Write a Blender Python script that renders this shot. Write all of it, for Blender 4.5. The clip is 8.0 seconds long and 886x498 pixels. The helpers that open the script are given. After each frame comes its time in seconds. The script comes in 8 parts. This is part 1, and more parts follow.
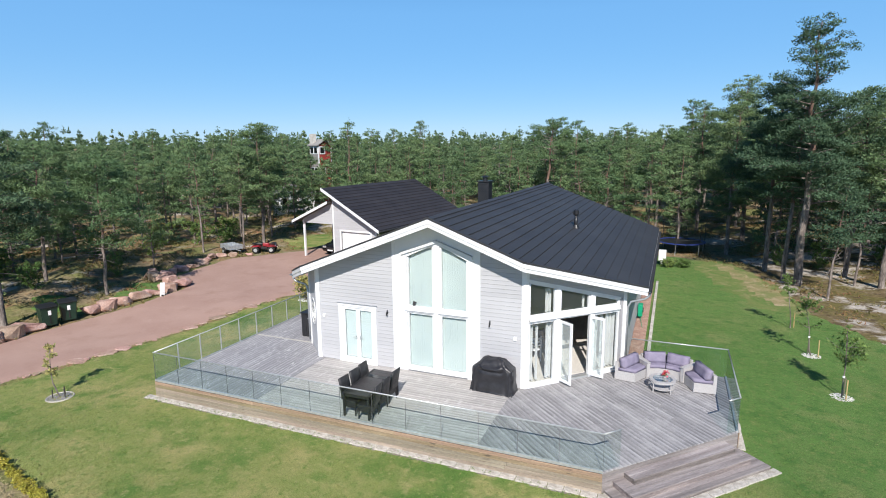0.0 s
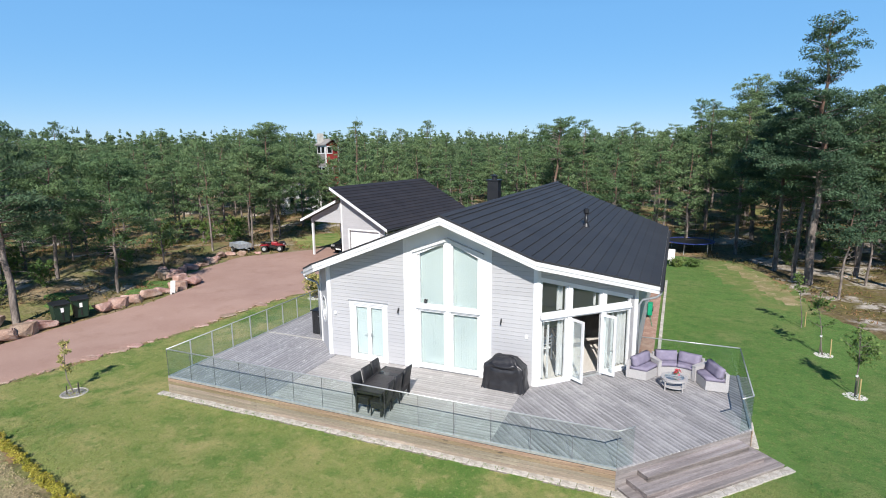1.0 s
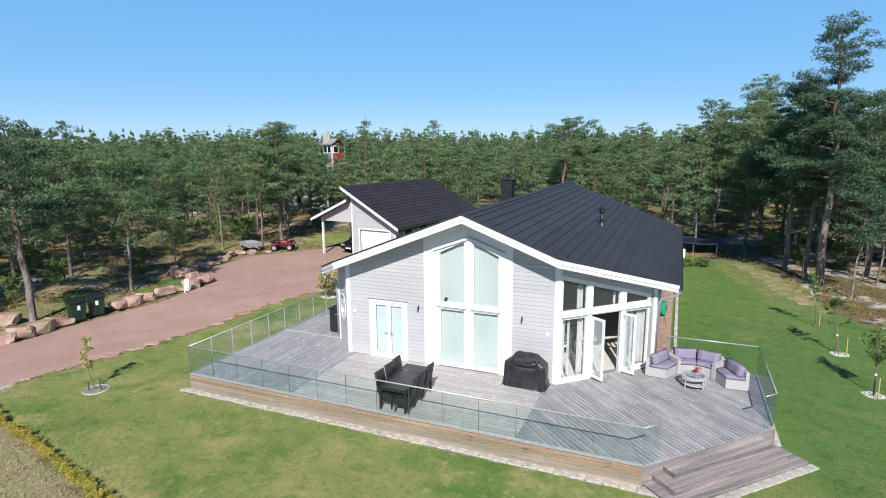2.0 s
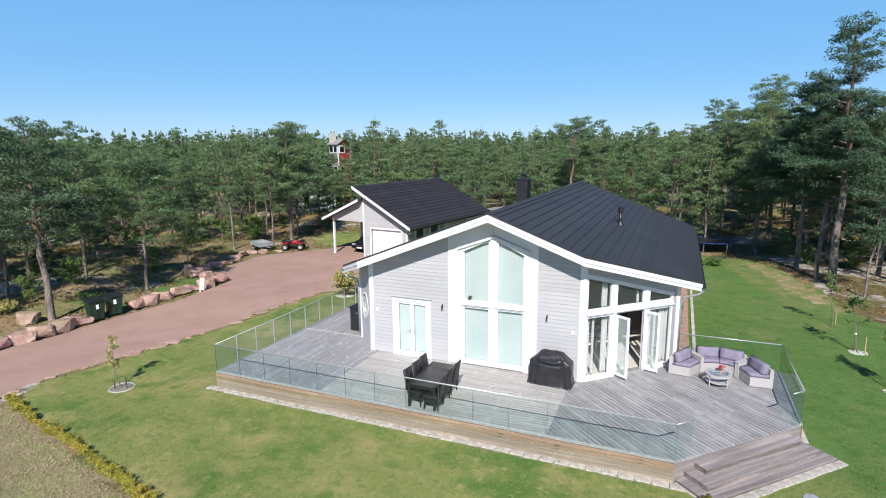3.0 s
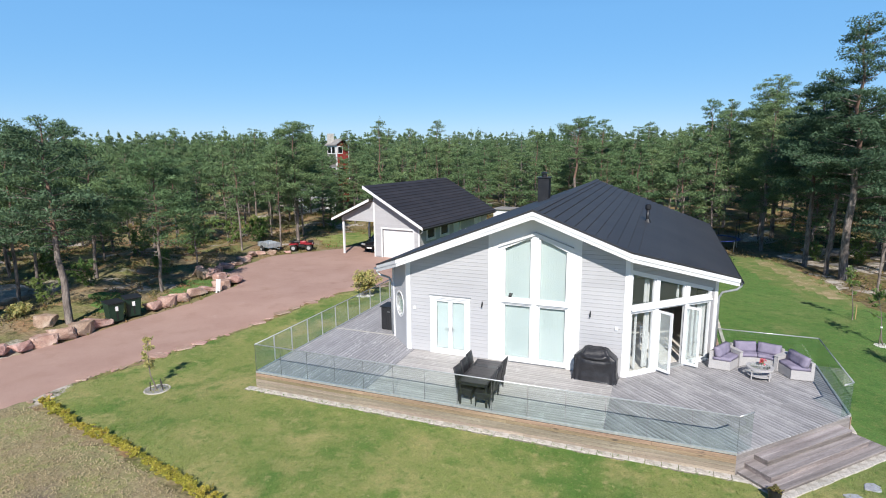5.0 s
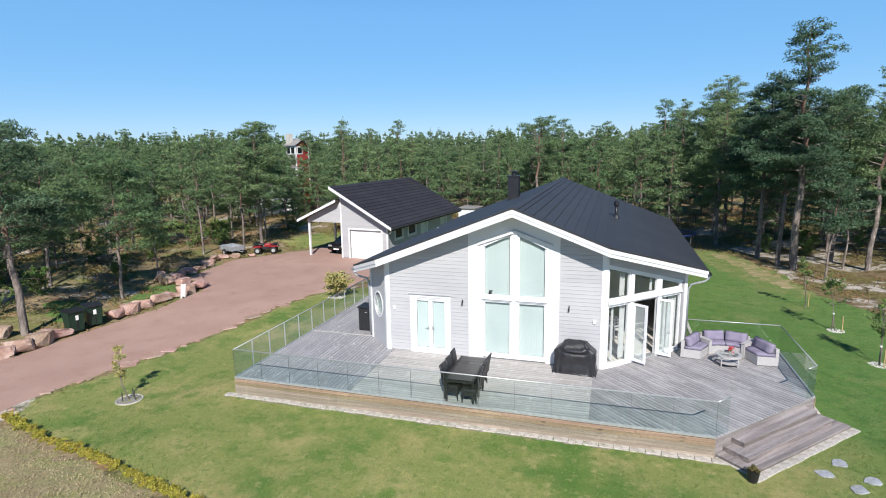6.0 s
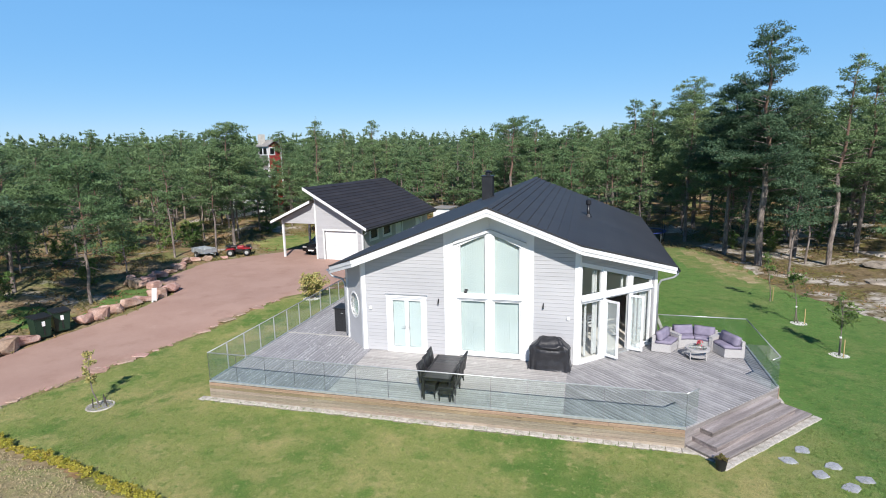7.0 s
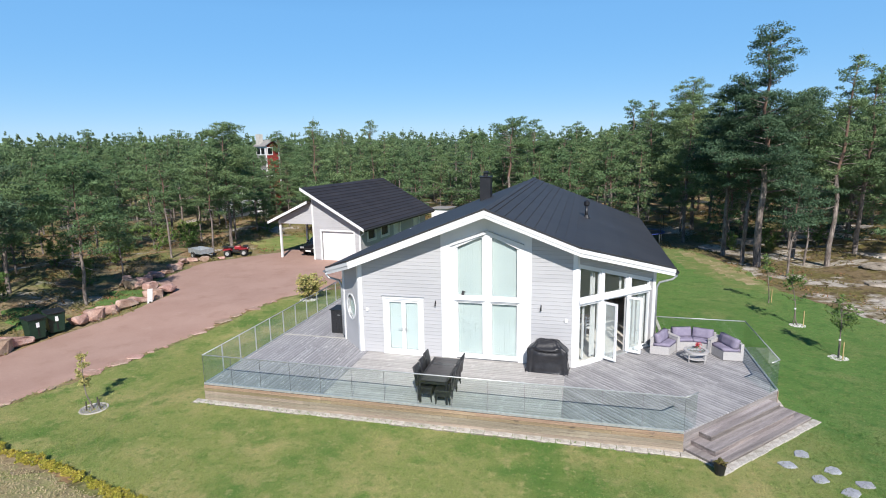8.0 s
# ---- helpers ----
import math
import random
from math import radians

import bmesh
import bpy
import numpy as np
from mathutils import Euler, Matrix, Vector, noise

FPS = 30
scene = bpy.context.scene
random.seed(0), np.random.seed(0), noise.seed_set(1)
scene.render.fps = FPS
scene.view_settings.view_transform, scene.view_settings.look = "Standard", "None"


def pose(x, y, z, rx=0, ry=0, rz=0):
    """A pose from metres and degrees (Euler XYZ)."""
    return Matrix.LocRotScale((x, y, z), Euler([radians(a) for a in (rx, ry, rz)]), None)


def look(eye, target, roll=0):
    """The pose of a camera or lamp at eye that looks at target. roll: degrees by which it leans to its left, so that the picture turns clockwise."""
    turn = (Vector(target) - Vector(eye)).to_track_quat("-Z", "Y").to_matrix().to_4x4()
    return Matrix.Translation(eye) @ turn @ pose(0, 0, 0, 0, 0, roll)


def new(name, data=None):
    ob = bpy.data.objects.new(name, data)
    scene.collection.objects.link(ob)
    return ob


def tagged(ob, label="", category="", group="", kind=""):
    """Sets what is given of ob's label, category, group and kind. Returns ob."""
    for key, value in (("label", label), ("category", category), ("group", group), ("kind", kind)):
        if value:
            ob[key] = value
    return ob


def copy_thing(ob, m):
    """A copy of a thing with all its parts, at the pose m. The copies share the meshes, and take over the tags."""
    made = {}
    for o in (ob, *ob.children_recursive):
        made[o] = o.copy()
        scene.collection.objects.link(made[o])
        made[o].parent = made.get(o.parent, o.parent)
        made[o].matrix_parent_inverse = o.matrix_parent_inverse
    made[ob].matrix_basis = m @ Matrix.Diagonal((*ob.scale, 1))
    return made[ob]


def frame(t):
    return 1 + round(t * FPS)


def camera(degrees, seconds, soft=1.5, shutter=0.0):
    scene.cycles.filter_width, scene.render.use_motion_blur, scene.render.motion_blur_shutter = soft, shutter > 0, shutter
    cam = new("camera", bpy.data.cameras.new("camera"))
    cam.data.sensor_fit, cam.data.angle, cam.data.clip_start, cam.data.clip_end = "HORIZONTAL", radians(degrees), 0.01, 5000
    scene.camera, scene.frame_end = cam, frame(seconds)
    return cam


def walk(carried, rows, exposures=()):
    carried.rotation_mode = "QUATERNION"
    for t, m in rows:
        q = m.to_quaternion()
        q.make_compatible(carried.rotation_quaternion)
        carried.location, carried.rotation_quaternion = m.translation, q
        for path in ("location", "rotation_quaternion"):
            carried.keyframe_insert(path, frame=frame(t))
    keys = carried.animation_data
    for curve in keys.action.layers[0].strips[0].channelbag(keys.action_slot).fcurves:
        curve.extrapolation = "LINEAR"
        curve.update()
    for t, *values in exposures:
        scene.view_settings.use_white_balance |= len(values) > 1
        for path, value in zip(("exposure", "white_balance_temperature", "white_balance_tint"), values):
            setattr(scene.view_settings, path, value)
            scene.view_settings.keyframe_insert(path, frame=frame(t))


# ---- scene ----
cam = camera(77.5, 8.0, soft=1.0)
PATH = [
    (0, (0.083, 0.05, 8.425), (-0.67, 1.867, 8.064), -0.5),
    (0.5, (0.068, 0.004, 8.399), (-0.695, 1.818, 8.038), -0.5),
    (1, (-0.086, -0.082, 8.363), (-0.857, 1.728, 8.002), -0.5),
    (1.5, (-0.338, -0.235, 8.342), (-1.113, 1.573, 7.981), -0.4),
    (3, (-1.376, -0.935, 8.33), (-2.151, 0.873, 7.969), -0.4),
    (3.5, (-1.775, -1.088, 8.288), (-2.548, 0.721, 7.929), -0.4),
    (4, (-2.237, -1.252, 8.236), (-3.011, 0.557, 7.878), -0.4),
    (5.5, (-3.574, -1.892, 8.216), (-4.242, -0.041, 7.858), -0.7),
    (6, (-3.847, -2.051, 8.221), (-4.432, -0.173, 7.861), -0.9),
    (6.5, (-3.855, -2.148, 8.223), (-4.371, -0.249, 7.862), -1.0),
    (7, (-3.812, -2.194, 8.228), (-4.311, -0.291, 7.867), -1.1),
    (7.5, (-3.801, -2.158, 8.218), (-4.295, -0.254, 7.857), -1.0),
    (8, (-3.799, -2.031, 8.254), (-4.293, -0.127, 7.893), -1.0),
]
walk(cam, [(t, look(eye, target, roll)) for t, eye, target, roll in PATH], [(0, 0.66), (8, 0.66)])

# ---- light ----
world = bpy.data.worlds.new("sky")
scene.world = world
world.use_nodes = True
SUN_EL, SUN_AZ = radians(38.7), radians(161.3)   # azimuth clockwise from +y
wn = world.node_tree.nodes
sky = wn.new("ShaderNodeTexSky")
sky.sky_type, sky.sun_disc = "NISHITA", False
sky.sun_elevation, sky.sun_rotation = SUN_EL, SUN_AZ
sky.altitude, sky.air_density, sky.dust_density, sky.ozone_density = 0, 0.8, 0.0, 3.0
wn["Background"].inputs["Strength"].default_value = 0.15
sky_tone = wn.new("ShaderNodeHueSaturation")
sky_tone.inputs["Saturation"].default_value = 1.9
sky_soft = wn.new("ShaderNodeGamma")
sky_soft.inputs["Gamma"].default_value = 0.62
world.node_tree.links.new(sky.outputs[0], sky_soft.inputs["Color"])
world.node_tree.links.new(sky_soft.outputs[0], sky_tone.inputs["Color"])
sky_haze = wn.new("ShaderNodeMix")
sky_haze.data_type = "RGBA"
sky_haze.inputs["Factor"].default_value = 0.58
# the haze thins out from the horizon to the zenith
sky_way, sky_up, sky_rise = wn.new("ShaderNodeTexCoord"), wn.new("ShaderNodeSeparateXYZ"), wn.new("ShaderNodeMapRange")
sky_rise.inputs["From Min"].default_value, sky_rise.inputs["From Max"].default_value = 0.22, 0.62
haze_blue = wn.new("ShaderNodeMix")
haze_blue.data_type = "RGBA"
haze_blue.inputs["A"].default_value, haze_blue.inputs["B"].default_value = (1.30, 2.55, 4.45, 1), (0.06, 0.24, 0.95, 1)
world.node_tree.links.new(sky_way.outputs["Generated"], sky_up.inputs[0])
world.node_tree.links.new(sky_up.outputs["Z"], sky_rise.inputs["Value"])
world.node_tree.links.new(sky_rise.outputs[0], haze_blue.inputs["Factor"])
world.node_tree.links.new(haze_blue.outputs["Result"], sky_haze.inputs["B"])
world.node_tree.links.new(sky_tone.outputs[0], sky_haze.inputs["A"])
world.node_tree.links.new(sky_haze.outputs["Result"], wn["Background"].inputs["Color"])
sun_data = bpy.data.lights.new("sun", "SUN")
sun_data.energy, sun_data.angle, sun_data.color = 4.25, radians(0.53), (1.0, 0.945, 0.885)
sun = new("sun", sun_data)
sun_way = Vector((math.sin(SUN_AZ) * math.cos(SUN_EL), math.cos(SUN_AZ) * math.cos(SUN_EL), math.sin(SUN_EL)))
sun.matrix_world = look(sun_way * 100, (0, 0, 0))


# ---- materials ----
def material(name, colours, scale=4.0, rough=0.6, bump=0.0, metal=0.0, fine=60.0, fine_mix=0.25, stretch=(1, 1, 1),
             piece=0.0, island=0.0, translucent=0.0, spec=0.5, bump_scale=None, fleck=None, patch=None):
    """A surface with colour noise at two scales, bump, and optional variation by piece or island. colours: two or three."""
    m = bpy.data.materials.new(name)
    m.use_nodes = True
    n, ln = m.node_tree.nodes, m.node_tree.links.new
    b = n["Principled BSDF"]
    tc = n.new("ShaderNodeTexCoord")
    mp = n.new("ShaderNodeMapping")
    mp.inputs["Scale"].default_value = stretch
    ln(tc.outputs["Object"], mp.inputs["Vector"])
    geo = n.new("ShaderNodeObjectInfo") if piece else None
    big = n.new("ShaderNodeTexNoise")
    big.inputs["Scale"].default_value, big.inputs["Detail"].default_value = scale, 5
    ln(mp.outputs[0], big.inputs["Vector"])
    ramp = n.new("ShaderNodeValToRGB")
    els = ramp.color_ramp.elements
    els[0].position, els[1].position = 0.32, 0.68
    if len(colours) == 3:
        e = els.new(0.5)
        e.color = (*colours[1], 1)
    els[0].color = (*colours[0], 1)
    els[-1].color = (*colours[-1], 1)
    ln(big.outputs["Fac"], ramp.inputs[0])
    small = n.new("ShaderNodeTexNoise")
    small.inputs["Scale"].default_value, small.inputs["Detail"].default_value = fine, 4
    ln(mp.outputs[0], small.inputs["Vector"])
    mul = n.new("ShaderNodeMapRange")
    mul.inputs["From Min"].default_value, mul.inputs["From Max"].default_value = 0.25, 0.75
    mul.inputs["To Min"].default_value, mul.inputs["To Max"].default_value = 1 - fine_mix, 1 + fine_mix
    ln(small.outputs["Fac"], mul.inputs["Value"])
    hsv = n.new("ShaderNodeHueSaturation")
    colour = ramp.outputs[0]
    if fleck:
        # pale splintered spots: colour, scale, threshold
        fn = n.new("ShaderNodeTexNoise")
        fn.inputs["Scale"].default_value, fn.inputs["Detail"].default_value = fleck[1], 3
        fm = n.new("ShaderNodeMapping")
        fm.inputs["Scale"].default_value = (1, 3.2, 3.2)
        wide = n.new("ShaderNodeObjectInfo")
        ln(tc.outputs["Object"], fm.inputs["Vector"]), ln(wide.outputs["Location"], fm.inputs["Location"]), ln(fm.outputs[0], fn.inputs["Vector"])
        fr = n.new("ShaderNodeMapRange")
        fr.inputs["From Min"].default_value, fr.inputs["From Max"].default_value = fleck[2], fleck[2] + 0.07
        fx = n.new("ShaderNodeMix")
        fx.data_type = "RGBA"
        ln(fn.outputs["Fac"], fr.inputs["Value"]), ln(fr.outputs[0], fx.inputs["Factor"]), ln(colour, fx.inputs["A"])
        fx.inputs["B"].default_value = (*fleck[0], 1)
        colour = fx.outputs["Result"]
    if patch:
        # broad worn or bleached patches running across the pieces: colour, scale, share
        pos, pn, pr, px = n.new("ShaderNodeNewGeometry"), n.new("ShaderNodeTexNoise"), n.new("ShaderNodeMapRange"), n.new("ShaderNodeMix")
        pn.inputs["Scale"].default_value, pn.inputs["Detail"].default_value, pn.inputs["Roughness"].default_value = patch[1], 7, 0.65
        pr.inputs["From Min"].default_value, pr.inputs["From Max"].default_value, pr.inputs["To Max"].default_value = 0.48, 0.66, patch[2]
        px.data_type = "RGBA"
        px.inputs["B"].default_value = (*patch[0], 1)
        ln(pos.outputs["Position"], pn.inputs["Vector"]), ln(pn.outputs["Fac"], pr.inputs["Value"])
        ln(pr.outputs[0], px.inputs["Factor"]), ln(colour, px.inputs["A"])
        colour = px.outputs["Result"]
    ln(colour, hsv.inputs["Color"])
    value = mul.outputs[0]
    for amount, source in ((piece, geo.outputs["Random"] if piece else None), (island, None)):
        if not amount:
            continue
        if source is None:
            source = n.new("ShaderNodeNewGeometry").outputs["Random Per Island"]
        r = n.new("ShaderNodeMapRange")
        r.inputs["To Min"].default_value, r.inputs["To Max"].default_value = 1 - amount, 1 + amount
        ln(source, r.inputs["Value"])
        t = n.new("ShaderNodeMath")
        t.operation = "MULTIPLY"
        ln(value, t.inputs[0]), ln(r.outputs[0], t.inputs[1])
        value = t.outputs[0]
        if not hsv.inputs["Hue"].is_linked:
            h = n.new("ShaderNodeMapRange")
            h.inputs["To Min"].default_value, h.inputs["To Max"].default_value = 0.5 + 0.10 * amount, 0.5 - 0.12 * amount
            ln(source, h.inputs["Value"]), ln(h.outputs[0], hsv.inputs["Hue"])
    ln(value, hsv.inputs["Value"])
    ln(hsv.outputs[0], b.inputs["Base Color"])
    b.inputs["Roughness"].default_value, b.inputs["Metallic"].default_value = rough, metal
    b.inputs["Specular IOR Level"].default_value = spec
    if bump:
        src = small
        if bump_scale:
            src = n.new("ShaderNodeTexNoise")
            src.inputs["Scale"].default_value, src.inputs["Detail"].default_value = bump_scale, 6
            ln(mp.outputs[0], src.inputs["Vector"])
        bp = n.new("ShaderNodeBump")
        bp.inputs["Strength"].default_value, bp.inputs["Distance"].default_value = 1.0, bump
        ln(src.outputs["Fac"], bp.inputs["Height"]), ln(bp.outputs[0], b.inputs["Normal"])
    if translucent:
        tr = n.new("ShaderNodeBsdfTranslucent")
        mix = n.new("ShaderNodeMixShader")
        mix.inputs[0].default_value = translucent
        ln(hsv.outputs[0], tr.inputs["Color"])
        ln(b.outputs[0], mix.inputs[1]), ln(tr.outputs[0], mix.inputs[2])
        ln(mix.outputs[0], n["Material Output"].inputs["Surface"])
    return m


def glass_material(name, tint, gloss=0.06, dust_glare=0.0):
    """Thin pane: clear pass-through with a tint, a dusty film that also paints pale reflections, and a mirror part that
    grows at grazing angles.
    """
    m = bpy.data.materials.new(name)
    m.use_nodes = True
    n, ln = m.node_tree.nodes, m.node_tree.links.new
    n.remove(n["Principled BSDF"])
    tr, gl, mix = n.new("ShaderNodeBsdfTransparent"), n.new("ShaderNodeBsdfGlossy"), n.new("ShaderNodeMixShader")
    tr.inputs["Color"].default_value = (*tint, 1)
    gl.inputs["Roughness"].default_value = 0.02
    lw = n.new("ShaderNodeLayerWeight")
    lw.inputs["Blend"].default_value = 0.5
    power = n.new("ShaderNodeMath")
    power.operation, power.inputs[1].default_value = "POWER", 4.0
    add = n.new("ShaderNodeMath")
    add.operation, add.inputs[1].default_value, add.inputs[2].default_value = "MULTIPLY_ADD", 0.75, gloss
    ln(lw.outputs["Facing"], power.inputs[0]), ln(power.outputs[0], add.inputs[0]), ln(add.outputs[0], mix.inputs[0])
    # the white film paints the bright deck's reflection as well as grime
    film, over = n.new("ShaderNodeBsdfDiffuse"), n.new("ShaderNodeMixShader")
    film.inputs["Color"].default_value = (0.72, 0.76, 0.76, 1)
    over.inputs[0].default_value = dust_glare
    ln(tr.outputs[0], over.inputs[1]), ln(film.outputs[0], over.inputs[2])
    ln(over.outputs[0], mix.inputs[1]), ln(gl.outputs[0], mix.inputs[2])
    ln(mix.outputs[0], n["Material Output"].inputs["Surface"])
    return m


M_WHITE = material("white paint", [(0.67, 0.68, 0.695), (0.74, 0.745, 0.75)], 1.5, 0.45, 0.0005, fine=40, fine_mix=0.03)
M_CLAD = material("light grey painted board", [(0.395, 0.397, 0.415), (0.456, 0.457, 0.474)], 1.2, 0.6, 0.0008, fine=90, fine_mix=0.05, stretch=(0.3, 1, 1), piece=0.035)
M_CLADBACK = material("grey wall shade", [(0.26, 0.26, 0.27), (0.31, 0.31, 0.32)], 2, 0.7)
M_ROOF = material("dark sheet metal", [(0.031, 0.031, 0.034), (0.041, 0.041, 0.044)], 0.6, 0.58, 0.0006, metal=0.0, fine=30, fine_mix=0.08, piece=0.06, spec=0.35)
M_ROOFTILE = material("dark tile sheet", [(0.026, 0.024, 0.027), (0.036, 0.033, 0.036)], 0.8, 0.6, 0.0006, fine=40, fine_mix=0.15, piece=0.08, spec=0.3)
M_BLACKMETAL = material("black metal", [(0.012, 0.013, 0.016), (0.02, 0.021, 0.024)], 3, 0.4, fine_mix=0.1)
M_STEEL = material("brushed steel", [(0.40, 0.42, 0.42), (0.54, 0.55, 0.55)], 8, 0.35, metal=0.45, fine_mix=0.1)
M_ZINC = material("grey gutter metal", [(0.34, 0.36, 0.38), (0.46, 0.48, 0.5)], 6, 0.4, metal=0.6, fine_mix=0.1)
M_DECK = material("weathered deck board", [(0.195, 0.192, 0.20), (0.29, 0.286, 0.297), (0.39, 0.384, 0.395)], 1.1, 0.7, 0.002, fine=22, fine_mix=0.28, stretch=(0.35, 6, 6), piece=0.12, spec=0.35, fleck=((0.50, 0.49, 0.495), 5.0, 0.60))
M_DECKRIGHT = material("grey weathered deck board", [(0.163, 0.158, 0.162), (0.265, 0.258, 0.263), (0.405, 0.395, 0.397)], 1.1, 0.7, 0.002, fine=22, fine_mix=0.28, stretch=(0.35, 6, 6), piece=0.13, spec=0.35, fleck=((0.46, 0.45, 0.45), 3.0, 0.66), patch=((0.40, 0.388, 0.385), 0.75, 0.65))
# paler boards: sun thrown back by the window panes is put into the colour
M_DECKGLARE = material("deck board with painted window glare", [(0.28, 0.266, 0.255), (0.395, 0.375, 0.36), (0.49, 0.467, 0.447)], 1.1, 0.65, 0.002, fine=22, fine_mix=0.28, stretch=(0.35, 6, 6), piece=0.11, spec=0.4, fleck=((0.52, 0.505, 0.49), 4.2, 0.60))
M_STEP = material("worn step board", [(0.165, 0.145, 0.14), (0.25, 0.222, 0.215), (0.35, 0.318, 0.31)], 1.1, 0.7, 0.002, fine=22, fine_mix=0.28, stretch=(0.35, 6, 6), piece=0.14, spec=0.35)
M_DECKSIDE = material("sun-bleached plank", [(0.19, 0.135, 0.085), (0.33, 0.250, 0.160), (0.47, 0.385, 0.27)], 0.35, 0.75, 0.003, fine=16, fine_mix=0.42, stretch=(0.5, 7, 9), piece=0.22, fleck=((0.10, 0.075, 0.055), 2.4, 0.67))
M_SIDEPALE = material("bleached pale plank", [(0.20, 0.160, 0.120), (0.34, 0.285, 0.220), (0.49, 0.425, 0.345)], 0.35, 0.75, 0.003, fine=16, fine_mix=0.36, stretch=(0.5, 7, 9), piece=0.16, fleck=((0.17, 0.13, 0.10), 2.4, 0.68))
M_RISER = material("darker riser wood", [(0.10, 0.085, 0.080), (0.18, 0.155, 0.145), (0.27, 0.235, 0.215)], 1.6, 0.8, 0.003, fine=18, fine_mix=0.4, stretch=(0.6, 6, 6), piece=0.2)
M_SLABS = material("cream weathered concrete", [(0.33, 0.30, 0.26), (0.45, 0.42, 0.375), (0.53, 0.50, 0.46)], 3, 0.9, 0.006, fine=28, fine_mix=0.3, piece=0.10)
M_DARKGAP = material("shaded underside timber", [(0.05, 0.045, 0.04), (0.08, 0.07, 0.06)], 4, 0.9)
M_DARKSTEEL = material("dark grey steel", [(0.10, 0.11, 0.11), (0.16, 0.17, 0.17)], 8, 0.4, metal=0.4, fine_mix=0.1)
M_GLASS = glass_material("clear pane", (0.95, 0.976, 0.975), 0.045, 0.02)
M_DUSTGLARE = glass_material("dusty door pane with painted reflection", (0.92, 0.965, 0.96), 0.06, 0.20)
M_RAILGLASS = glass_material("greenish railing pane", (0.935, 0.976, 0.970), 0.03)
M_BLIND = material("pale blind cloth", [(0.415, 0.480, 0.480), (0.465, 0.530, 0.525)], 1.2, 0.8, fine=20, fine_mix=0.03, piece=0.02)
M_DOORBLIND = material("white blind cloth", [(0.45, 0.52, 0.525), (0.50, 0.57, 0.575)], 1.2, 0.8, fine=20, fine_mix=0.03)
M_CURTAIN = material("white curtain cloth", [(0.62, 0.63, 0.63), (0.74, 0.75, 0.75)], 3, 0.9, fine=40, fine_mix=0.05, translucent=0.3)
M_CONCRETE = material("pale concrete", [(0.42, 0.40, 0.36), (0.55, 0.53, 0.49)], 3, 0.85, 0.004, fine=35, fine_mix=0.18, piece=0.12)
M_BARK = material("grey-brown pine bark", [(0.105, 0.083, 0.072), (0.18, 0.15, 0.132), (0.25, 0.215, 0.19)], 5, 0.9, 0.04, fine=14, fine_mix=0.55, stretch=(1, 1, 0.3))
M_BARKRED = material("orange-brown pine bark", [(0.12, 0.075, 0.055), (0.21, 0.13, 0.095)], 4, 0.9, 0.02, fine=18, fine_mix=0.35, stretch=(1, 1, 0.3))
M_NEEDLE = material("pine needles", [(0.077, 0.134, 0.060), (0.110, 0.178, 0.077), (0.147, 0.216, 0.090)], 0.35, 0.6, fine=3, fine_mix=0.2, piece=0.13, island=0.24, translucent=0.10, spec=0.25)
# colour of the spruces, and of pines with painted shade
M_SPRUCESHADE = material("spruce and shaded pine needles", [(0.052, 0.098, 0.054), (0.080, 0.140, 0.072)], 0.35, 0.65, fine=3, fine_mix=0.2, piece=0.15, island=0.25, translucent=0.15, spec=0.3)
M_LEAF = material("light green leaves", [(0.10, 0.17, 0.045), (0.16, 0.24, 0.07)], 1.0, 0.6, fine=6, fine_mix=0.2, piece=0.2, island=0.35, translucent=0.3, spec=0.3)
M_YELLOWLEAF = material("yellowing leaves", [(0.36, 0.36, 0.12), (0.54, 0.49, 0.20)], 2.0, 0.6, fine=6, fine_mix=0.2, island=0.4, translucent=0.3, spec=0.3)
M_HEDGE = material("golden hedge leaves", [(0.28, 0.30, 0.050), (0.42, 0.385, 0.065), (0.33, 0.285, 0.065)], 3.0, 0.6, fine=8, fine_mix=0.2, piece=0.15, island=0.4, translucent=0.25, spec=0.25)
M_STRAW = material("dry straw", [(0.33, 0.28, 0.16), (0.47, 0.40, 0.24)], 0.8, 0.8, fine=5, fine_mix=0.25, island=0.22, translucent=0.15, spec=0.2)
M_FARWOOD = material("distant forest needles", [(0.067, 0.115, 0.061), (0.094, 0.149, 0.074), (0.126, 0.183, 0.085)], 0.05, 0.8, fine=0.4, fine_mix=0.25, island=0.28, translucent=0.06, spec=0.2)
M_HEATH = material("heather and bilberry", [(0.120, 0.135, 0.045), (0.205, 0.175, 0.065), (0.27, 0.165, 0.080)], 0.5, 0.8, fine=4, fine_mix=0.3, island=0.45, translucent=0.2, spec=0.2)
M_STONE = material("pink granite boulder", [(0.29, 0.175, 0.132), (0.40, 0.268, 0.212), (0.50, 0.385, 0.32)], 2.2, 0.85, 0.02, fine=20, fine_mix=0.25, piece=0.2)
M_BINGREEN = material("dark green bin plastic", [(0.006, 0.026, 0.016), (0.010, 0.036, 0.022)], 3, 0.45, fine_mix=0.1)
M_BLACK = material("black plastic", [(0.010, 0.010, 0.011), (0.018, 0.018, 0.019)], 4, 0.5, fine_mix=0.15)
M_DIMGLASS = material("dim window glass", [(0.035, 0.038, 0.042), (0.05, 0.054, 0.06)], 2, 0.25, fine_mix=0.05, spec=0.15)
M_DARKGLASS = material("dark vehicle glass", [(0.01, 0.012, 0.014), (0.015, 0.017, 0.02)], 2, 0.08, fine_mix=0.05)


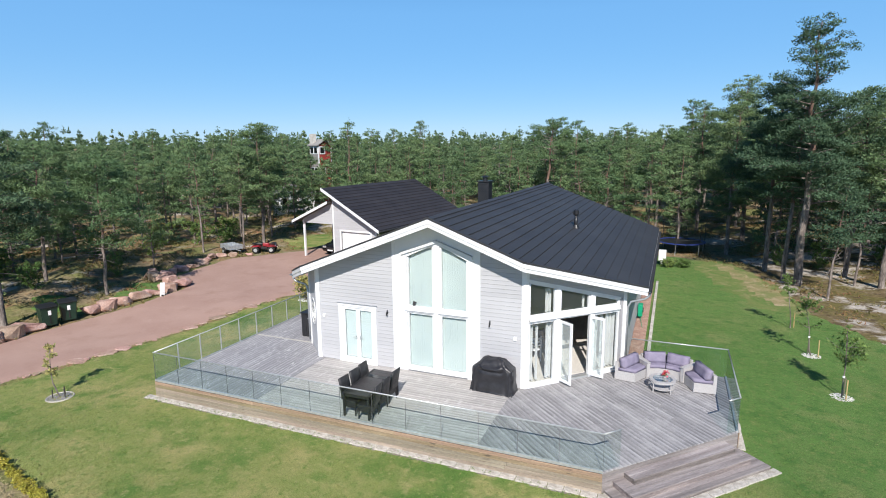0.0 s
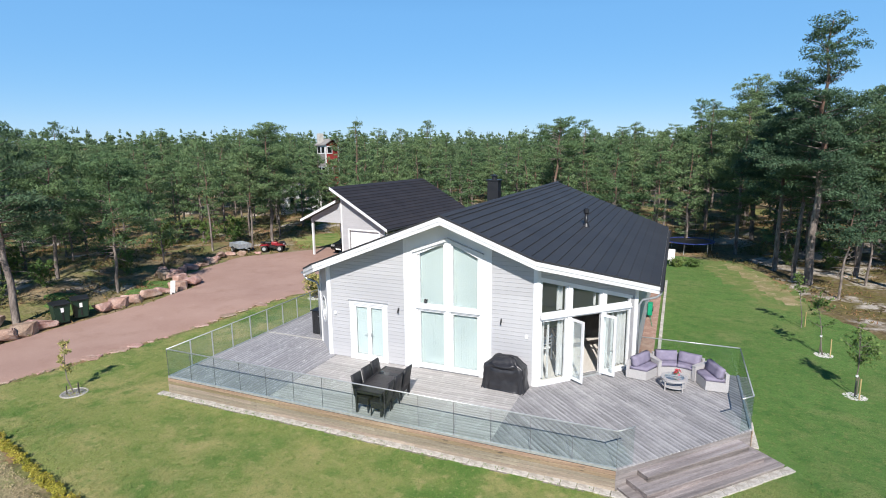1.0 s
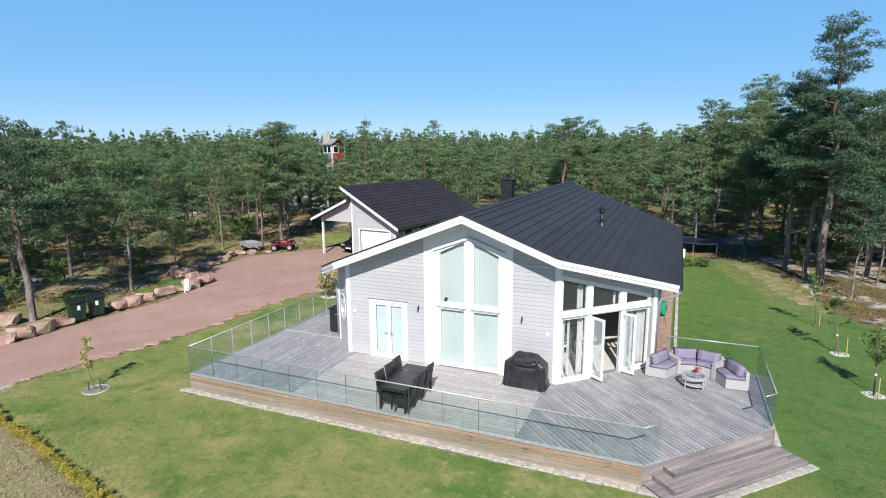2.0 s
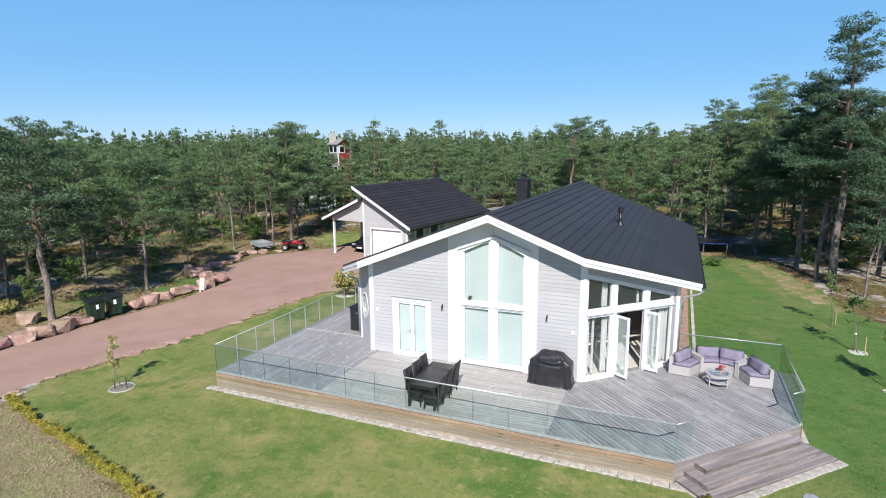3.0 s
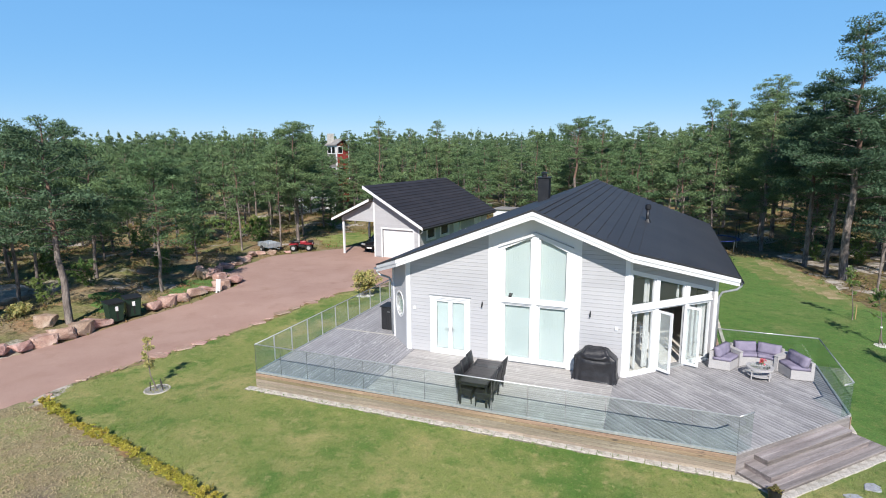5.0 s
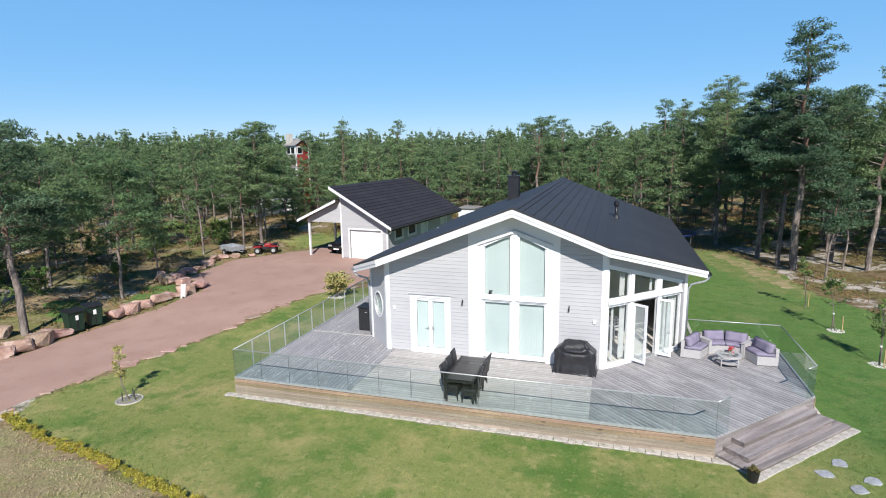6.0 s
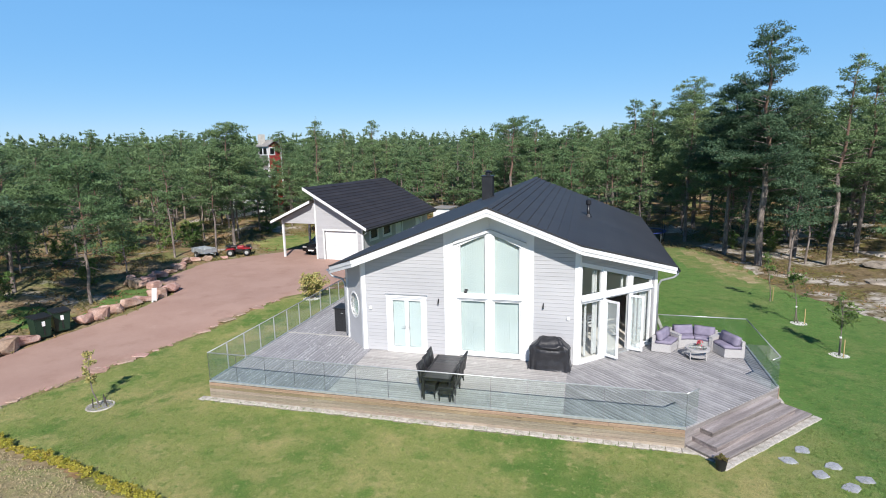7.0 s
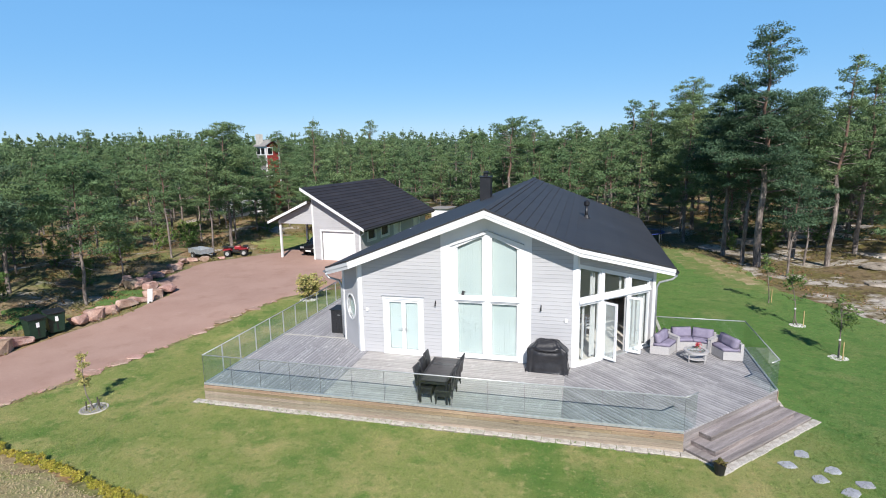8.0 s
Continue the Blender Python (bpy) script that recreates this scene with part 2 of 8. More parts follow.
# ---- helpers of this scene ----
def smooth(e0, e1, v):
    t = np.clip((v - e0) / (e1 - e0), 0, 1)
    return t * t * (3 - 2 * t)


def ground_z(x, y):
    """Height of the terrain: level round the house, lower by the drive, rough in the forest, rising far off."""
    x, y = np.asarray(x, float), np.asarray(y, float)
    z = -0.30 * smooth(-16.6, -19.5, x) * smooth(24, 17, y)
    wild = np.maximum(smooth(-30.5, -36, x), np.maximum(smooth(9.5, 15, x), smooth(46, 56, y)))
    z = z + wild * (0.30 * np.sin(x * 0.31 + 1.3) * np.sin(y * 0.27 + 0.4) + 0.18 * np.sin(x * 0.83 + y * 0.55) + 0.25)
    z = z + 0.035 * np.maximum(0, x - 10) + 0.024 * np.maximum(0, np.hypot(x + 3, y) - 85)
    return z - 0.0


def gz(x, y):
    return float(ground_z(x, y))


def mesh_from(name, verts, faces, mat=None, shade=False):
    me = bpy.data.meshes.new(name)
    me.from_pydata([tuple(v) for v in verts], [], [tuple(int(i) for i in f) for f in faces])
    if mat:
        me.materials.append(mat)
    if shade:
        me.polygons.foreach_set("use_smooth", [True] * len(me.polygons))
    me.update()
    return me


def part(name, bm, mat, parent, label="", shade=False):
    """Links a bmesh (or a mesh) as one mesh object under a thing or a part."""
    if isinstance(bm, bmesh.types.BMesh):
        me = bpy.data.meshes.new(name)
        bmesh.ops.recalc_face_normals(bm, faces=bm.faces)
        bm.to_mesh(me)
        bm.free()
        me.materials.append(mat)
        if shade:
            me.polygons.foreach_set("use_smooth", [True] * len(me.polygons))
    else:
        me = bm
    ob = new(name, me)
    if parent is not None:
        ob.parent = parent
    return tagged(ob, label) if label else ob


def thing(name, m, label, category, group="", kind=""):
    ob = new(name)
    ob.empty_display_size = 0.2
    ob.matrix_world = m
    return tagged(ob, label, category, group, kind)


def box(bm, x0, x1, y0, y1, z0, z1, bevel=0.0, m=None):
    v = bmesh.ops.create_cube(bm, size=1.0)["verts"]
    t = Matrix.Translation(((x0 + x1) / 2, (y0 + y1) / 2, (z0 + z1) / 2)) @ Matrix.Diagonal((abs(x1 - x0), abs(y1 - y0), abs(z1 - z0), 1))
    bmesh.ops.transform(bm, matrix=t, verts=v)
    if bevel:
        es = list({e for w in v for e in w.link_edges})
        r = bmesh.ops.bevel(bm, geom=es, offset=bevel, segments=1, affect="EDGES", profile=0.5)
        v = r["verts"]
    if m is not None:
        bmesh.ops.transform(bm, matrix=m, verts=v)
    return v


def boxed(x0, x1, y0, y1, z0, z1, bevel=0.0, m=None):
    bm = bmesh.new()
    box(bm, x0, x1, y0, y1, z0, z1, bevel, m)
    return bm


def prism(bm, pts, thick, m=None):
    """Extrudes a polygon, given as (x, y) in its own plane, by thick along z, then moves it by m."""
    a = [bm.verts.new((p[0], p[1], 0)) for p in pts]
    b = [bm.verts.new((p[0], p[1], thick)) for p in pts]
    k = len(pts)
    bm.faces.new(a[::-1])
    bm.faces.new(b)
    for i in range(k):
        bm.faces.new((a[i], a[(i + 1) % k], b[(i + 1) % k], b[i]))
    if m is not None:
        bmesh.ops.transform(bm, matrix=m, verts=a + b)
    return a + b


def prismed(pts, thick, m=None):
    bm = bmesh.new()
    prism(bm, pts, thick, m)
    return bm


def tube(bm, path, radii, sides=8, caps=True):
    """A round bar along a path of points."""
    path = [Vector(p) for p in path]
    rings = []
    for i, p in enumerate(path):
        d = (path[min(i + 1, len(path) - 1)] - path[max(i - 1, 0)]).normalized()
        a = d.orthogonal().normalized() if i == 0 else (rings[-1][1] - d * rings[-1][1].dot(d)).normalized()
        b = d.cross(a)
        r = radii[i] if hasattr(radii, "__len__") else radii
        rings.append(([bm.verts.new(p + (a * math.cos(t) + b * math.sin(t)) * r) for t in np.linspace(0, 2 * math.pi, sides, endpoint=False)], a))
    for (r0, _), (r1, _) in zip(rings, rings[1:]):
        for k in range(sides):
            bm.faces.new((r0[k], r0[(k + 1) % sides], r1[(k + 1) % sides], r1[k]))
    if caps:
        bm.faces.new(rings[0][0][::-1])
        bm.faces.new(rings[-1][0])


def tubed(path, radii, sides=8):
    bm = bmesh.new()
    tube(bm, path, radii, sides)
    return bm


def rod(p, q, r, sides=8):
    return tubed([p, q], r, sides)


def inside(px, py, poly):
    """Which of the points lie in the polygon."""
    c = np.zeros(np.shape(px), bool)
    for (x0, y0), (x1, y1) in zip(poly, poly[1:] + poly[:1]):
        if y0 == y1:
            continue
        cross = ((y0 > py) != (y1 > py)) & (px < (x1 - x0) * (py - y0) / (y1 - y0) + x0)
        c ^= cross
    return c


def edge_distance(px, py, poly):
    """Distance to the polygon's outline and the nearest point on it."""
    best = np.full(np.shape(px), 1e9)
    nx, ny = np.array(px, float), np.array(py, float)
    for (x0, y0), (x1, y1) in zip(poly, poly[1:] + poly[:1]):
        dx, dy = x1 - x0, y1 - y0
        t = np.clip(((px - x0) * dx + (py - y0) * dy) / (dx * dx + dy * dy), 0, 1)
        qx, qy = x0 + t * dx, y0 + t * dy
        d = np.hypot(px - qx, py - qy)
        near = d < best
        best = np.where(near, d, best)
        nx, ny = np.where(near, qx, nx), np.where(near, qy, ny)
    return best, nx, ny


def ragged(poly, step, amount, seed):
    """The outline, cut into short pieces and roughened."""
    rnd = random.Random(seed)
    out = []
    for (x0, y0), (x1, y1) in zip(poly, poly[1:] + poly[:1]):
        k = max(1, int(math.hypot(x1 - x0, y1 - y0) / step))
        for i in range(k):
            t = i / k
            x, y = x0 + (x1 - x0) * t, y0 + (y1 - y0) * t
            out.append((x + rnd.uniform(-amount, amount), y + rnd.uniform(-amount, amount)))
    return out


def sheet(name, poly, cell, lift, mat, label, category):
    """A sheet over the terrain inside an outline."""
    xs = [p[0] for p in poly]
    ys = [p[1] for p in poly]
    gx, gy = np.arange(min(xs) - cell, max(xs) + 2 * cell, cell), np.arange(min(ys) - cell, max(ys) + 2 * cell, cell)
    nx, ny = len(gx), len(gy)
    X, Y = np.meshgrid(gx, gy, indexing="ij")
    cx, cy = X[:-1, :-1] + cell / 2, Y[:-1, :-1] + cell / 2
    keep = inside(cx, cy, poly)
    idx = np.arange(nx * ny).reshape(nx, ny)
    ii, jj = np.nonzero(keep)
    faces = np.stack([idx[ii, jj], idx[ii + 1, jj], idx[ii + 1, jj + 1], idx[ii, jj + 1]], 1)
    count = np.bincount(faces.ravel(), minlength=nx * ny).reshape(nx, ny)
    rim = (count > 0) & (count < 4)
    d, qx, qy = edge_distance(X[rim], Y[rim], poly)
    X[rim], Y[rim] = qx, qy
    Z = ground_z(X, Y) + lift
    Z[rim] -= lift + 0.02
    used, inv = np.unique(faces.ravel(), return_inverse=True)
    V = np.stack([X.ravel(), Y.ravel(), Z.ravel()], 1)[used]
    ob = new(name, mesh_from(name, V.tolist(), inv.reshape(-1, 4).tolist(), mat, True))
    return tagged(ob, label, category, kind="structure")


# ---- ground ----
def ground_material(name, rows, rough=0.95, bump=0.02, bump_scale=25.0, grain=0.30, island=0.0, into=None):
    """Ground cover: rows of (colour, scale, low, high) laid over one another by noise."""
    m = bpy.data.materials.new(name)
    m.use_nodes = True
    n, ln = m.node_tree.nodes, m.node_tree.links.new
    b = n["Principled BSDF"]
    tc = n.new("ShaderNodeTexCoord")
    def layered(rows):
        colour = None
        for k, (col, scale, low, high) in enumerate(rows):
            if colour is None:
                rgb = n.new("ShaderNodeRGB")
                rgb.outputs[0].default_value = (*col, 1)
                colour = rgb.outputs[0]
                continue
            nz = n.new("ShaderNodeTexNoise")
            nz.inputs["Scale"].default_value, nz.inputs["Detail"].default_value, nz.inputs["Roughness"].default_value = scale, 8, 0.6
            off = n.new("ShaderNodeMapping")
            off.inputs["Location"].default_value = (17.3 * k, 5.1 * k, 0)
            ln(tc.outputs["Object"], off.inputs[0]), ln(off.outputs[0], nz.inputs["Vector"])
            mr = n.new("ShaderNodeMapRange")
            mr.inputs["From Min"].default_value, mr.inputs["From Max"].default_value = low, high
            ln(nz.outputs["Fac"], mr.inputs["Value"])
            mx = n.new("ShaderNodeMix")
            mx.data_type = "RGBA"
            ln(mr.outputs[0], mx.inputs["Factor"]), ln(colour, mx.inputs["A"])
            mx.inputs["B"].default_value = (*col, 1)
            colour = mx.outputs["Result"]
        return colour

    colour = layered(rows)
    if into:
        # gives way to another turf along a wavering line towards +x
        other, start, stop = into
        sep, wob, along = n.new("ShaderNodeSeparateXYZ"), n.new("ShaderNodeTexNoise"), n.new("ShaderNodeMath")
        wob.inputs["Scale"].default_value, wob.inputs["Detail"].default_value = 0.55, 6
        ln(tc.outputs["Object"], sep.inputs[0]), ln(tc.outputs["Object"], wob.inputs["Vector"])
        along.operation = "MULTIPLY_ADD"
        along.inputs[1].default_value = 0.25
        ln(sep.outputs["Y"], along.inputs[0]), ln(sep.outputs["X"], along.inputs[2])
        waver = n.new("ShaderNodeMath")
        waver.operation = "MULTIPLY_ADD"
        waver.inputs[1].default_value = 5.0
        ln(wob.outputs["Fac"], waver.inputs[0]), ln(along.outputs[0], waver.inputs[2])
        share = n.new("ShaderNodeMapRange")
        share.inputs["From Min"].default_value, share.inputs["From Max"].default_value = start, stop
        ln(waver.outputs[0], share.inputs["Value"])
        both = n.new("ShaderNodeMix")
        both.data_type = "RGBA"
        ln(share.outputs[0], both.inputs["Factor"]), ln(colour, both.inputs["A"]), ln(layered(other), both.inputs["B"])
        colour = both.outputs["Result"]
    fine = n.new("ShaderNodeTexNoise")
    fine.inputs["Scale"].default_value, fine.inputs["Detail"].default_value = bump_scale, 6
    ln(tc.outputs["Object"], fine.inputs["Vector"])
    mr = n.new("ShaderNodeMapRange")
    mr.inputs["From Min"].default_value, mr.inputs["From Max"].default_value = 0.25, 0.75
    mr.inputs["To Min"].default_value, mr.inputs["To Max"].default_value = 1 - grain, 1 + grain
    ln(fine.outputs["Fac"], mr.inputs["Value"])
    hsv = n.new("ShaderNodeHueSaturation")
    value = mr.outputs[0]
    if island:
        g = n.new("ShaderNodeNewGeometry")
        r = n.new("ShaderNodeMapRange")
        r.inputs["To Min"].default_value, r.inputs["To Max"].default_value = 1 - island, 1 + island
        t = n.new("ShaderNodeMath")
        t.operation = "MULTIPLY"
        ln(g.outputs["Random Per Island"], r.inputs["Value"]), ln(r.outputs[0], t.inputs[0]), ln(value, t.inputs[1])
        value = t.outputs[0]
    ln(colour, hsv.inputs["Color"]), ln(value, hsv.inputs["Value"])
    ln(hsv.outputs[0], b.inputs["Base Color"])
    b.inputs["Roughness"].default_value, b.inputs["Specular IOR Level"].default_value = rough, 0.2
    bp = n.new("ShaderNodeBump")
    bp.inputs["Distance"].default_value = bump
    ln(fine.outputs["Fac"], bp.inputs["Height"]), ln(bp.outputs[0], b.inputs["Normal"])
    return m


M_FOREST = ground_material("forest floor", [((0.25, 0.195, 0.115), 0, 0, 0), ((0.165, 0.170, 0.060), 0.22, 0.42, 0.56), ((0.27, 0.175, 0.095), 0.45, 0.5, 0.60), ((0.42, 0.38, 0.33), 0.20, 0.575, 0.63), ((0.085, 0.085, 0.035), 1.6, 0.55, 0.68), ((0.24, 0.19, 0.12), 3.4, 0.58, 0.7)], bump=0.08, bump_scale=6, grain=0.35)
LAWN_ROWS = [((0.223, 0.256, 0.080), 0, 0, 0), ((0.100, 0.185, 0.040), 0.26, 0.51, 0.62), ((0.337, 0.309, 0.128), 0.42, 0.50, 0.64), ((0.130, 0.206, 0.048), 1.1, 0.52, 0.68), ((0.359, 0.323, 0.142), 2.6, 0.56, 0.74), ((0.109, 0.188, 0.042), 4.5, 0.55, 0.74), ((0.347, 0.328, 0.145), 9.0, 0.58, 0.74), ((0.103, 0.164, 0.038), 13.0, 0.60, 0.74)]
LUSH_ROWS = [((0.092, 0.180, 0.042), 0, 0, 0), ((0.144, 0.209, 0.061), 0.13, 0.46, 0.6), ((0.107, 0.204, 0.050), 0.35, 0.42, 0.6), ((0.183, 0.220, 0.078), 0.4, 0.54, 0.68), ((0.071, 0.157, 0.036), 1.6, 0.5, 0.66), ((0.158, 0.204, 0.063), 4, 0.52, 0.7), ((0.057, 0.126, 0.028), 7, 0.58, 0.72), ((0.192, 0.235, 0.085), 12, 0.57, 0.72), ((0.053, 0.109, 0.023), 16, 0.57, 0.7)]
M_LAWN = ground_material("mown lawn", LAWN_ROWS, bump=0.04, bump_scale=38, grain=0.36, into=(LUSH_ROWS, 6.2, 9.6))
M_LUSH = ground_material("lush lawn", LUSH_ROWS, bump=0.04, bump_scale=38, grain=0.40)
M_GRASS = ground_material("grass blades", LAWN_ROWS, bump=0.0, bump_scale=30, grain=0.2, island=0.20, into=(LUSH_ROWS, 6.2, 9.6))
M_GRASSLUSH = ground_material("lush grass blades", LUSH_ROWS, bump=0.0, bump_scale=30, grain=0.2, island=0.26)
M_DRIVE = ground_material("pink gravel", [((0.355, 0.232, 0.191), 0, 0, 0), ((0.390, 0.262, 0.216), 0.3, 0.42, 0.6), ((0.325, 0.208, 0.167), 0.8, 0.52, 0.7), ((0.420, 0.30, 0.246), 4, 0.6, 0.8)], bump=0.008, bump_scale=60, grain=0.16)
M_FIELD = ground_material("dry bare field", [((0.275, 0.225, 0.130), 0, 0, 0), ((0.255, 0.255, 0.110), 0.5, 0.44, 0.60), ((0.165, 0.130, 0.098), 0.16, 0.50, 0.60), ((0.225, 0.240, 0.085), 1.6, 0.52, 0.68), ((0.36, 0.30, 0.18), 3.5, 0.56, 0.70), ((0.15, 0.12, 0.075), 8.0, 0.58, 0.72)], bump=0.03, bump_scale=20)
M_DIRT = ground_material("grey-brown soil strip", [((0.20, 0.175, 0.145), 0, 0, 0), ((0.28, 0.255, 0.22), 3.0, 0.46, 0.6), ((0.14, 0.14, 0.07), 2.2, 0.54, 0.66)], bump=0.015, bump_scale=50)
M_DRYGRASS = ground_material("dry tan grass", [((0.285, 0.235, 0.120), 0, 0, 0), ((0.185, 0.205, 0.075), 0.6, 0.44, 0.60), ((0.40, 0.32, 0.20), 1.4, 0.52, 0.66), ((0.16, 0.195, 0.065), 1.1, 0.55, 0.66)], bump=0.03, bump_scale=34, grain=0.35)
M_BANK = ground_material("heath and bare rock", [((0.155, 0.115, 0.060), 0, 0, 0), ((0.135, 0.115, 0.040), 0.35, 0.44, 0.56), ((0.19, 0.140, 0.080), 0.7, 0.52, 0.64), ((0.44, 0.40, 0.35), 0.30, 0.50, 0.57), ((0.095, 0.068, 0.036), 1.7, 0.52, 0.62), ((0.225, 0.19, 0.135), 4.5, 0.57, 0.70), ((0.16, 0.155, 0.05), 2.6, 0.6, 0.7)], bump=0.09, bump_scale=5, grain=0.32)
M_REDGRAVEL = ground_material("reddish gravel strip", [((0.345, 0.216, 0.168), 0, 0, 0), ((0.414, 0.284, 0.231), 3, 0.45, 0.6), ((0.253, 0.162, 0.126), 9, 0.5, 0.7)], bump=0.012, bump_scale=50)


def build_ground():
    near_x, near_y = np.arange(-70, 46, 1.0), np.arange(-20, 92, 1.0)
    far = [1.5, 4, 9, 18, 35, 70, 150, 320, 700, 1500, 3000]
    gx = np.concatenate([[-70 - f for f in far[::-1]], near_x, [45 + f for f in far]])
    gy = np.concatenate([[-20 - f for f in far[::-1]], near_y, [91 + f for f in far]])
    X, Y = np.meshgrid(gx, gy, indexing="ij")
    Z = ground_z(X, Y)
    Z = np.minimum(Z, 12)
    nx, ny = X.shape
    idx = np.arange(nx * ny).reshape(nx, ny)
    faces = np.stack([idx[:-1, :-1].ravel(), idx[1:, :-1].ravel(), idx[1:, 1:].ravel(), idx[:-1, 1:].ravel()], 1)
    V = np.stack([X.ravel(), Y.ravel(), Z.ravel()], 1)
    tagged(new("ground", mesh_from("ground", V.tolist(), faces.tolist(), M_FOREST, True)),
           "mossy brown forest floor with bare rock patches", "ground", kind="structure")


build_ground()
DRIVE_RIGHT = [(-24.5, 7.0), (-23.0, 9.45), (-23.3, 11.0), (-22.7, 13.6), (-22.0, 16.8), (-21.2, 20.0), (-20.8, 22.8), (-20.3, 25.0), (-19.0, 27.0), (-17.0, 28.6), (-14.5, 29.4)]
DRIVE_LEFT = [(-28.2, 37.6), (-29.6, 35.9), (-31.7, 33.2), (-31.3, 29.2), (-30.6, 26.8), (-28.2, 25.6), (-27.5, 24.4), (-27.3, 21.2), (-28.0, 18.4), (-28.3, 16.6), (-28.2, 14.4), (-28.6, 12.4), (-31.0, 6.0)]
DRIVE = DRIVE_RIGHT[:9] + [(-18.2, 31.0), (-18.8, 35.3), (-23.0, 37.0), (-23.0, 40.6), (-27.6, 40.2)] + DRIVE_LEFT
HEDGE_A, HEDGE_B = (-22.6, 9.75), (-7.0, 5.75)
LAWN_FRONT = [HEDGE_A, HEDGE_B, (2.0, 3.4), (6.4, 2.6), (6.2, 8.0), (5.4, 13.0), (3.4, 17.2), (0.5, 20.0), (-13.0, 22.0), (-14.0, 29.2), (-17.0, 28.4)] + DRIVE_RIGHT[2:9][::-1]
LAWN_SIDE = [(6.0, 3.0), (14.0, 3.0), (14.0, 18.0), (11.6, 23.0), (9.7, 26.2), (8.6, 29.0), (7.0, 32.0), (6.0, 36.4), (5.2, 40.0), (3.8, 43.2), (1.0, 45.5), (-9.0, 46.0), (-9.0, 36.0), (-1.2, 34.0), (-1.0, 19.0), (2.4, 16.8), (4.9, 12.9), (5.8, 8.0)]
FIELD = [(-34, 2), (-26.0, 8.4), (-23.6, 10.6), HEDGE_A, HEDGE_B, (2, 3.4), (2, -3), (-20, -8), (-34, -6)]
sheet("lawn", ragged(LAWN_FRONT, 0.5, 0.06, 3), 0.4, 0.03, M_LAWN, "mown lawn with yellow dry patches round the deck", "lawn")
sheet("lawn", ragged(LAWN_SIDE, 0.4, 0.13, 4), 0.4, 0.045, M_LUSH, "bright green mown lawn beside the house", "lawn")
sheet("lawn", ragged([(-28.3, 20.0), (-28.0, 21.6), (-28.1, 23.6), (-28.3, 25.0), (-30.2, 25.2), (-31.6, 24.6), (-30.6, 22.4), (-29.6, 20.2)], 0.3, 0.15, 7), 0.3, 0.05, M_LUSH, "small patch of grass behind the boulders", "lawn")
sheet("lawn", ragged([(-29.2, 18.2), (-29.4, 19.6), (-33.0, 21.0), (-34.0, 19.6), (-31.0, 17.8)], 0.3, 0.2, 8), 0.3, 0.05, M_LUSH, "small patch of grass behind the waste bins", "lawn")
sheet("lawn", ragged([(-29.4, 37.6), (-27.8, 40.6), (-23.3, 41.0), (-23.0, 49.0), (-28.5, 50.0), (-32.5, 46.0), (-33.0, 41.0)], 0.4, 0.25, 17), 0.4, 0.04, M_LAWN, "rough green grass behind the carport", "lawn")
sheet("lawn", ragged([(-13.2, 28.6), (-13.2, 47.0), (-17.0, 50.0), (-18.0, 44.0), (-18.6, 36.5), (-17.6, 29.8), (-15.0, 29.0)], 0.4, 0.1, 18), 0.4, 0.04, M_LUSH, "narrow green lawn between the house and the garage", "lawn")
sheet("heath", ragged([(10.4, 24.4), (9.0, 26.6), (7.9, 28.9), (6.8, 31.4), (6.3, 34.0), (6.3, 37.5), (5.5, 41.0), (4.6, 45.5), (9, 53), (20, 56), (31, 48), (31, 30), (23, 22), (14, 18)], 0.5, 0.2, 12), 0.5, 0.025, M_BANK, "ochre heath with slabs of bare pale rock", "heath")
M_DRYMIX = ground_material("thin yellowing grass", [((0.165, 0.198, 0.065), 0, 0, 0), ((0.115, 0.180, 0.048), 0.7, 0.45, 0.60), ((0.26, 0.235, 0.11), 1.3, 0.54, 0.68)], bump=0.03, bump_scale=34, grain=0.35)
sheet("dry_grass", ragged([(1.4, 44.6), (3.7, 44.7), (5.5, 41.6), (6.7, 37.0), (7.0, 34.0), (7.6, 30.8), (5.8, 30.6), (4.2, 32.4), (3.0, 35.4), (2.4, 38.0), (1.4, 41.4)], 0.3, 0.42, 13), 0.3, 0.055, M_DRYMIX, "thin yellowing grass near the forest edge", "grass")
sheet("dry_grass", ragged([(2.6, 44.3), (3.6, 44.4), (5.2, 41.6), (6.4, 37.0), (6.6, 34.0), (7.1, 31.4), (6.1, 31.6), (5.2, 33.2), (4.2, 35.6), (4.0, 38.0), (3.2, 41.4)], 0.3, 0.38, 15), 0.3, 0.066, M_DRYGRASS, "strip of dry tan grass along the forest edge", "grass")
sheet("driveway", ragged(DRIVE, 0.4, 0.08, 5), 0.4, 0.06, M_DRIVE, "wide driveway of fine pink gravel", "driveway")
sheet("field", ragged(FIELD, 0.4, 0.08, 6), 0.5, 0.02, M_FIELD, "bare dry field with brown stubble behind the hedge", "field")
sheet("soil_strip", ragged([(-16.45, 12.42), (-1.0, 12.42), (-1.0, 12.80), (-16.45, 12.80)], 0.3, 0.05, 21), 0.14, 0.036, M_DIRT, "strip of bare soil along the deck foot", "soil")
sheet("gravel_strip", [(-1.25, 20.2), (-0.45, 20.2), (-0.45, 36.2), (-1.25, 36.2)], 0.2, 0.07, M_REDGRAVEL, "reddish gravel strip along the house wall", "gravel")


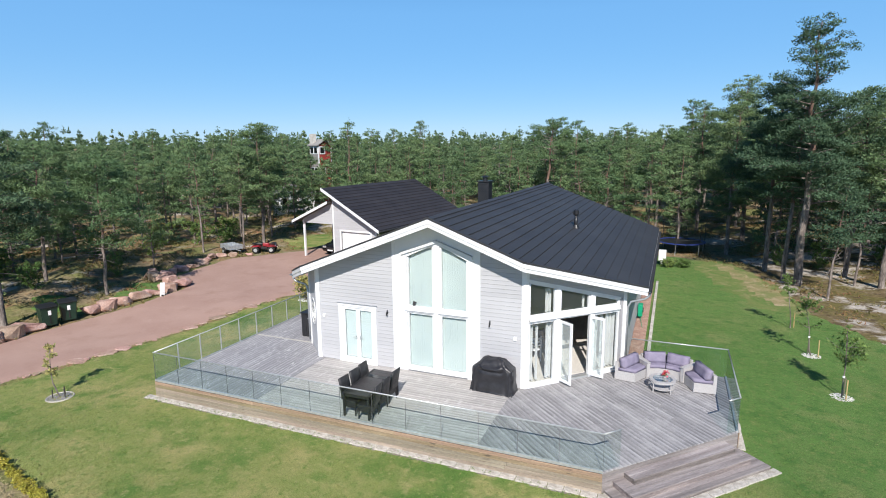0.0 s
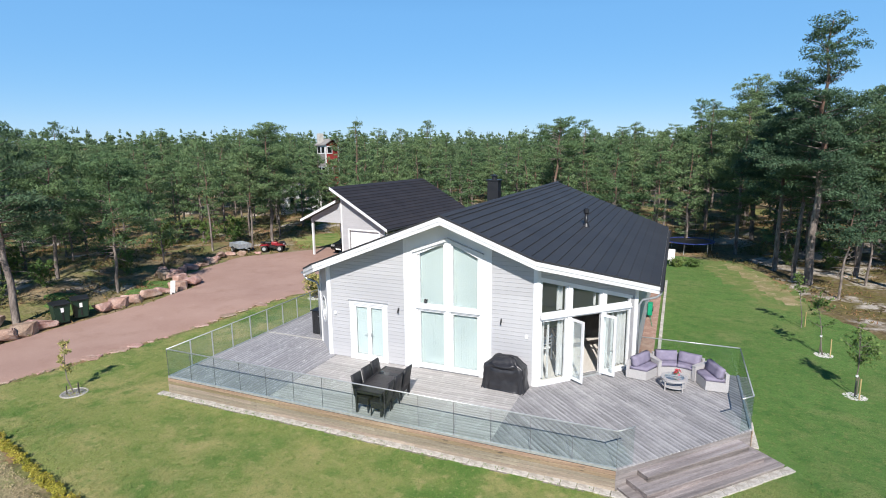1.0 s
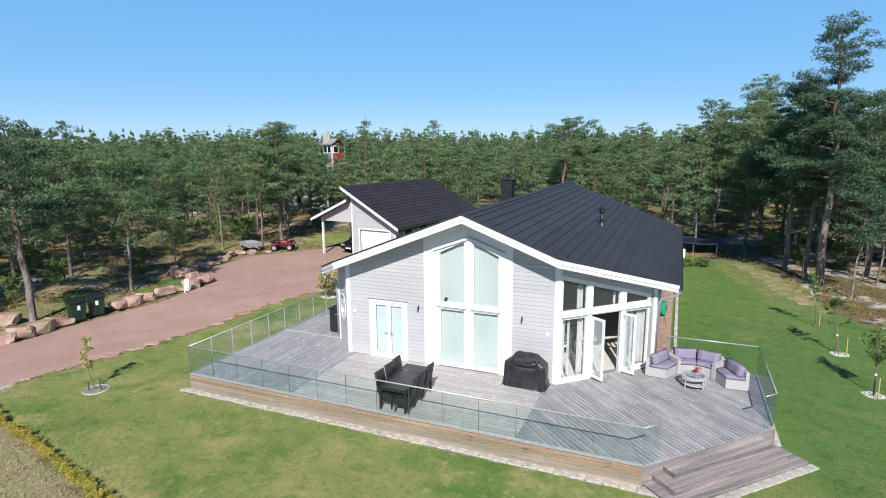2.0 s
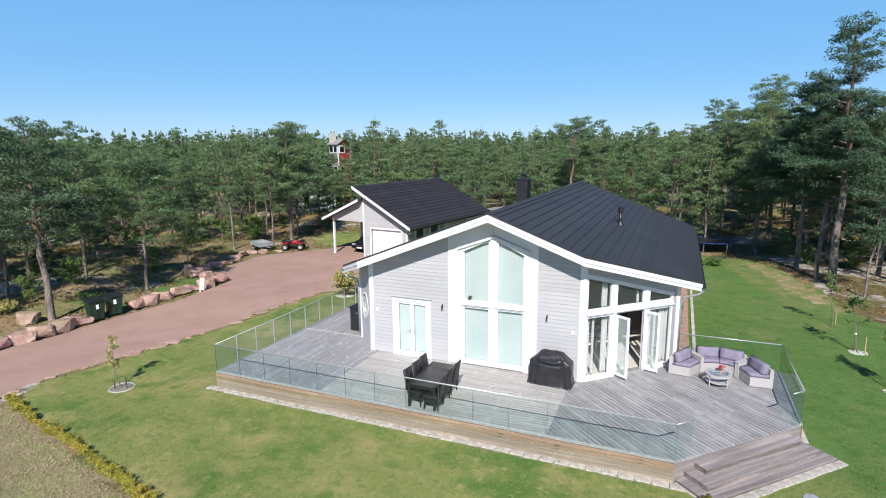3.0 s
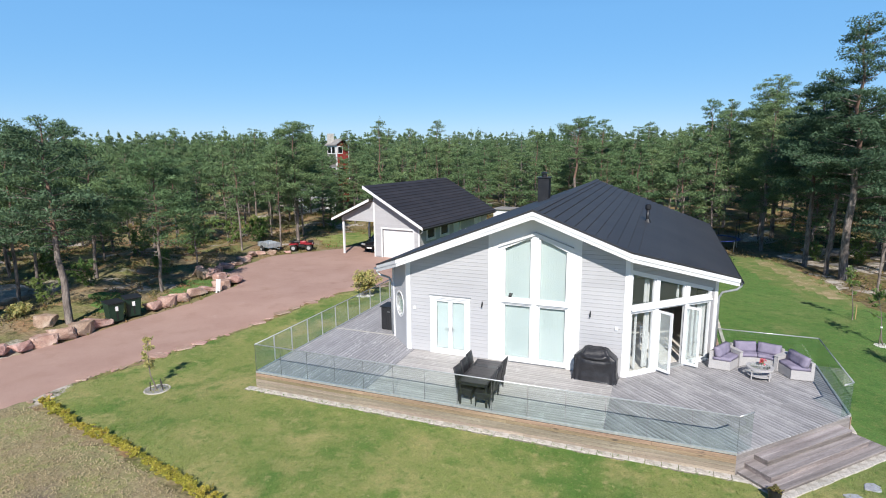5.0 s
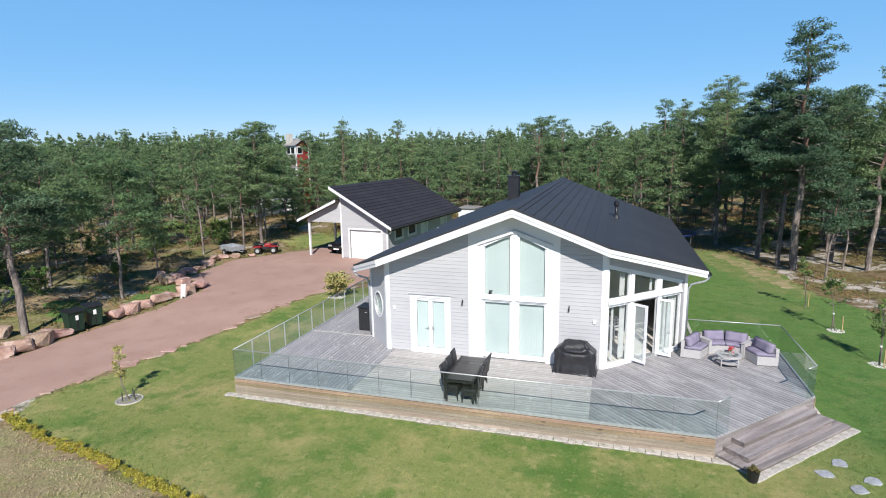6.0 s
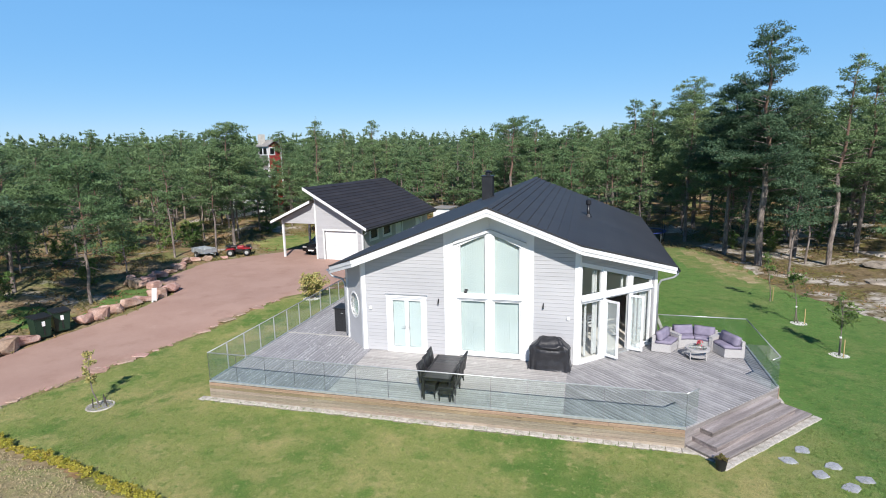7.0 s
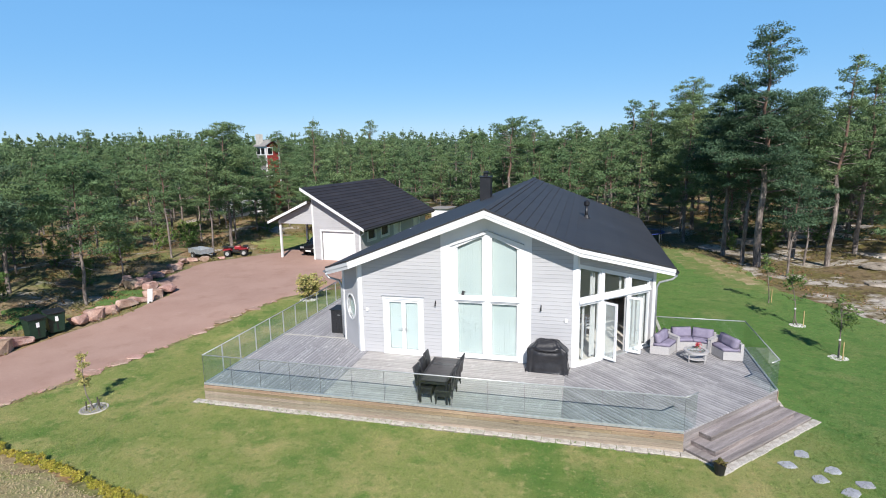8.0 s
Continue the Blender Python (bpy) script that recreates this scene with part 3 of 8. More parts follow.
# ---- trees ----
def tufts(points, dirs, size, count, spread, rnd, flat=0.6, width=0.34):
    """Needle sprays: thin triangles fanning out from each point."""
    n = len(points)
    P = np.repeat(np.asarray(points, float), count, 0)
    D = np.repeat(np.asarray(dirs, float), count, 0)
    k = n * count
    R = rnd.normal(size=(k, 3)) * np.array([1, 1, flat])
    A = D * (1 - spread) + R * spread
    A /= np.linalg.norm(A, axis=1)[:, None] + 1e-9
    S = np.cross(A, rnd.normal(size=(k, 3)))
    S /= np.linalg.norm(S, axis=1)[:, None] + 1e-9
    L = size * rnd.uniform(0.55, 1.25, (k, 1))
    W = L * width * rnd.uniform(0.7, 1.3, (k, 1))
    base = P + rnd.normal(size=(k, 3)) * size * 0.30
    V = np.stack([base - S * W * 0.5, base + S * W * 0.5, base + A * L], 1).reshape(-1, 3)
    F = np.arange(k * 3).reshape(-1, 3)
    return V, F


def foliage(clumps, density, size, rnd, low=-0.75, spiky=0.45, width=0.18):
    """Needle masses: each clump (x, y, z, radius, half height) is a ragged cushion of small sprays lying along its surface."""
    C = np.asarray(clumps, float)
    n = np.maximum(5, (density * (C[:, 3] / 0.45) ** 2 * rnd.uniform(0.75, 1.25, len(C))).astype(int))
    C = np.repeat(C, n, 0)
    k = len(C)
    z = rnd.uniform(low, 1.0, k)
    t = rnd.uniform(0, 2 * math.pi, k)
    q = np.sqrt(1 - z * z)
    D = np.stack([q * np.cos(t), q * np.sin(t), z], 1)
    R = np.stack([C[:, 3], C[:, 3], C[:, 4]], 1)
    P = C[:, :3] + D * R * rnd.uniform(0.35, 1.22, (k, 1)) ** 0.8
    N = D / R
    N /= np.linalg.norm(N, axis=1)[:, None]
    N = N + rnd.normal(size=(k, 3)) * 0.5
    N /= np.linalg.norm(N, axis=1)[:, None]
    A = rnd.normal(size=(k, 3)) * 0.8 + D * np.array([0.9, 0.9, 0.2]) + np.array([0, 0, 0.35])
    A -= N * (A * N).sum(1)[:, None] * np.where(rnd.uniform(size=k) < spiky, 0.0, 0.85)[:, None]
    A /= np.linalg.norm(A, axis=1)[:, None] + 1e-9
    S = np.cross(A, N)
    S /= np.linalg.norm(S, axis=1)[:, None] + 1e-9
    L = size * rnd.uniform(0.6, 1.3, (k, 1))
    W = L * width * rnd.uniform(0.7, 1.35, (k, 1))
    B = P - A * L * 0.4
    V = np.stack([B - S * W, B + S * W, B + A * L], 1).reshape(-1, 3)
    return V, np.arange(k * 3).reshape(-1, 3)


def branch_path(p, d, length, rnd, droop, bits=5):
    out = [np.array(p, float)]
    d = np.array(d, float)
    for i in range(bits):
        d = d + rnd.normal(size=3) * 0.13 + np.array([0, 0, droop])
        d /= np.linalg.norm(d)
        out.append(out[-1] + d * length / bits)
    return out


def pine(seed, height, bare, radius, lean=(0, 0), density=56, tuft=0.235, dead=4, top_flat=0.5, thick=1.0, tier=0.66, bushy=1.15):
    """Scots pine: bent trunk, whorls of limbs, layered cushions of needles. Returns trunk and crown meshes."""
    rnd = np.random.default_rng(seed)
    bm = bmesh.new()
    bits = 9
    wob = rnd.normal(size=(bits + 1, 2)) * 0.007 * height
    path = [Vector((lean[0] * (i / bits) ** 1.3 + wob[i, 0] * min(1, i / 3), lean[1] * (i / bits) ** 1.3 + wob[i, 1] * min(1, i / 3), height * i / bits * (0.985 if i == bits else 1))) for i in range(bits + 1)]
    r0 = 0.0092 * height * thick + 0.025
    tube(bm, [path[0] - Vector((0, 0, 0.35))] + path, [r0 * 1.35] + [r0 * (1 - 0.9 * (i / bits) ** 1.15) for i in range(bits + 1)], 7)
    trunk_faces = len(bm.faces)

    def on_trunk(f):
        k = min(bits - 1, int(f * bits))
        return path[k].lerp(path[k + 1], f * bits - k)

    clumps = []
    levels = int((height * (1 - bare)) / tier) + 2
    for lv in range(levels):
        f = bare + (1 - bare) * (lv + 0.2) / levels
        g = (f - bare) / (1 - bare)
        reach = radius * ((0.06 + 0.98 * (1 - g) ** 0.72) * min(1, 0.6 + 2.0 * g) if top_flat < 0.4 else (1 - g ** (1.4 + 2.2 * top_flat)) * (0.55 + 0.45 * min(1, g * 3 + 0.25)) + 0.12)
        reach *= rnd.uniform(0.78, 1.12)
        spin = rnd.uniform(0, 6.28)
        for b in range(int(rnd.integers(3, 6))):
            a = spin + b * 6.28 / 4.4 + rnd.normal() * 0.35
            length = reach * rnd.uniform(0.5, 1.15)
            if length < 0.22:
                continue
            rise = rnd.uniform(-0.10, 0.25) + 0.55 * g
            bp = branch_path(on_trunk(min(f + rnd.normal() * 0.012, 0.985)), (math.cos(a), math.sin(a), rise), length, rnd, 0.05 - 0.05 * (1 - g), 3)
            r = max(0.012, 0.30 * r0 * (1 - 0.7 * g))
            tube(bm, bp, [r * (1 - 0.8 * i / (len(bp) - 1)) for i in range(len(bp))], 3, False)
            for c in range(max(1, int(length * bushy + rnd.uniform(0.2, 1.0)))):
                u = 1.0 if c == 0 else 0.42 + 0.5 * rnd.uniform()
                k = min(len(bp) - 2, int(u * (len(bp) - 1)))
                p = bp[k] + (bp[k + 1] - bp[k]) * (u * (len(bp) - 1) - k)
                side = np.cross(bp[k + 1] - bp[k], (0, 0, 1))
                side /= np.linalg.norm(side) + 1e-6
                w = rnd.normal() * 0.26 * length * (1.1 - 0.75 * u)
                wide = (0.27 + 0.115 * length) * rnd.uniform(0.75, 1.3)
                p = p + side * w + np.array([0, 0, 0.06 + rnd.normal() * 0.05])
                clumps.append((p[0], p[1], p[2], wide, wide * rnd.uniform(0.36, 0.62)))
    tip = path[-1]
    for k in range(3):
        clumps.append((tip.x + rnd.normal() * 0.07, tip.y + rnd.normal() * 0.07, tip.z - 0.30 * k, 0.11 + 0.10 * k, 0.34))
    for _ in range(dead):
        f = rnd.uniform(0.25, max(0.3, bare + 0.05))
        a = rnd.uniform(0, 6.28)
        bp = branch_path(on_trunk(f), (math.cos(a), math.sin(a), rnd.uniform(-0.3, 0.25)), rnd.uniform(0.4, 0.5 * radius + 0.4), rnd, -0.03, 4)
        tube(bm, bp, [0.03, 0.024, 0.018, 0.012, 0.006], 4, False)
    V, F = foliage(clumps, density, tuft, rnd)
    trunk = bpy.data.meshes.new("trunk")
    bm.to_mesh(trunk)
    for i, f in enumerate(trunk.polygons):
        f.use_smooth = True
        f.material_index = 1 if i < trunk_faces and f.center.z > height * 0.42 else 0
    bm.free()
    trunk.materials.append(M_BARK)
    trunk.materials.append(M_BARKRED)
    return trunk, mesh_from("crown", V.tolist(), F.tolist(), M_NEEDLE)


def spruce(seed, height, radius, bare=0.06, tuft=0.21, count=60, mat=None):
    rnd = np.random.default_rng(seed)
    bm = bmesh.new()
    r0 = 0.012 * height + 0.03
    tube(bm, [(0, 0, -0.3), (0, 0, height * 0.5), (0, 0, height * 0.97)], [r0 * 1.2, r0 * 0.7, 0.015], 6)
    clumps = []
    levels = int(height * (1 - bare) / 0.46)
    for lv in range(levels):
        g = lv / levels
        z = height * (bare + (1 - bare) * g)
        reach = radius * (1 - g) ** 0.85 * rnd.uniform(0.8, 1.15) + 0.08
        spin = rnd.uniform(0, 6.28)
        for b in range(6):
            a = spin + b * 1.047 + rnd.normal() * 0.2
            length = reach * rnd.uniform(0.75, 1.1)
            d = np.array([math.cos(a), math.sin(a), 0.15 - 0.25 * (1 - g)])
            end = np.array([0, 0, z]) + d * length
            tube(bm, [(0, 0, z), end], [0.02, 0.006], 3, False)
            for s in range(max(1, int(length * 1.6))):
                u = 1.0 if s == 0 else 0.35 + 0.5 * rnd.uniform()
                side = np.array([-math.sin(a), math.cos(a), 0])
                c = np.array([0, 0, z]) + d * length * u + side * rnd.normal() * 0.12 * length
                wide = (0.16 + 0.10 * length) * rnd.uniform(0.8, 1.2)
                clumps.append((c[0], c[1], c[2], wide, wide * 0.45))
    clumps.append((0, 0, height * 0.98, 0.10, 0.36))
    V, F = foliage(clumps, count, tuft, rnd)
    me = bpy.data.meshes.new("trunk")
    bm.to_mesh(me)
    bm.free()
    me.materials.append(M_BARK)
    return me, mesh_from("crown", V.tolist(), F.tolist(), mat or M_SPRUCESHADE)


def broadleaf(seed, height, radius, stems=3, leaf=0.10, clumps=140, count=8, mat=None, low=0.25, trunk_r=None):
    """Small broad-leaved tree or bush with real twigs and many leaves."""
    rnd = np.random.default_rng(seed)
    bm = bmesh.new()
    pts, dirs = [], []
    for s in range(stems):
        a = rnd.uniform(0, 6.28)
        tilt = 0.0 if stems == 1 else rnd.uniform(0.1, 0.45)
        bp = branch_path((0, 0, -0.1), (math.cos(a) * tilt, math.sin(a) * tilt, 1), height * rnd.uniform(0.85, 1.0), rnd, 0.02, 6)
        r = trunk_r or 0.012 * height + 0.008
        tube(bm, bp, [r * (1 - 0.85 * i / 6) for i in range(7)], 6)
        for b in range(int(clumps / stems / 6)):
            u = rnd.uniform(low, 0.97)
            k = min(5, int(u * 6))
            q = bp[k] + (bp[k + 1] - bp[k]) * (u * 6 - k)
            t = rnd.uniform(0, 6.28)
            w = (u - low) / (1 - low)
            length = radius * math.sin(math.pi * (0.18 + 0.74 * w)) * rnd.uniform(0.5, 1.15)
            tp = branch_path(q, (math.cos(t), math.sin(t), rnd.uniform(0.2, 0.9)), length, rnd, 0.02, 3)
            tube(bm, tp, [0.012, 0.009, 0.006, 0.003], 3, False)
            for _ in range(6):
                v = rnd.uniform(0.25, 1.05)
                k2 = min(2, int(v * 3))
                c = tp[k2] + (tp[k2 + 1] - tp[k2]) * (v * 3 - k2) + rnd.normal(size=3) * 0.07 * radius
                pts.append(c)
                dirs.append((c - np.array([0, 0, c[2] - 0.2])))
    V, F = tufts(pts, dirs, leaf, count, 0.8, rnd, 0.8, 0.6)
    me = bpy.data.meshes.new("trunk")
    bm.to_mesh(me)
    bm.free()
    me.materials.append(M_BARK)
    return me, mesh_from("crown", V.tolist(), F.tolist(), mat or M_LEAF)


def tree_thing(meshes, m, label, group, name="pine_tree", category="tree"):
    t = thing(name, m, label, category, group)
    part("trunk", meshes[0], None, t)
    part("crown", meshes[1], None, t)
    return t


def at(x, y, spin=0, s=1.0, sz=None):
    return Matrix.Translation((x, y, gz(x, y))) @ Matrix.Rotation(radians(spin), 4, "Z") @ Matrix.Diagonal((s, s, sz or s, 1))


CLEAR = [(-36.5, 2), (-36.0, 20), (-37.4, 34), (-33.5, 45.5), (-29.5, 50), (-16, 52), (-1, 50), (5.5, 45.5), (7.5, 41.5), (12, 39.5), (17, 38), (24, 36.5), (32, 34), (32, -5), (-34, -5)]


# trees that stand apart: x, y, height, bare part, crown radius, lean x, lean y, flat top, thickness
SINGLE_TREES = [
    (-30.6, 16.2, 10.0, 0.40, 2.6, -0.45, 0.1, 0.7, 1.8), (-30.7, 21.9, 8.2, 0.34, 2.7, 0.1, 0.2, 0.4, 1.1), (-36.2, 21.9, 8.6, 0.34, 2.6, 0.0, 0.3, 0.5, 1.3), (-39.9, 20.6, 8.4, 0.3, 2.4, 0.2, 0.0, 0.4, 1.1), (-34.5, 28.4, 4.4, 0.40, 1.2, 0.0, 0.0, 0.3, 0.8), (-37.6, 12.6, 9.0, 0.3, 2.7, 0.0, 0.0, 0.5, 1.2), (-34.4, 10.2, 9.4, 0.34, 2.7, 0.2, 0.0, 0.5, 1.2), (-41.5, 16.0, 9.2, 0.3, 2.5, 0.0, 0.0, 0.4, 1.2),
    (7.5, 38.4, 15.5, 0.33, 2.9, -0.3, 0.1, 0.8, 1.55), (6.9, 39.6, 11.0, 0.50, 2.5, 0.3, 0.5, 0.6, 1.2), (6.2, 42.1, 12.4, 0.38, 2.7, 0.2, 0.0, 0.6, 1.3),
    (11.6, 38.3, 13.4, 0.40, 2.0, 0.5, 0.0, 0.3, 1.15), (10.6, 41.5, 11.6, 0.40, 2.3, 0.2, 0.0, 0.5, 1.2), 
    (6.0, 53.8, 13.9, 0.36, 2.8, -0.5, 0.3, 0.6, 1.3), (9.1, 48.2, 12.0, 0.36, 2.4, 0.1, 0.0, 0.5, 1.2), (4.3, 47.6, 11.6, 0.30, 2.3, 0.1, 0.0, 0.5, 1.2), (2.5, 58.4, 12.4, 0.30, 1.8, 0.0, 0.0, 0.45, 1.2),
    (-32.9, 38.4, 10.4, 0.35, 2.9, 0.0, 0.0, 0.8, 1.3), (-11.8, 56.7, 10.8, 0.62, 2.2, 0.5, 0.0, 0.6, 1.7), (8.4, 35.4, 6.4, 0.45, 1.4, 0.4, 0.0, 0.5, 0.8),
    (10.5, 39.0, 6.6, 0.42, 1.5, 0.3, 0.2, 0.5, 0.8), (-32.6, 35.6, 8.4, 0.50, 1.5, 0.1, 0.0, 0.5, 0.8), (-34.4, 33.0, 8.6, 0.52, 1.5, -0.2, 0.0, 0.5, 0.8), (14.2, 41.0, 12.4, 0.35, 2.2, 0.3, 0.0, 0.3, 1.2)]


# pines among them whose crowns have shade put in by darker needle colour
SHADED_TREES = {(8.4, 35.4), (10.5, 39.0), (7.5, 38.4), (-30.6, 16.2), (6.2, 42.1), (6.9, 39.6)}


def single_trees():
    for i, (x, y, h, bare, r, lx, ly, flat, thick) in enumerate(SINGLE_TREES):
        meshes = pine(200 + i, h, bare, r, (lx, ly), 100, 0.165, 9, flat, thick, 0.56, 1.6)
        if (x, y) in SHADED_TREES:
            meshes[1].materials[0] = M_SPRUCESHADE
        tree_thing(meshes, at(x, y), "tall old Scots pine with a layered crown at the forest edge" if h > 11 else ("leaning old pine with a bare grey trunk" if abs(lx) > 2 else "Scots pine with a bare trunk at the forest edge"),
                   "trees at the forest edge")


def plant_forest():
    rnd = random.Random(11)
    kinds = [pine(21, 9.5, 0.20, 2.5, top_flat=0.3), pine(22, 10.5, 0.30, 2.3, (0.5, 0.2)), pine(23, 8.5, 0.14, 2.2, top_flat=0.2), pine(24, 11.5, 0.38, 2.5, (-0.5, 0.3)),
             pine(25, 7.0, 0.08, 1.9, dead=1, top_flat=0.2), pine(26, 10.0, 0.24, 2.6, (0.2, -0.4)), pine(27, 12.0, 0.42, 2.3)]
    firs = [spruce(31, 9.5, 1.7), spruce(32, 6.5, 1.4)]
    first = [None] * 9
    spots = [(x, y) for x, y, *rest in SINGLE_TREES]
    tries = 0
    while len(spots) < 24 + 268 and tries < 12000:
        tries += 1
        ang, r = radians(rnd.uniform(-30, 68)), math.sqrt(rnd.uniform(24 ** 2, 88 ** 2))
        x, y = -2.5 - r * math.sin(ang), -1 + r * math.cos(ang)
        if bool(inside(np.array([x]), np.array([y]), CLEAR)[0]):
            continue
        if min((x - a) ** 2 + (y - b) ** 2 for a, b in spots) < (2.0 + 0.012 * r) ** 2:
            continue
        spots.append((x, y))
        k = rnd.choice([0, 0, 1, 1, 2, 3, 3, 4, 5, 5, 6, 6, 7, 8])
        s = (0.62 + 0.34 * rnd.random() ** 0.7) * (1.0 + 0.0016 * (r - 45)) * (1.0 + 0.24 * float(smooth(-2, 7, x)))
        if abs(x + 3 + 0.633 * (y + 1)) < 2.4 and y < 69:
            s = min(s, 0.66)
        s *= 1 - 0.09 * float(smooth(-14, -24, x))
        m = at(x, y, rnd.uniform(0, 360), s, s * rnd.uniform(0.93, 1.06))
        if first[k] is None:
            meshes = kinds[k] if k < 7 else firs[k - 7]
            first[k] = tree_thing(meshes, at(x, y, rnd.uniform(0, 360)), "tall Scots pine with bare lower trunk on the forest floor" if k not in (2, 4, 7, 8) else ("young bushy pine with low green branches" if k < 7 else "dark pointed spruce among the pines"),
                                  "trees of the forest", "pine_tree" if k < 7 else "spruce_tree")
        else:
            copy_thing(first[k], m)
    # young pines before the two houses in the wood, and one tall pointed spruce by the garage
    for (cx, cy), (ux, uy), half, s in (((-45.6, 63.6), (0.86, 0.51), 5.6, 1.02), ((-43.4, 56.0), (0.84, 0.54), 4.4, 0.46)):
        d = -half
        while d <= half:
            q = s * rnd.uniform(0.85, 1.08)
            copy_thing(first[4], at(cx + ux * d + rnd.uniform(-0.5, 0.5), cy + uy * d + rnd.uniform(-0.7, 0.7), rnd.uniform(0, 360), q))
            d += 1.35
    tree_thing(pine(33, 11.3, 0.16, 2.4, (0.1, 0.0), 80, 0.19, 3, 0.2, 1.0, 0.52, 1.6), at(-28.9, 46.4), "tall dense pine rising behind the garage", "trees of the forest")


single_trees()
plant_forest()


def far_woods():
    """The forest further off, too dense to count: small tree shapes joined in one mesh."""
    rnd = np.random.default_rng(5)
    allV, allF, base = [], [], 0
    for ring, (r0, r1, number, tiers, density, size) in enumerate(((84, 135, 600, 6, 27, 0.36), (135, 230, 660, 5, 12, 0.62), (230, 420, 430, 4, 6, 1.2))):
        ang = np.radians(rnd.uniform(-32, 70, number))
        r = np.sqrt(rnd.uniform(r0 ** 2, r1 ** 2, number))
        for a, d in zip(ang, r):
            x, y = -2.5 - d * math.sin(a), -1 + d * math.cos(a)
            h = rnd.uniform(5.8, 10.0) * (1 + 0.08 * ring) * (1.16 if rnd.uniform() < 0.12 else 1.0)
            cone = 0.9 if rnd.uniform() < 0.4 else 2.2
            wide, z0 = rnd.uniform(1.2, 2.2), gz(x, y)
            clumps = [(x, y, z0 + h - 0.35, 0.30, 0.75), (x, y, z0 + h - 0.9, 0.5, 0.6)]
            for i in range(tiers):
                u = (i + 0.5) / tiers
                w = wide * (1 - u ** cone) + 0.25
                for j in range(3 if u < 0.75 else 2):
                    t = rnd.uniform(0, 6.28)
                    c = w * rnd.uniform(0.45, 1.0) if u < 0.85 else 0.3 * w
                    q = (0.55 + 0.25 * w) * rnd.uniform(0.75, 1.2)
                    clumps.append((x + c * math.cos(t), y + c * math.sin(t), z0 + h * (0.24 + 0.74 * u) + rnd.normal() * 0.15, q, q * 0.55))
            V, F = foliage(clumps, density * 0.45, size, rnd, -0.5, 0.45, 0.27)
            allV.append(V)
            allF.append(F + base)
            base += len(V)
    V, F = np.concatenate(allV), np.concatenate(allF)
    me = bpy.data.meshes.new("far_woods")
    me.vertices.add(len(V))
    me.vertices.foreach_set("co", V.astype(np.float32).ravel())
    me.loops.add(F.size)
    me.loops.foreach_set("vertex_index", F.astype(np.int32).ravel())
    me.polygons.add(len(F))
    me.polygons.foreach_set("loop_start", np.arange(0, F.size, 3, dtype=np.int32))
    me.polygons.foreach_set("loop_total", np.full(len(F), 3, dtype=np.int32))
    me.materials.append(M_FARWOOD)
    me.update(calc_edges=True)
    tagged(new("far_woods", me), "dense green pine forest stretching to the horizon", "forest", kind="stuff")


far_woods()


# ---- house ----
RIDGE_X, RIDGE_Z, SLOPE = -7.05, 6.20, 0.386
DECK_Z = 0.615
P0, P1, P2, P3, P4, P5 = (-11.96, 16.76), (-4.0, 16.76), (-1.15, 19.61), (-1.15, 33.9), (-13.15, 33.9), (-13.15, 17.95)


def roof_z(x):
    return RIDGE_Z - SLOPE * abs(x - RIDGE_X)


def wall_frame(p, q):
    """Own axes of a wall that runs from p to q: x along it, y up, z out of it."""
    d = Vector((q[0] - p[0], q[1] - p[1], 0)).normalized()
    m = Matrix.Identity(4)
    m.col[0][:3], m.col[1][:3], m.col[2][:3], m.col[3][:3] = d, (0, 0, 1), (d.y, -d.x, 0), (p[0], p[1], 0)
    return m


def clip(poly, a, b, c):
    """The part of a polygon where a*x + b*y <= c."""
    out = []
    for (x0, y0), (x1, y1) in zip(poly, poly[1:] + poly[:1]):
        d0, d1 = a * x0 + b * y0 - c, a * x1 + b * y1 - c
        if d0 <= 0:
            out.append((x0, y0))
        if (d0 < 0 < d1) or (d1 < 0 < d0):
            t = d0 / (d0 - d1)
            out.append((x0 + (x1 - x0) * t, y0 + (y1 - y0) * t))
    return out


def area(poly):
    return 0.5 * sum(x0 * y1 - x1 * y0 for (x0, y0), (x1, y1) in zip(poly, poly[1:] + poly[:1]))


def cladding(wall, frame_m, u0, u1, z0, tops, holes, pitch=0.137, gap=0.0065, proud=0.022):
    """Horizontal boards, cut to the roof lines (a, b, c) and round the openings (u0, u1, z0, z1)."""
    z = z0
    while z < 7:
        spans = [(u0, u1)]
        for h in holes:
            if h[2] < z + pitch * 0.6 and h[3] > z + pitch * 0.4:
                spans = [s for a, b in spans for s in ((a, min(b, h[0])), (max(a, h[1]), b)) if s[1] - s[0] > 0.02]
        for a, b in spans:
            poly = [(a, z), (b, z), (b, z + pitch - gap), (a, z + pitch - gap)]
            for t in tops:
                poly = clip(poly, *t) if poly else poly
            if len(poly) >= 3 and abs(area(poly)) > 0.004:
                part("board", prismed(poly, proud), M_CLAD, wall)
        z += pitch
    for c in wall.children:
        c.matrix_parent_inverse = Matrix.Identity(4)


house = thing("house", pose(0, 0, 0), "light grey wooden house with white trim and dark metal roof", "house")


def wall_part(name, m, pieces, label=""):
    """A wall of pieces (polygons along the wall and up), 0.2 m thick."""
    bm = bmesh.new()
    for poly in pieces:
        prism(bm, poly, 0.2, Matrix.Translation((0, 0, -0.2)))
    w = part(name, bm, M_CLADBACK, house, label or "light grey horizontal wooden boards")
    w.matrix_world = m
    return w


F_FRONT = wall_frame((0, 16.76), (1, 16.76))
UNDER = 0.27


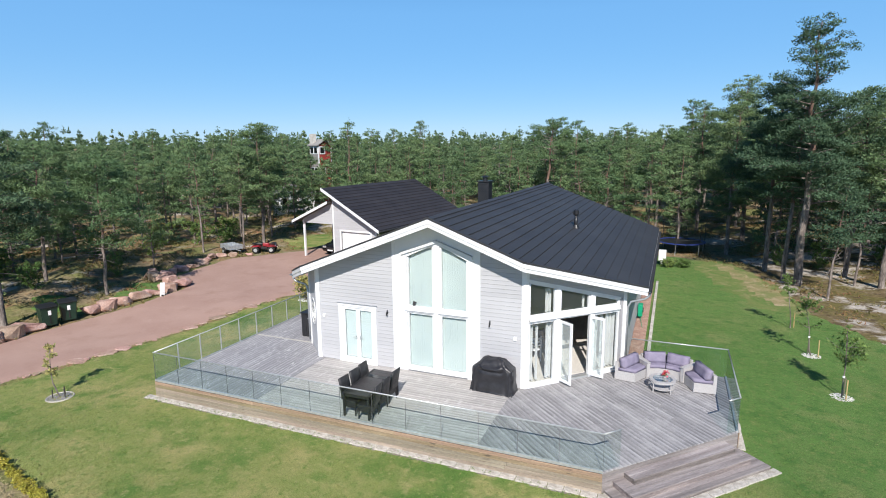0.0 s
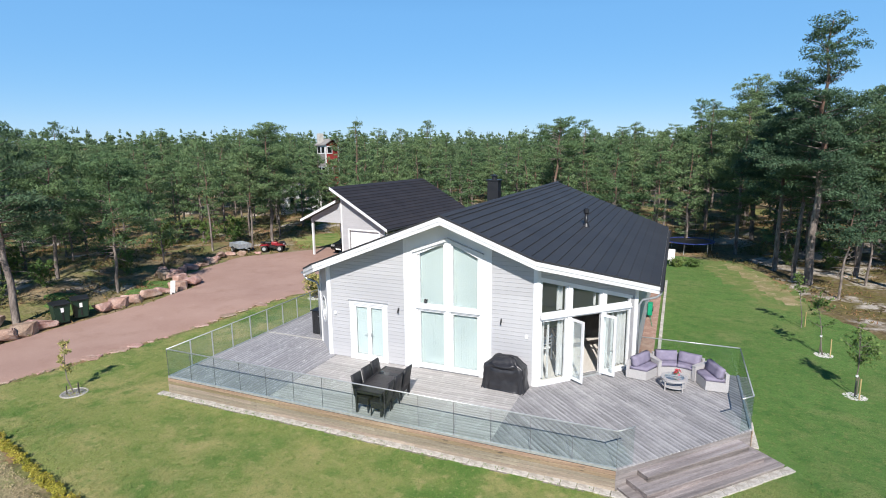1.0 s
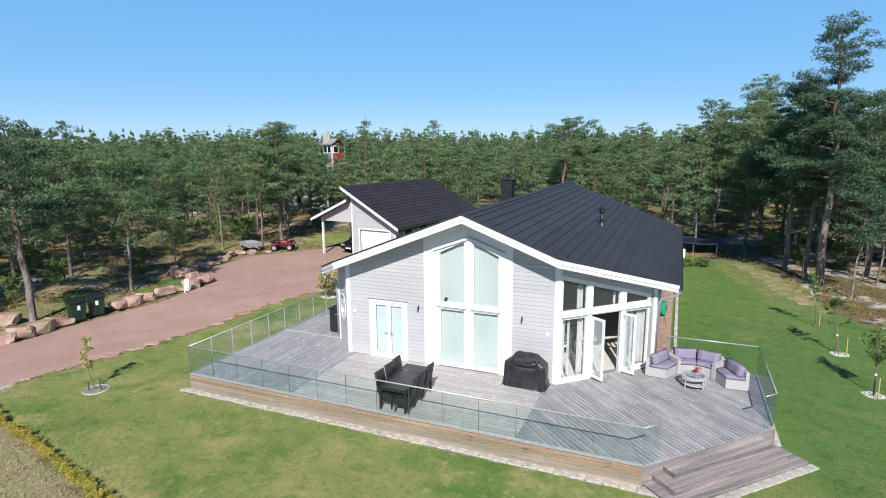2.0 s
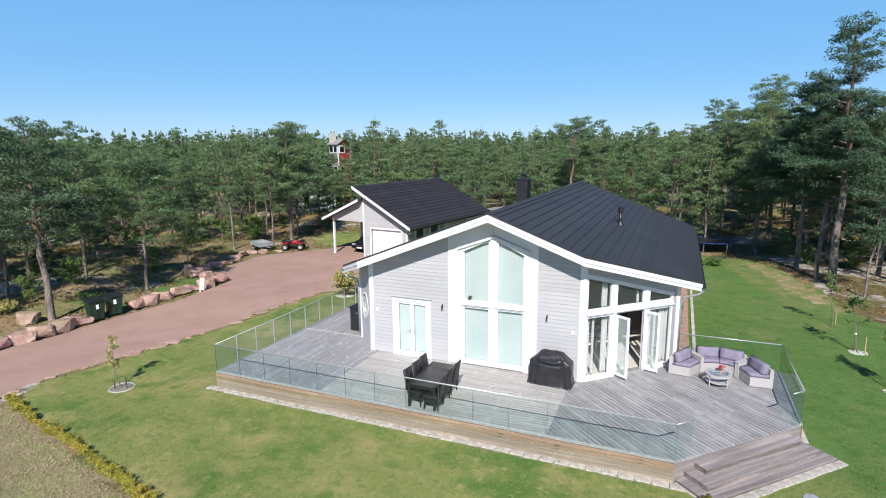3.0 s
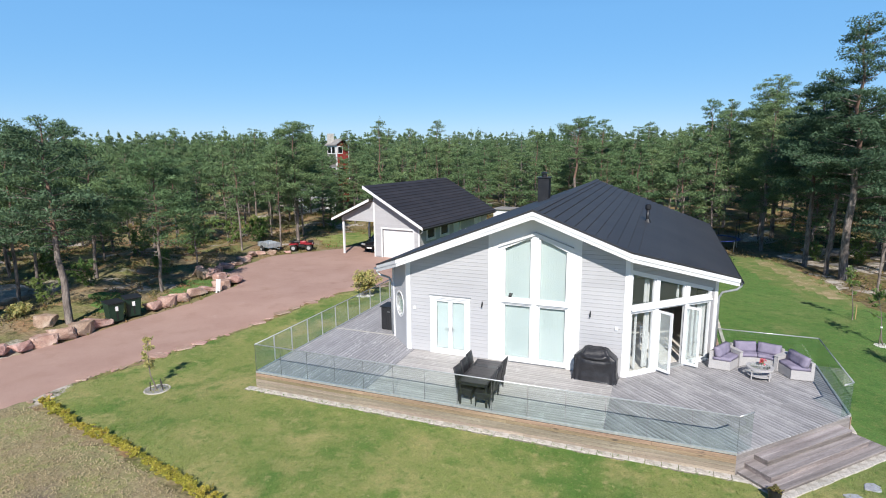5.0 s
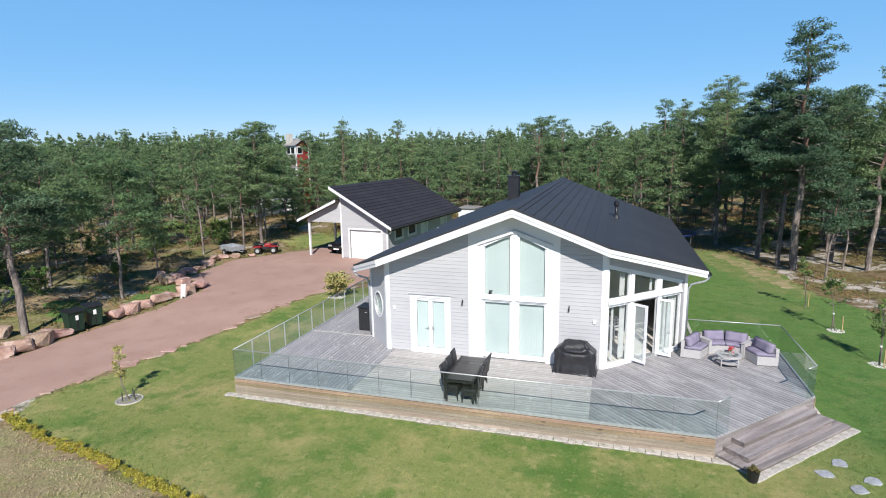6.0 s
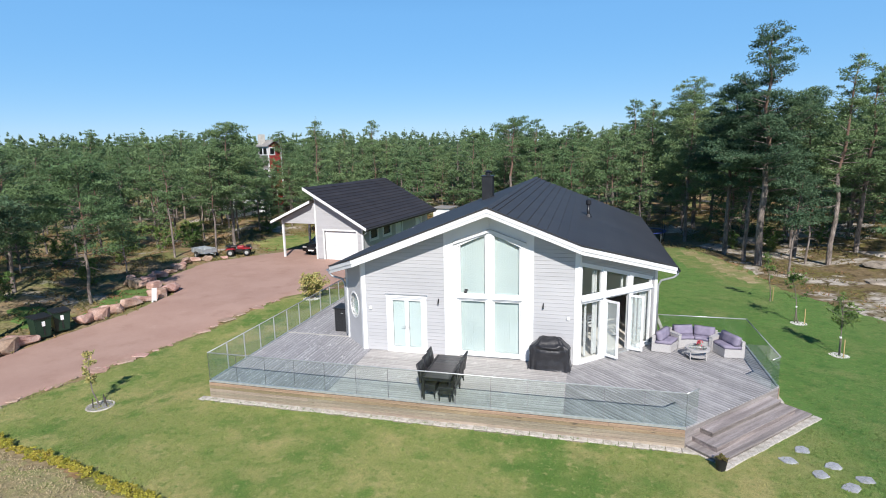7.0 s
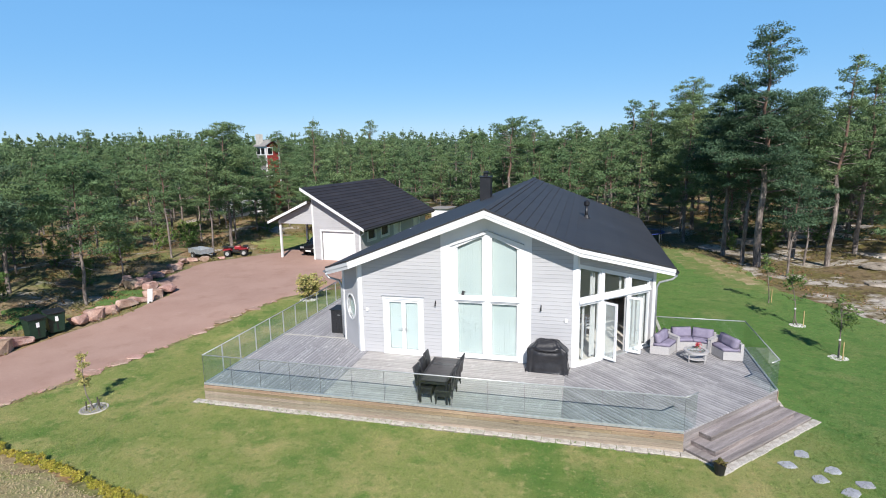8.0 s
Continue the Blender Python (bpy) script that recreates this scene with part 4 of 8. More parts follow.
def roof_cuts(under=UNDER):
    """Half-planes below the roof for the front wall (u = x)."""
    return [(-SLOPE, 1, RIDGE_Z - under + SLOPE * -RIDGE_X - 0.0), (SLOPE, 1, RIDGE_Z - under + SLOPE * RIDGE_X)]


def under_roof(poly, under=UNDER):
    for t in roof_cuts(under):
        poly = clip(poly, *t)
    return poly


def rect(a, b, c, d):
    return [(a, c), (b, c), (b, d), (a, d)]


DOOR_U = (-10.93, -9.55, 0.66, 2.76)
WIN_U = (-8.21, -5.97, 0.76)


def win_top(x, lift=0.0):
    return 5.27 + lift - 0.36 * abs(x - (-7.085))


wall_front = wall_part("wall", F_FRONT, [
    under_roof(rect(P0[0], DOOR_U[0], 0.2, 7)), under_roof(rect(DOOR_U[0], DOOR_U[1], DOOR_U[3], 7)), rect(DOOR_U[0], DOOR_U[1], 0.2, DOOR_U[2]),
    under_roof(rect(DOOR_U[1], WIN_U[0], 0.2, 7)), rect(WIN_U[0], WIN_U[1], 0.2, WIN_U[2]), under_roof(rect(WIN_U[1], P1[0], 0.2, 7)),
    [(WIN_U[0], win_top(WIN_U[0])), (-7.085, win_top(-7.085)), (-7.085, roof_z(-7.085) - UNDER), (WIN_U[0], roof_z(WIN_U[0]) - UNDER)],
    [(-7.085, win_top(-7.085)), (WIN_U[1], win_top(WIN_U[1])), (WIN_U[1], roof_z(WIN_U[1]) - UNDER), (RIDGE_X, RIDGE_Z - UNDER), (-7.085, roof_z(-7.085) - UNDER)]])
cladding(wall_front, F_FRONT, P0[0] + 0.13, -8.70, 0.63, roof_cuts(), [(DOOR_U[0] - 0.06, DOOR_U[1] + 0.06, 0.5, DOOR_U[3] + 0.06)])
cladding(wall_front, F_FRONT, -5.58, P1[0] - 0.13, 0.63, roof_cuts(), [])
# white smooth bay round the tall windows
for poly in ([(-8.70, 0.63), (WIN_U[0], 0.63), (WIN_U[0], win_top(WIN_U[0])), (WIN_U[0], 4.75), (-8.70, 4.75)], [(WIN_U[1], 0.63), (-5.58, 0.63), (-5.58, 4.75), (WIN_U[1], 4.75)]):
    ob = part("panel", prismed(poly, 0.03), M_WHITE, wall_front, "smooth white panel")
for poly in (under_roof([(-8.70, 4.754), (WIN_U[0], 4.754), (-7.085, win_top(-7.085) + 0.004), (-7.085, 7), (-8.70, 7)]), under_roof([(-7.081, win_top(-7.085) + 0.004), (WIN_U[1], 4.754), (-5.58, 4.754), (-5.58, 7), (-7.081, 7)])):
    part("panel", prismed(poly, 0.03), M_WHITE, wall_front, "smooth white panel")
for a, b in ((P0[0] - 0.02, P0[0] + 0.125), (P1[0] - 0.125, P1[0] + 0.02)):
    part("corner_board", prismed(under_roof(rect(a, b, 0.55, 7)), 0.035), M_WHITE, wall_front, "white corner board")
for a, b in ((-8.755, -8.645), (-5.64, -5.52)):
    part("trim_board", prismed(under_roof(rect(a, b, 0.63, 7)), 0.042), M_WHITE, wall_front, "white vertical trim board")


def blind(parent, u0, u1, z0, tops, depth=-0.14, w=0.089):
    """Closed vertical blind slats behind a pane."""
    u = u0
    while u < u1 - 0.01:
        b = min(u + w - 0.0022, u1)
        poly = rect(u, b, z0, 7)
        for t in tops:
            poly = clip(poly, *t)
        part("blind_slat", prismed(poly, 0.004, Matrix.Translation((0, 0, depth)) @ Matrix.Rotation(0.0, 4, "Y")), M_BLIND, parent)
        u += w


def framed(parent, poly, width, depth, mat=None, back=0.0, name="window_frame"):
    """A frame of the given width inside a convex polygon."""
    k = len(poly)
    inner = []
    for i in range(k):
        a, b, d = poly[i - 1], poly[i], poly[(i + 1) % k]
        e1, e2 = Vector((b[0] - a[0], b[1] - a[1])).normalized(), Vector((d[0] - b[0], d[1] - b[1])).normalized()
        n1, n2 = Vector((-e1.y, e1.x)), Vector((-e2.y, e2.x))
        bis = (n1 + n2).normalized()
        inner.append((b[0] + bis.x * width / max(0.3, bis.dot(n1)), b[1] + bis.y * width / max(0.3, bis.dot(n1))))
    bm = bmesh.new()
    for i in range(k):
        j = (i + 1) % k
        prism(bm, [poly[i], poly[j], inner[j], inner[i]], depth, Matrix.Translation((0, 0, back)))
    part(name, bm, mat or M_WHITE, parent)
    return inner


def window(name, wall_m, poly, label, width=0.06, with_blind=True, back=-0.10):
    w = new(name)
    w.parent = house
    w.matrix_world = wall_m
    tagged(w, label)
    inner = framed(w, poly, width, 0.09, back=back)
    pane = part("pane", prismed(inner, 0.006, Matrix.Translation((0, 0, back + 0.03))), M_GLASS, w)
    pane.visible_shadow = False
    return w, inner


def tall_windows():
    ml = (-7.20, -6.97)
    zl, zh = 2.80, 2.96
    lab = "tall white-framed window with pale green drawn blinds"
    for a, b in ((WIN_U[0], ml[0]), (ml[1], WIN_U[1])):
        for low in (True, False):
            poly = rect(a, b, WIN_U[2], zl) if low else [(a, zh), (b, zh), (b, win_top(b)), (a, win_top(a))]
            w, inner = window("window", F_FRONT, poly, lab)
            tops = [(0, 1, zl - 0.03)] if low else [(-0.36, 1, 5.23 + 0.36 * 7.085), (0.36, 1, 5.23 - 0.36 * 7.085)]
            blind(w, a + 0.05, b - 0.05, (WIN_U[2] if low else zh) + 0.05, tops)
    bm = bmesh.new()
    prism(bm, [(ml[0], WIN_U[2]), (ml[1], WIN_U[2]), (ml[1], win_top(ml[1])), (-7.085, win_top(-7.085)), (ml[0], win_top(ml[0]))], 0.14, Matrix.Translation((0, 0, -0.1)))
    part("mullion", bm, M_WHITE, wall_front)
    for a, b in ((WIN_U[0], ml[0]), (ml[1], WIN_U[1])):
        part("transom", boxed(a, b, zl, zh, -0.1, 0.035), M_WHITE, wall_front)
        part("sill", boxed(a - 0.06, b + 0.06, zl + 0.06, zl + 0.09, -0.02, 0.09), M_WHITE, wall_front, "white drip sill")
    part("sill", boxed(WIN_U[0] - 0.05, WIN_U[1] + 0.05, WIN_U[2] - 0.07, WIN_U[2], -0.05, 0.07), M_WHITE, wall_front, "white sill")
    # peaked hood over the windows
    for s in (-1, 1):
        e = -7.085 + s * 1.30
        pts = [(-7.085, win_top(-7.085) + 0.02), (e, win_top(e) + 0.02), (e, win_top(e) + 0.12), (-7.085, win_top(-7.085) + 0.12)]
        part("hood", prismed(pts[::s], 0.10), M_WHITE, wall_front, "white peaked hood")
        pts = [(-7.085, win_top(-7.085) + 0.124), (e, win_top(e) + 0.124), (e, win_top(e) + 0.14), (-7.085, win_top(-7.085) + 0.14)]
        part("flashing", prismed(pts[::s], 0.13), M_ZINC, wall_front, "grey metal flashing")


tall_windows()


def double_door():
    d = new("double_door")
    d.parent = house
    d.matrix_world = F_FRONT
    tagged(d, "white glazed double door with pale blinds")
    a, b, z0, z1 = DOOR_U
    framed(d, rect(a, b, z0, z1), 0.06, 0.1, back=-0.09, name="door_frame")
    mid = (a + b) / 2
    for s, (u0, u1) in enumerate(((a + 0.062, mid - 0.002), (mid + 0.002, b - 0.062))):
        leaf = part("leaf", boxed(u0, u0 + 0.001, z0 + 0.1, z0 + 0.101, -0.05, -0.049), M_WHITE, d)
        inner = framed(leaf, rect(u0, u1, z0 + 0.063, z1 - 0.063), 0.078, 0.05, back=-0.07, name="leaf_frame")
        p = part("pane", prismed(inner, 0.006, Matrix.Translation((0, 0, -0.05))), M_GLASS, leaf)
        p.visible_shadow = False
        part("blind_slat", prismed(inner, 0.004, Matrix.Translation((0, 0, -0.10))), M_DOORBLIND, leaf)
        h = mid + (-0.07 if s == 0 else 0.07)
        part("handle", tubed([(h, 1.62, -0.02), (h, 1.62, 0.045), (h + (-0.13 if s == 0 else 0.13), 1.62, 0.045)], 0.011, 6), M_STEEL, leaf, "steel lever handle")
        part("lock_plate", boxed(h - 0.02, h + 0.02, 1.50, 1.66, -0.02, -0.012), M_STEEL, leaf)
    for c in ((a - 0.10, a, z0 - 0.03, z1), (b, b + 0.10, z0 - 0.03, z1)):
        part("casing", boxed(c[0], c[1], c[2], c[3], 0.0, 0.035), M_WHITE, d)
    part("casing", boxed(a - 0.12, b + 0.12, z1 + 0.002, z1 + 0.10, 0.0, 0.04), M_WHITE, d)
    part("flashing", boxed(a - 0.14, b + 0.14, z1 + 0.103, z1 + 0.115, 0.0, 0.08), M_ZINC, d, "grey metal flashing")
    part("threshold", boxed(a - 0.1, b + 0.1, z0 - 0.06, z0 - 0.003, -0.1, 0.06), M_WHITE, d)


double_door()

# right glazed chamfer
F_RIGHT = wall_frame(P1, P2)
LEN_R = math.hypot(P2[0] - P1[0], P2[1] - P1[1])


def top_r(u):
    return roof_z(P1[0] + u * 0.7071) - UNDER


G0, G1 = 0.13, 3.77


def glass_top(u):
    return 4.20 - (u - G0) * 0.268


wall_right = wall_part("wall", F_RIGHT, [[(0, 0.2), (G0, 0.2), (G0, top_r(G0)), (0, top_r(0))], [(G1, 0.2), (LEN_R, 0.2), (LEN_R, top_r(LEN_R)), (G1, top_r(G1))],
                                          rect(G0, G1, 0.2, 0.68), [(G0, glass_top(G0)), (G1, glass_top(G1)), (G1, top_r(G1)), (G0, top_r(G0))]])
part("corner_board", prismed([(0.0, 0.55), (0.10, 0.55), (0.10, top_r(0.10)), (0.0, top_r(0.0))], 0.035), M_WHITE, wall_right, "white corner board")
part("corner_board", prismed([(LEN_R - 0.125, 0.55), (LEN_R + 0.02, 0.55), (LEN_R + 0.02, top_r(LEN_R)), (LEN_R - 0.125, top_r(LEN_R - 0.125))], 0.035), M_WHITE, wall_right, "white corner board")
cut_r = (SLOPE * 0.7071, 1, RIDGE_Z - UNDER - SLOPE * (P1[0] - RIDGE_X))
cladding(wall_right, F_RIGHT, 0.10, LEN_R - 0.125, 0.63 + 0.137 * 17, [cut_r, (-0.268, -1, -(glass_top(0) + 0.07))], [])


def glazed_wall():
    z0, zl, zh = 0.68, 2.84, 3.02
    cols = ((G0, 1.16), (1.31, 2.52), (2.69, G1))
    for k, (a, b) in enumerate(cols):
        w, inner = window("window", F_RIGHT, [(a, zh), (b, zh), (b, glass_top(b)), (a, glass_top(a))], "white-framed upper window", 0.055)
        if k != 2:
            f0, f1 = (0.74, 0.96) if k == 0 else (0.87, 0.97)
            folds(w, a + (b - a) * f0, a + (b - a) * f1, zh + 0.03, glass_top(b) - 0.06)
        if k != 1:
            w, inner = window("window", F_RIGHT, rect(a, b, z0, zl), "tall white-framed glass panel with curtains behind", 0.06)
            for f0, f1 in (((0.08, 0.30), (0.40, 0.52), (0.78, 0.97)) if k == 0 else ((0.04, 0.14), (0.24, 0.34), (0.44, 0.54), (0.64, 0.97))):
                folds(w, a + (b - a) * f0, a + (b - a) * f1, 0.75, 2.8)
    for a, b in ((1.16, 1.31), (2.52, 2.69)):
        part("mullion", prismed([(a, z0), (b, z0), (b, glass_top(b)), (a, glass_top(a))], 0.14, Matrix.Translation((0, 0, -0.1))), M_WHITE, wall_right)
    for a, b in cols:
        part("transom", boxed(a, b, zl, zh, -0.1, 0.035), M_WHITE, wall_right)
    part("sill", boxed(G0, G1, zl + 0.05, zl + 0.08, -0.02, 0.085), M_WHITE, wall_right)
    part("sill", boxed(G0 - 0.03, 1.31, z0 - 0.06, z0, -0.05, 0.06), M_WHITE, wall_right)
    part("sill", boxed(2.52, G1 + 0.03, z0 - 0.06, z0, -0.05, 0.06), M_WHITE, wall_right)
    part("threshold", boxed(1.31, 2.52, z0 - 0.06, z0 + 0.01, -0.1, 0.05), M_STEEL, wall_right)
    part("casing", prismed([(0.10, glass_top(0.10) + 0.002), (G1 + 0.02, glass_top(G1 + 0.02) + 0.002), (G1 + 0.02, glass_top(G1 + 0.02) + 0.085), (0.10, glass_top(0.10) + 0.085)], 0.036), M_WHITE, wall_right)


def folds(parent, u0, u1, z0, z1, depth=-0.26):
    """A gathered curtain."""
    n = max(6, int((u1 - u0) / 0.02))
    bm = bmesh.new()
    lo, hi = [], []
    for i in range(n + 1):
        u = u0 + (u1 - u0) * i / n
        d = depth + 0.065 * math.sin(i * 0.85) + 0.02 * math.sin(i * 0.37)
        lo.append(bm.verts.new((u, z0, d)))
        hi.append(bm.verts.new((u, z1, d * 0.9 - 0.02)))
    for i in range(n):
        bm.faces.new((lo[i], lo[i + 1], hi[i + 1], hi[i]))
    return part("curtain", bm, M_CURTAIN, parent, "white gathered curtain", True)


glazed_wall()


def open_leaf(u, other, z0=0.70, z1=2.80, label="white glazed door leaf standing open"):
    """A leaf hinged at u on the glazed wall, its free end over the deck at other (world x, y)."""
    hinge = F_RIGHT @ Vector((u, 0, 0.02))
    m = wall_frame((hinge.x, hinge.y), other)
    length = math.hypot(other[0] - hinge.x, other[1] - hinge.y)
    d = new("door")
    d.parent = house
    d.matrix_world = m
    tagged(d, label)
    inner = framed(d, rect(0, length, z0, z1), 0.085, 0.05, back=-0.025, name="leaf_frame")
    p = part("pane", prismed(inner, 0.006, Matrix.Translation((0, 0, -0.003))), M_DUSTGLARE, d)
    p.visible_shadow = False
    for s in (-1, 1):
        part("handle", tubed([(length - 0.045, 1.62, 0.02 * s), (length - 0.045, 1.62, 0.065 * s), (length - 0.16, 1.62, 0.065 * s)], 0.011, 6), M_STEEL, d, "steel lever handle")


open_leaf(1.32, (-2.60, 17.36))
open_leaf(2.51, (-1.68, 18.34))

# left chamfer with the oval window
F_LEFT = wall_frame(P5, P0)
LEN_L = math.hypot(P0[0] - P5[0], P0[1] - P5[1])


def top_l(u):
    return roof_z(P5[0] + u * 0.7071) - UNDER


def oval_wall():
    cu, cz, ru, rz = 0.80, 2.18, 0.40, 0.47
    k = 28
    ring = [(cu + ru * math.cos(2 * math.pi * i / k), cz + rz * math.sin(2 * math.pi * i / k)) for i in range(k)]
    bm = bmesh.new()
    prism(bm, [(0, 0.2), (LEN_L, 0.2), (LEN_L, cz - rz - 0.001), (0, cz - rz - 0.001)], 0.222, Matrix.Translation((0, 0, -0.2)))
    prism(bm, [(0, cz + rz + 0.001), (LEN_L, cz + rz + 0.001), (LEN_L, top_l(LEN_L)), (0, top_l(0))], 0.222, Matrix.Translation((0, 0, -0.2)))
    for i in range(k // 2):
        a, b = math.pi / 2 + math.pi * i / (k // 2), math.pi / 2 + math.pi * (i + 1) / (k // 2)
        za, zb = cz + rz * math.sin(a), cz + rz * math.sin(b)
        prism(bm, [(0, zb), (cu + ru * math.cos(b), zb), (cu + ru * math.cos(a), za), (0, za)], 0.222, Matrix.Translation((0, 0, -0.2)))
        prism(bm, [(cu - ru * math.cos(b), zb), (LEN_L, zb), (LEN_L, za), (cu - ru * math.cos(a), za)], 0.222, Matrix.Translation((0, 0, -0.2)))
    w = part("wall", bm, M_CLAD, house, "light grey boards round an oval window")
    w.matrix_world = F_LEFT
    o = new("oval_window")
    o.parent = house
    o.matrix_world = F_LEFT
    tagged(o, "white-framed upright oval window")
    bm = bmesh.new()
    for i in range(k):
        a, b = 2 * math.pi * i / k, 2 * math.pi * (i + 1) / k
        q = [(cu + (ru + r) * math.cos(t), cz + (rz + r) * math.sin(t)) for r, t in ((0.0, a), (0.065, a), (0.065, b), (0.0, b))]
        prism(bm, q, 0.10, Matrix.Translation((0, 0, -0.06)))
    part("window_frame", bm, M_WHITE, o)
    pane = part("pane", prismed([(cu + 0.402 * math.cos(2 * math.pi * i / k), cz + 0.472 * math.sin(2 * math.pi * i / k)) for i in range(k)], 0.006, Matrix.Translation((0, 0, -0.02))), M_GLASS, o)
    pane.visible_shadow = False
    part("blind_slat", prismed([(cu + 0.39 * math.cos(2 * math.pi * i / k), cz + 0.46 * math.sin(2 * math.pi * i / k)) for i in range(k)], 0.004, Matrix.Translation((0, 0, -0.12))), M_BLIND, o)
    part("corner_board", prismed([(LEN_L - 0.125, 0.55), (LEN_L, 0.55), (LEN_L, top_l(LEN_L)), (LEN_L - 0.125, top_l(LEN_L - 0.125))], 0.035, Matrix.Translation((0, 0, 0.022))), M_WHITE, w, "white corner board")
    part("corner_board", prismed([(-0.02, 0.55), (0.11, 0.55), (0.11, top_l(0.11)), (-0.02, top_l(-0.02))], 0.035, Matrix.Translation((0, 0, 0.022))), M_WHITE, w, "white corner board")


oval_wall()
# side and back walls
side_top = roof_z(P2[0]) - UNDER
for a, b in ((P2, P3), (P4, P5)):
    length = math.hypot(b[0] - a[0], b[1] - a[1])
    w = wall_part("wall", wall_frame(a, b), [rect(0, length, -0.1, side_top)])
    cladding(w, None, 0.15, length - 0.02, 0.30, [(0, 1, side_top)], [])
wall_part("wall", wall_frame(P3, P4), [[(0, -0.1), (12.0, -0.1), (12.0, side_top), (5.9, RIDGE_Z - UNDER), (0, side_top)]])


def roof():
    right = [(RIDGE_X, 16.0), (-3.88, 16.0), (-0.45, 19.6), (-0.45, 34.5), (RIDGE_X, 34.5)]
    left = [(RIDGE_X, 34.5), (-13.8, 34.5), (-13.8, 17.75), (-12.05, 16.0), (RIDGE_X, 16.0)]

    def slab(poly, lo, hi, mat, name, label="", parent=None):
        bm = bmesh.new()
        a = [bm.verts.new((x, y, roof_z(x) + lo)) for x, y in poly]
        b = [bm.verts.new((x, y, roof_z(x) + hi)) for x, y in poly]
        bm.faces.new(a[::-1]), bm.faces.new(b)
        for i in range(len(poly)):
            j = (i + 1) % len(poly)
            bm.faces.new((a[i], a[j], b[j], b[i]))
        return part(name, bm, mat, parent or house, label)

    sr = slab(right, -0.05, 0.0, M_ROOF, "roof", "dark metal roof slope in stepped tile courses")
    sl = slab(left, -0.05, 0.0, M_ROOF, "roof", "dark metal roof slope in stepped tile courses")

    def inset(poly, d):
        c = (sum(p[0] for p in poly) / len(poly), sum(p[1] for p in poly) / len(poly))
        return [(x if abs(x - RIDGE_X) < 0.01 else x - math.copysign(d, x - c[0]), y - math.copysign(d, y - c[1])) for x, y in poly]

    slab(inset(right, 0.06), -0.265, -0.054, M_WHITE, "soffit", "white boarded eaves")
    slab(inset(left, 0.06), -0.265, -0.054, M_WHITE, "soffit", "white boarded eaves")
    # stepped tile courses, parallel to the ridge
    n = 20
    for s, slope, poly, edge in ((1, sr, right, -0.45), (-1, sl, left, -13.8)):
        for i in range(n):
            a, b = RIDGE_X + (edge - RIDGE_X) * i / n, RIDGE_X + (edge - RIDGE_X) * (i + 1) / n
            strip = clip(clip(poly, s, 0, s * b), -s, 0, -s * a)
            if len(strip) < 3:
                continue
            bm = bmesh.new()
            lo = [bm.verts.new((x, y, roof_z(x) + 0.001)) for x, y in strip]
            hi = [bm.verts.new((x, y, roof_z(x) + 0.004 + 0.036 * (x - a) / (b - a))) for x, y in strip]
            bm.faces.new(lo[::-1]), bm.faces.new(hi)
            for k in range(len(strip)):
                q = (k + 1) % len(strip)
                bm.faces.new((lo[k], lo[q], hi[q], hi[k]))
            part("tile_course", bm, M_ROOF, slope)
    # ridge cap
    bm = bmesh.new()
    k = 0.16
    for s in (-1, 1):
        a = [bm.verts.new(p) for p in ((RIDGE_X, 15.97, RIDGE_Z + 0.06), (RIDGE_X + s * k, 15.97, RIDGE_Z + 0.06 - k * SLOPE), (RIDGE_X + s * k, 34.52, RIDGE_Z + 0.06 - k * SLOPE), (RIDGE_X, 34.52, RIDGE_Z + 0.06))]
        b = [bm.verts.new(v.co - Vector((0, 0, 0.03))) for v in a]
        bm.faces.new(a), bm.faces.new(b[::-1])
        for i in range(4):
            bm.faces.new((a[i], b[i], b[(i + 1) % 4], a[(i + 1) % 4]))
    part("ridge_cap", bm, M_ROOF, house, "dark folded ridge cap")

    # white barge boards in two steps along the free edges
    def barge(p, q, hi, lo, out):
        d = Vector((q[0] - p[0], q[1] - p[1], 0)).normalized()
        n = Vector((d.y, -d.x, 0))
        bm = bmesh.new()
        vs = []
        for x, y in (p, q):
            for o in (0.0, out):
                for z in (hi, lo):
                    vs.append(bm.verts.new((x + n.x * o, y + n.y * o, roof_z(x) + z)))
        for f in ((0, 1, 5, 4), (2, 6, 7, 3), (0, 4, 6, 2), (1, 3, 7, 5), (0, 2, 3, 1), (4, 5, 7, 6)):
            bm.faces.new([vs[i] for i in f])
        part("barge_board", bm, M_WHITE, house, "white barge board")

    edges = [((-13.8, 17.75), (-12.05, 16.0)), ((-12.05, 16.0), (RIDGE_X, 16.0)), ((RIDGE_X, 16.0), (-3.88, 16.0)), ((-3.88, 16.0), (-0.45, 19.6))]
    for p, q in edges:
        barge(p, q, -0.052, -0.275, -0.045)
        barge(p, q, -0.012, -0.15, 0.025)
        d = Vector((q[0] - p[0], q[1] - p[1], 0)).normalized()
    for p, q in (((-0.45, 19.6), (-0.45, 34.5)), ((-13.8, 34.5), (-13.8, 17.75)), ((-0.45, 34.5), (RIDGE_X, 34.5)), ((RIDGE_X, 34.5), (-13.8, 34.5))):
        barge(p, q, -0.052, -0.27, -0.045)
    # verge flashing, thin dark lip on top of the barge boards
    for p, q in edges:
        barge_lip(p, q)
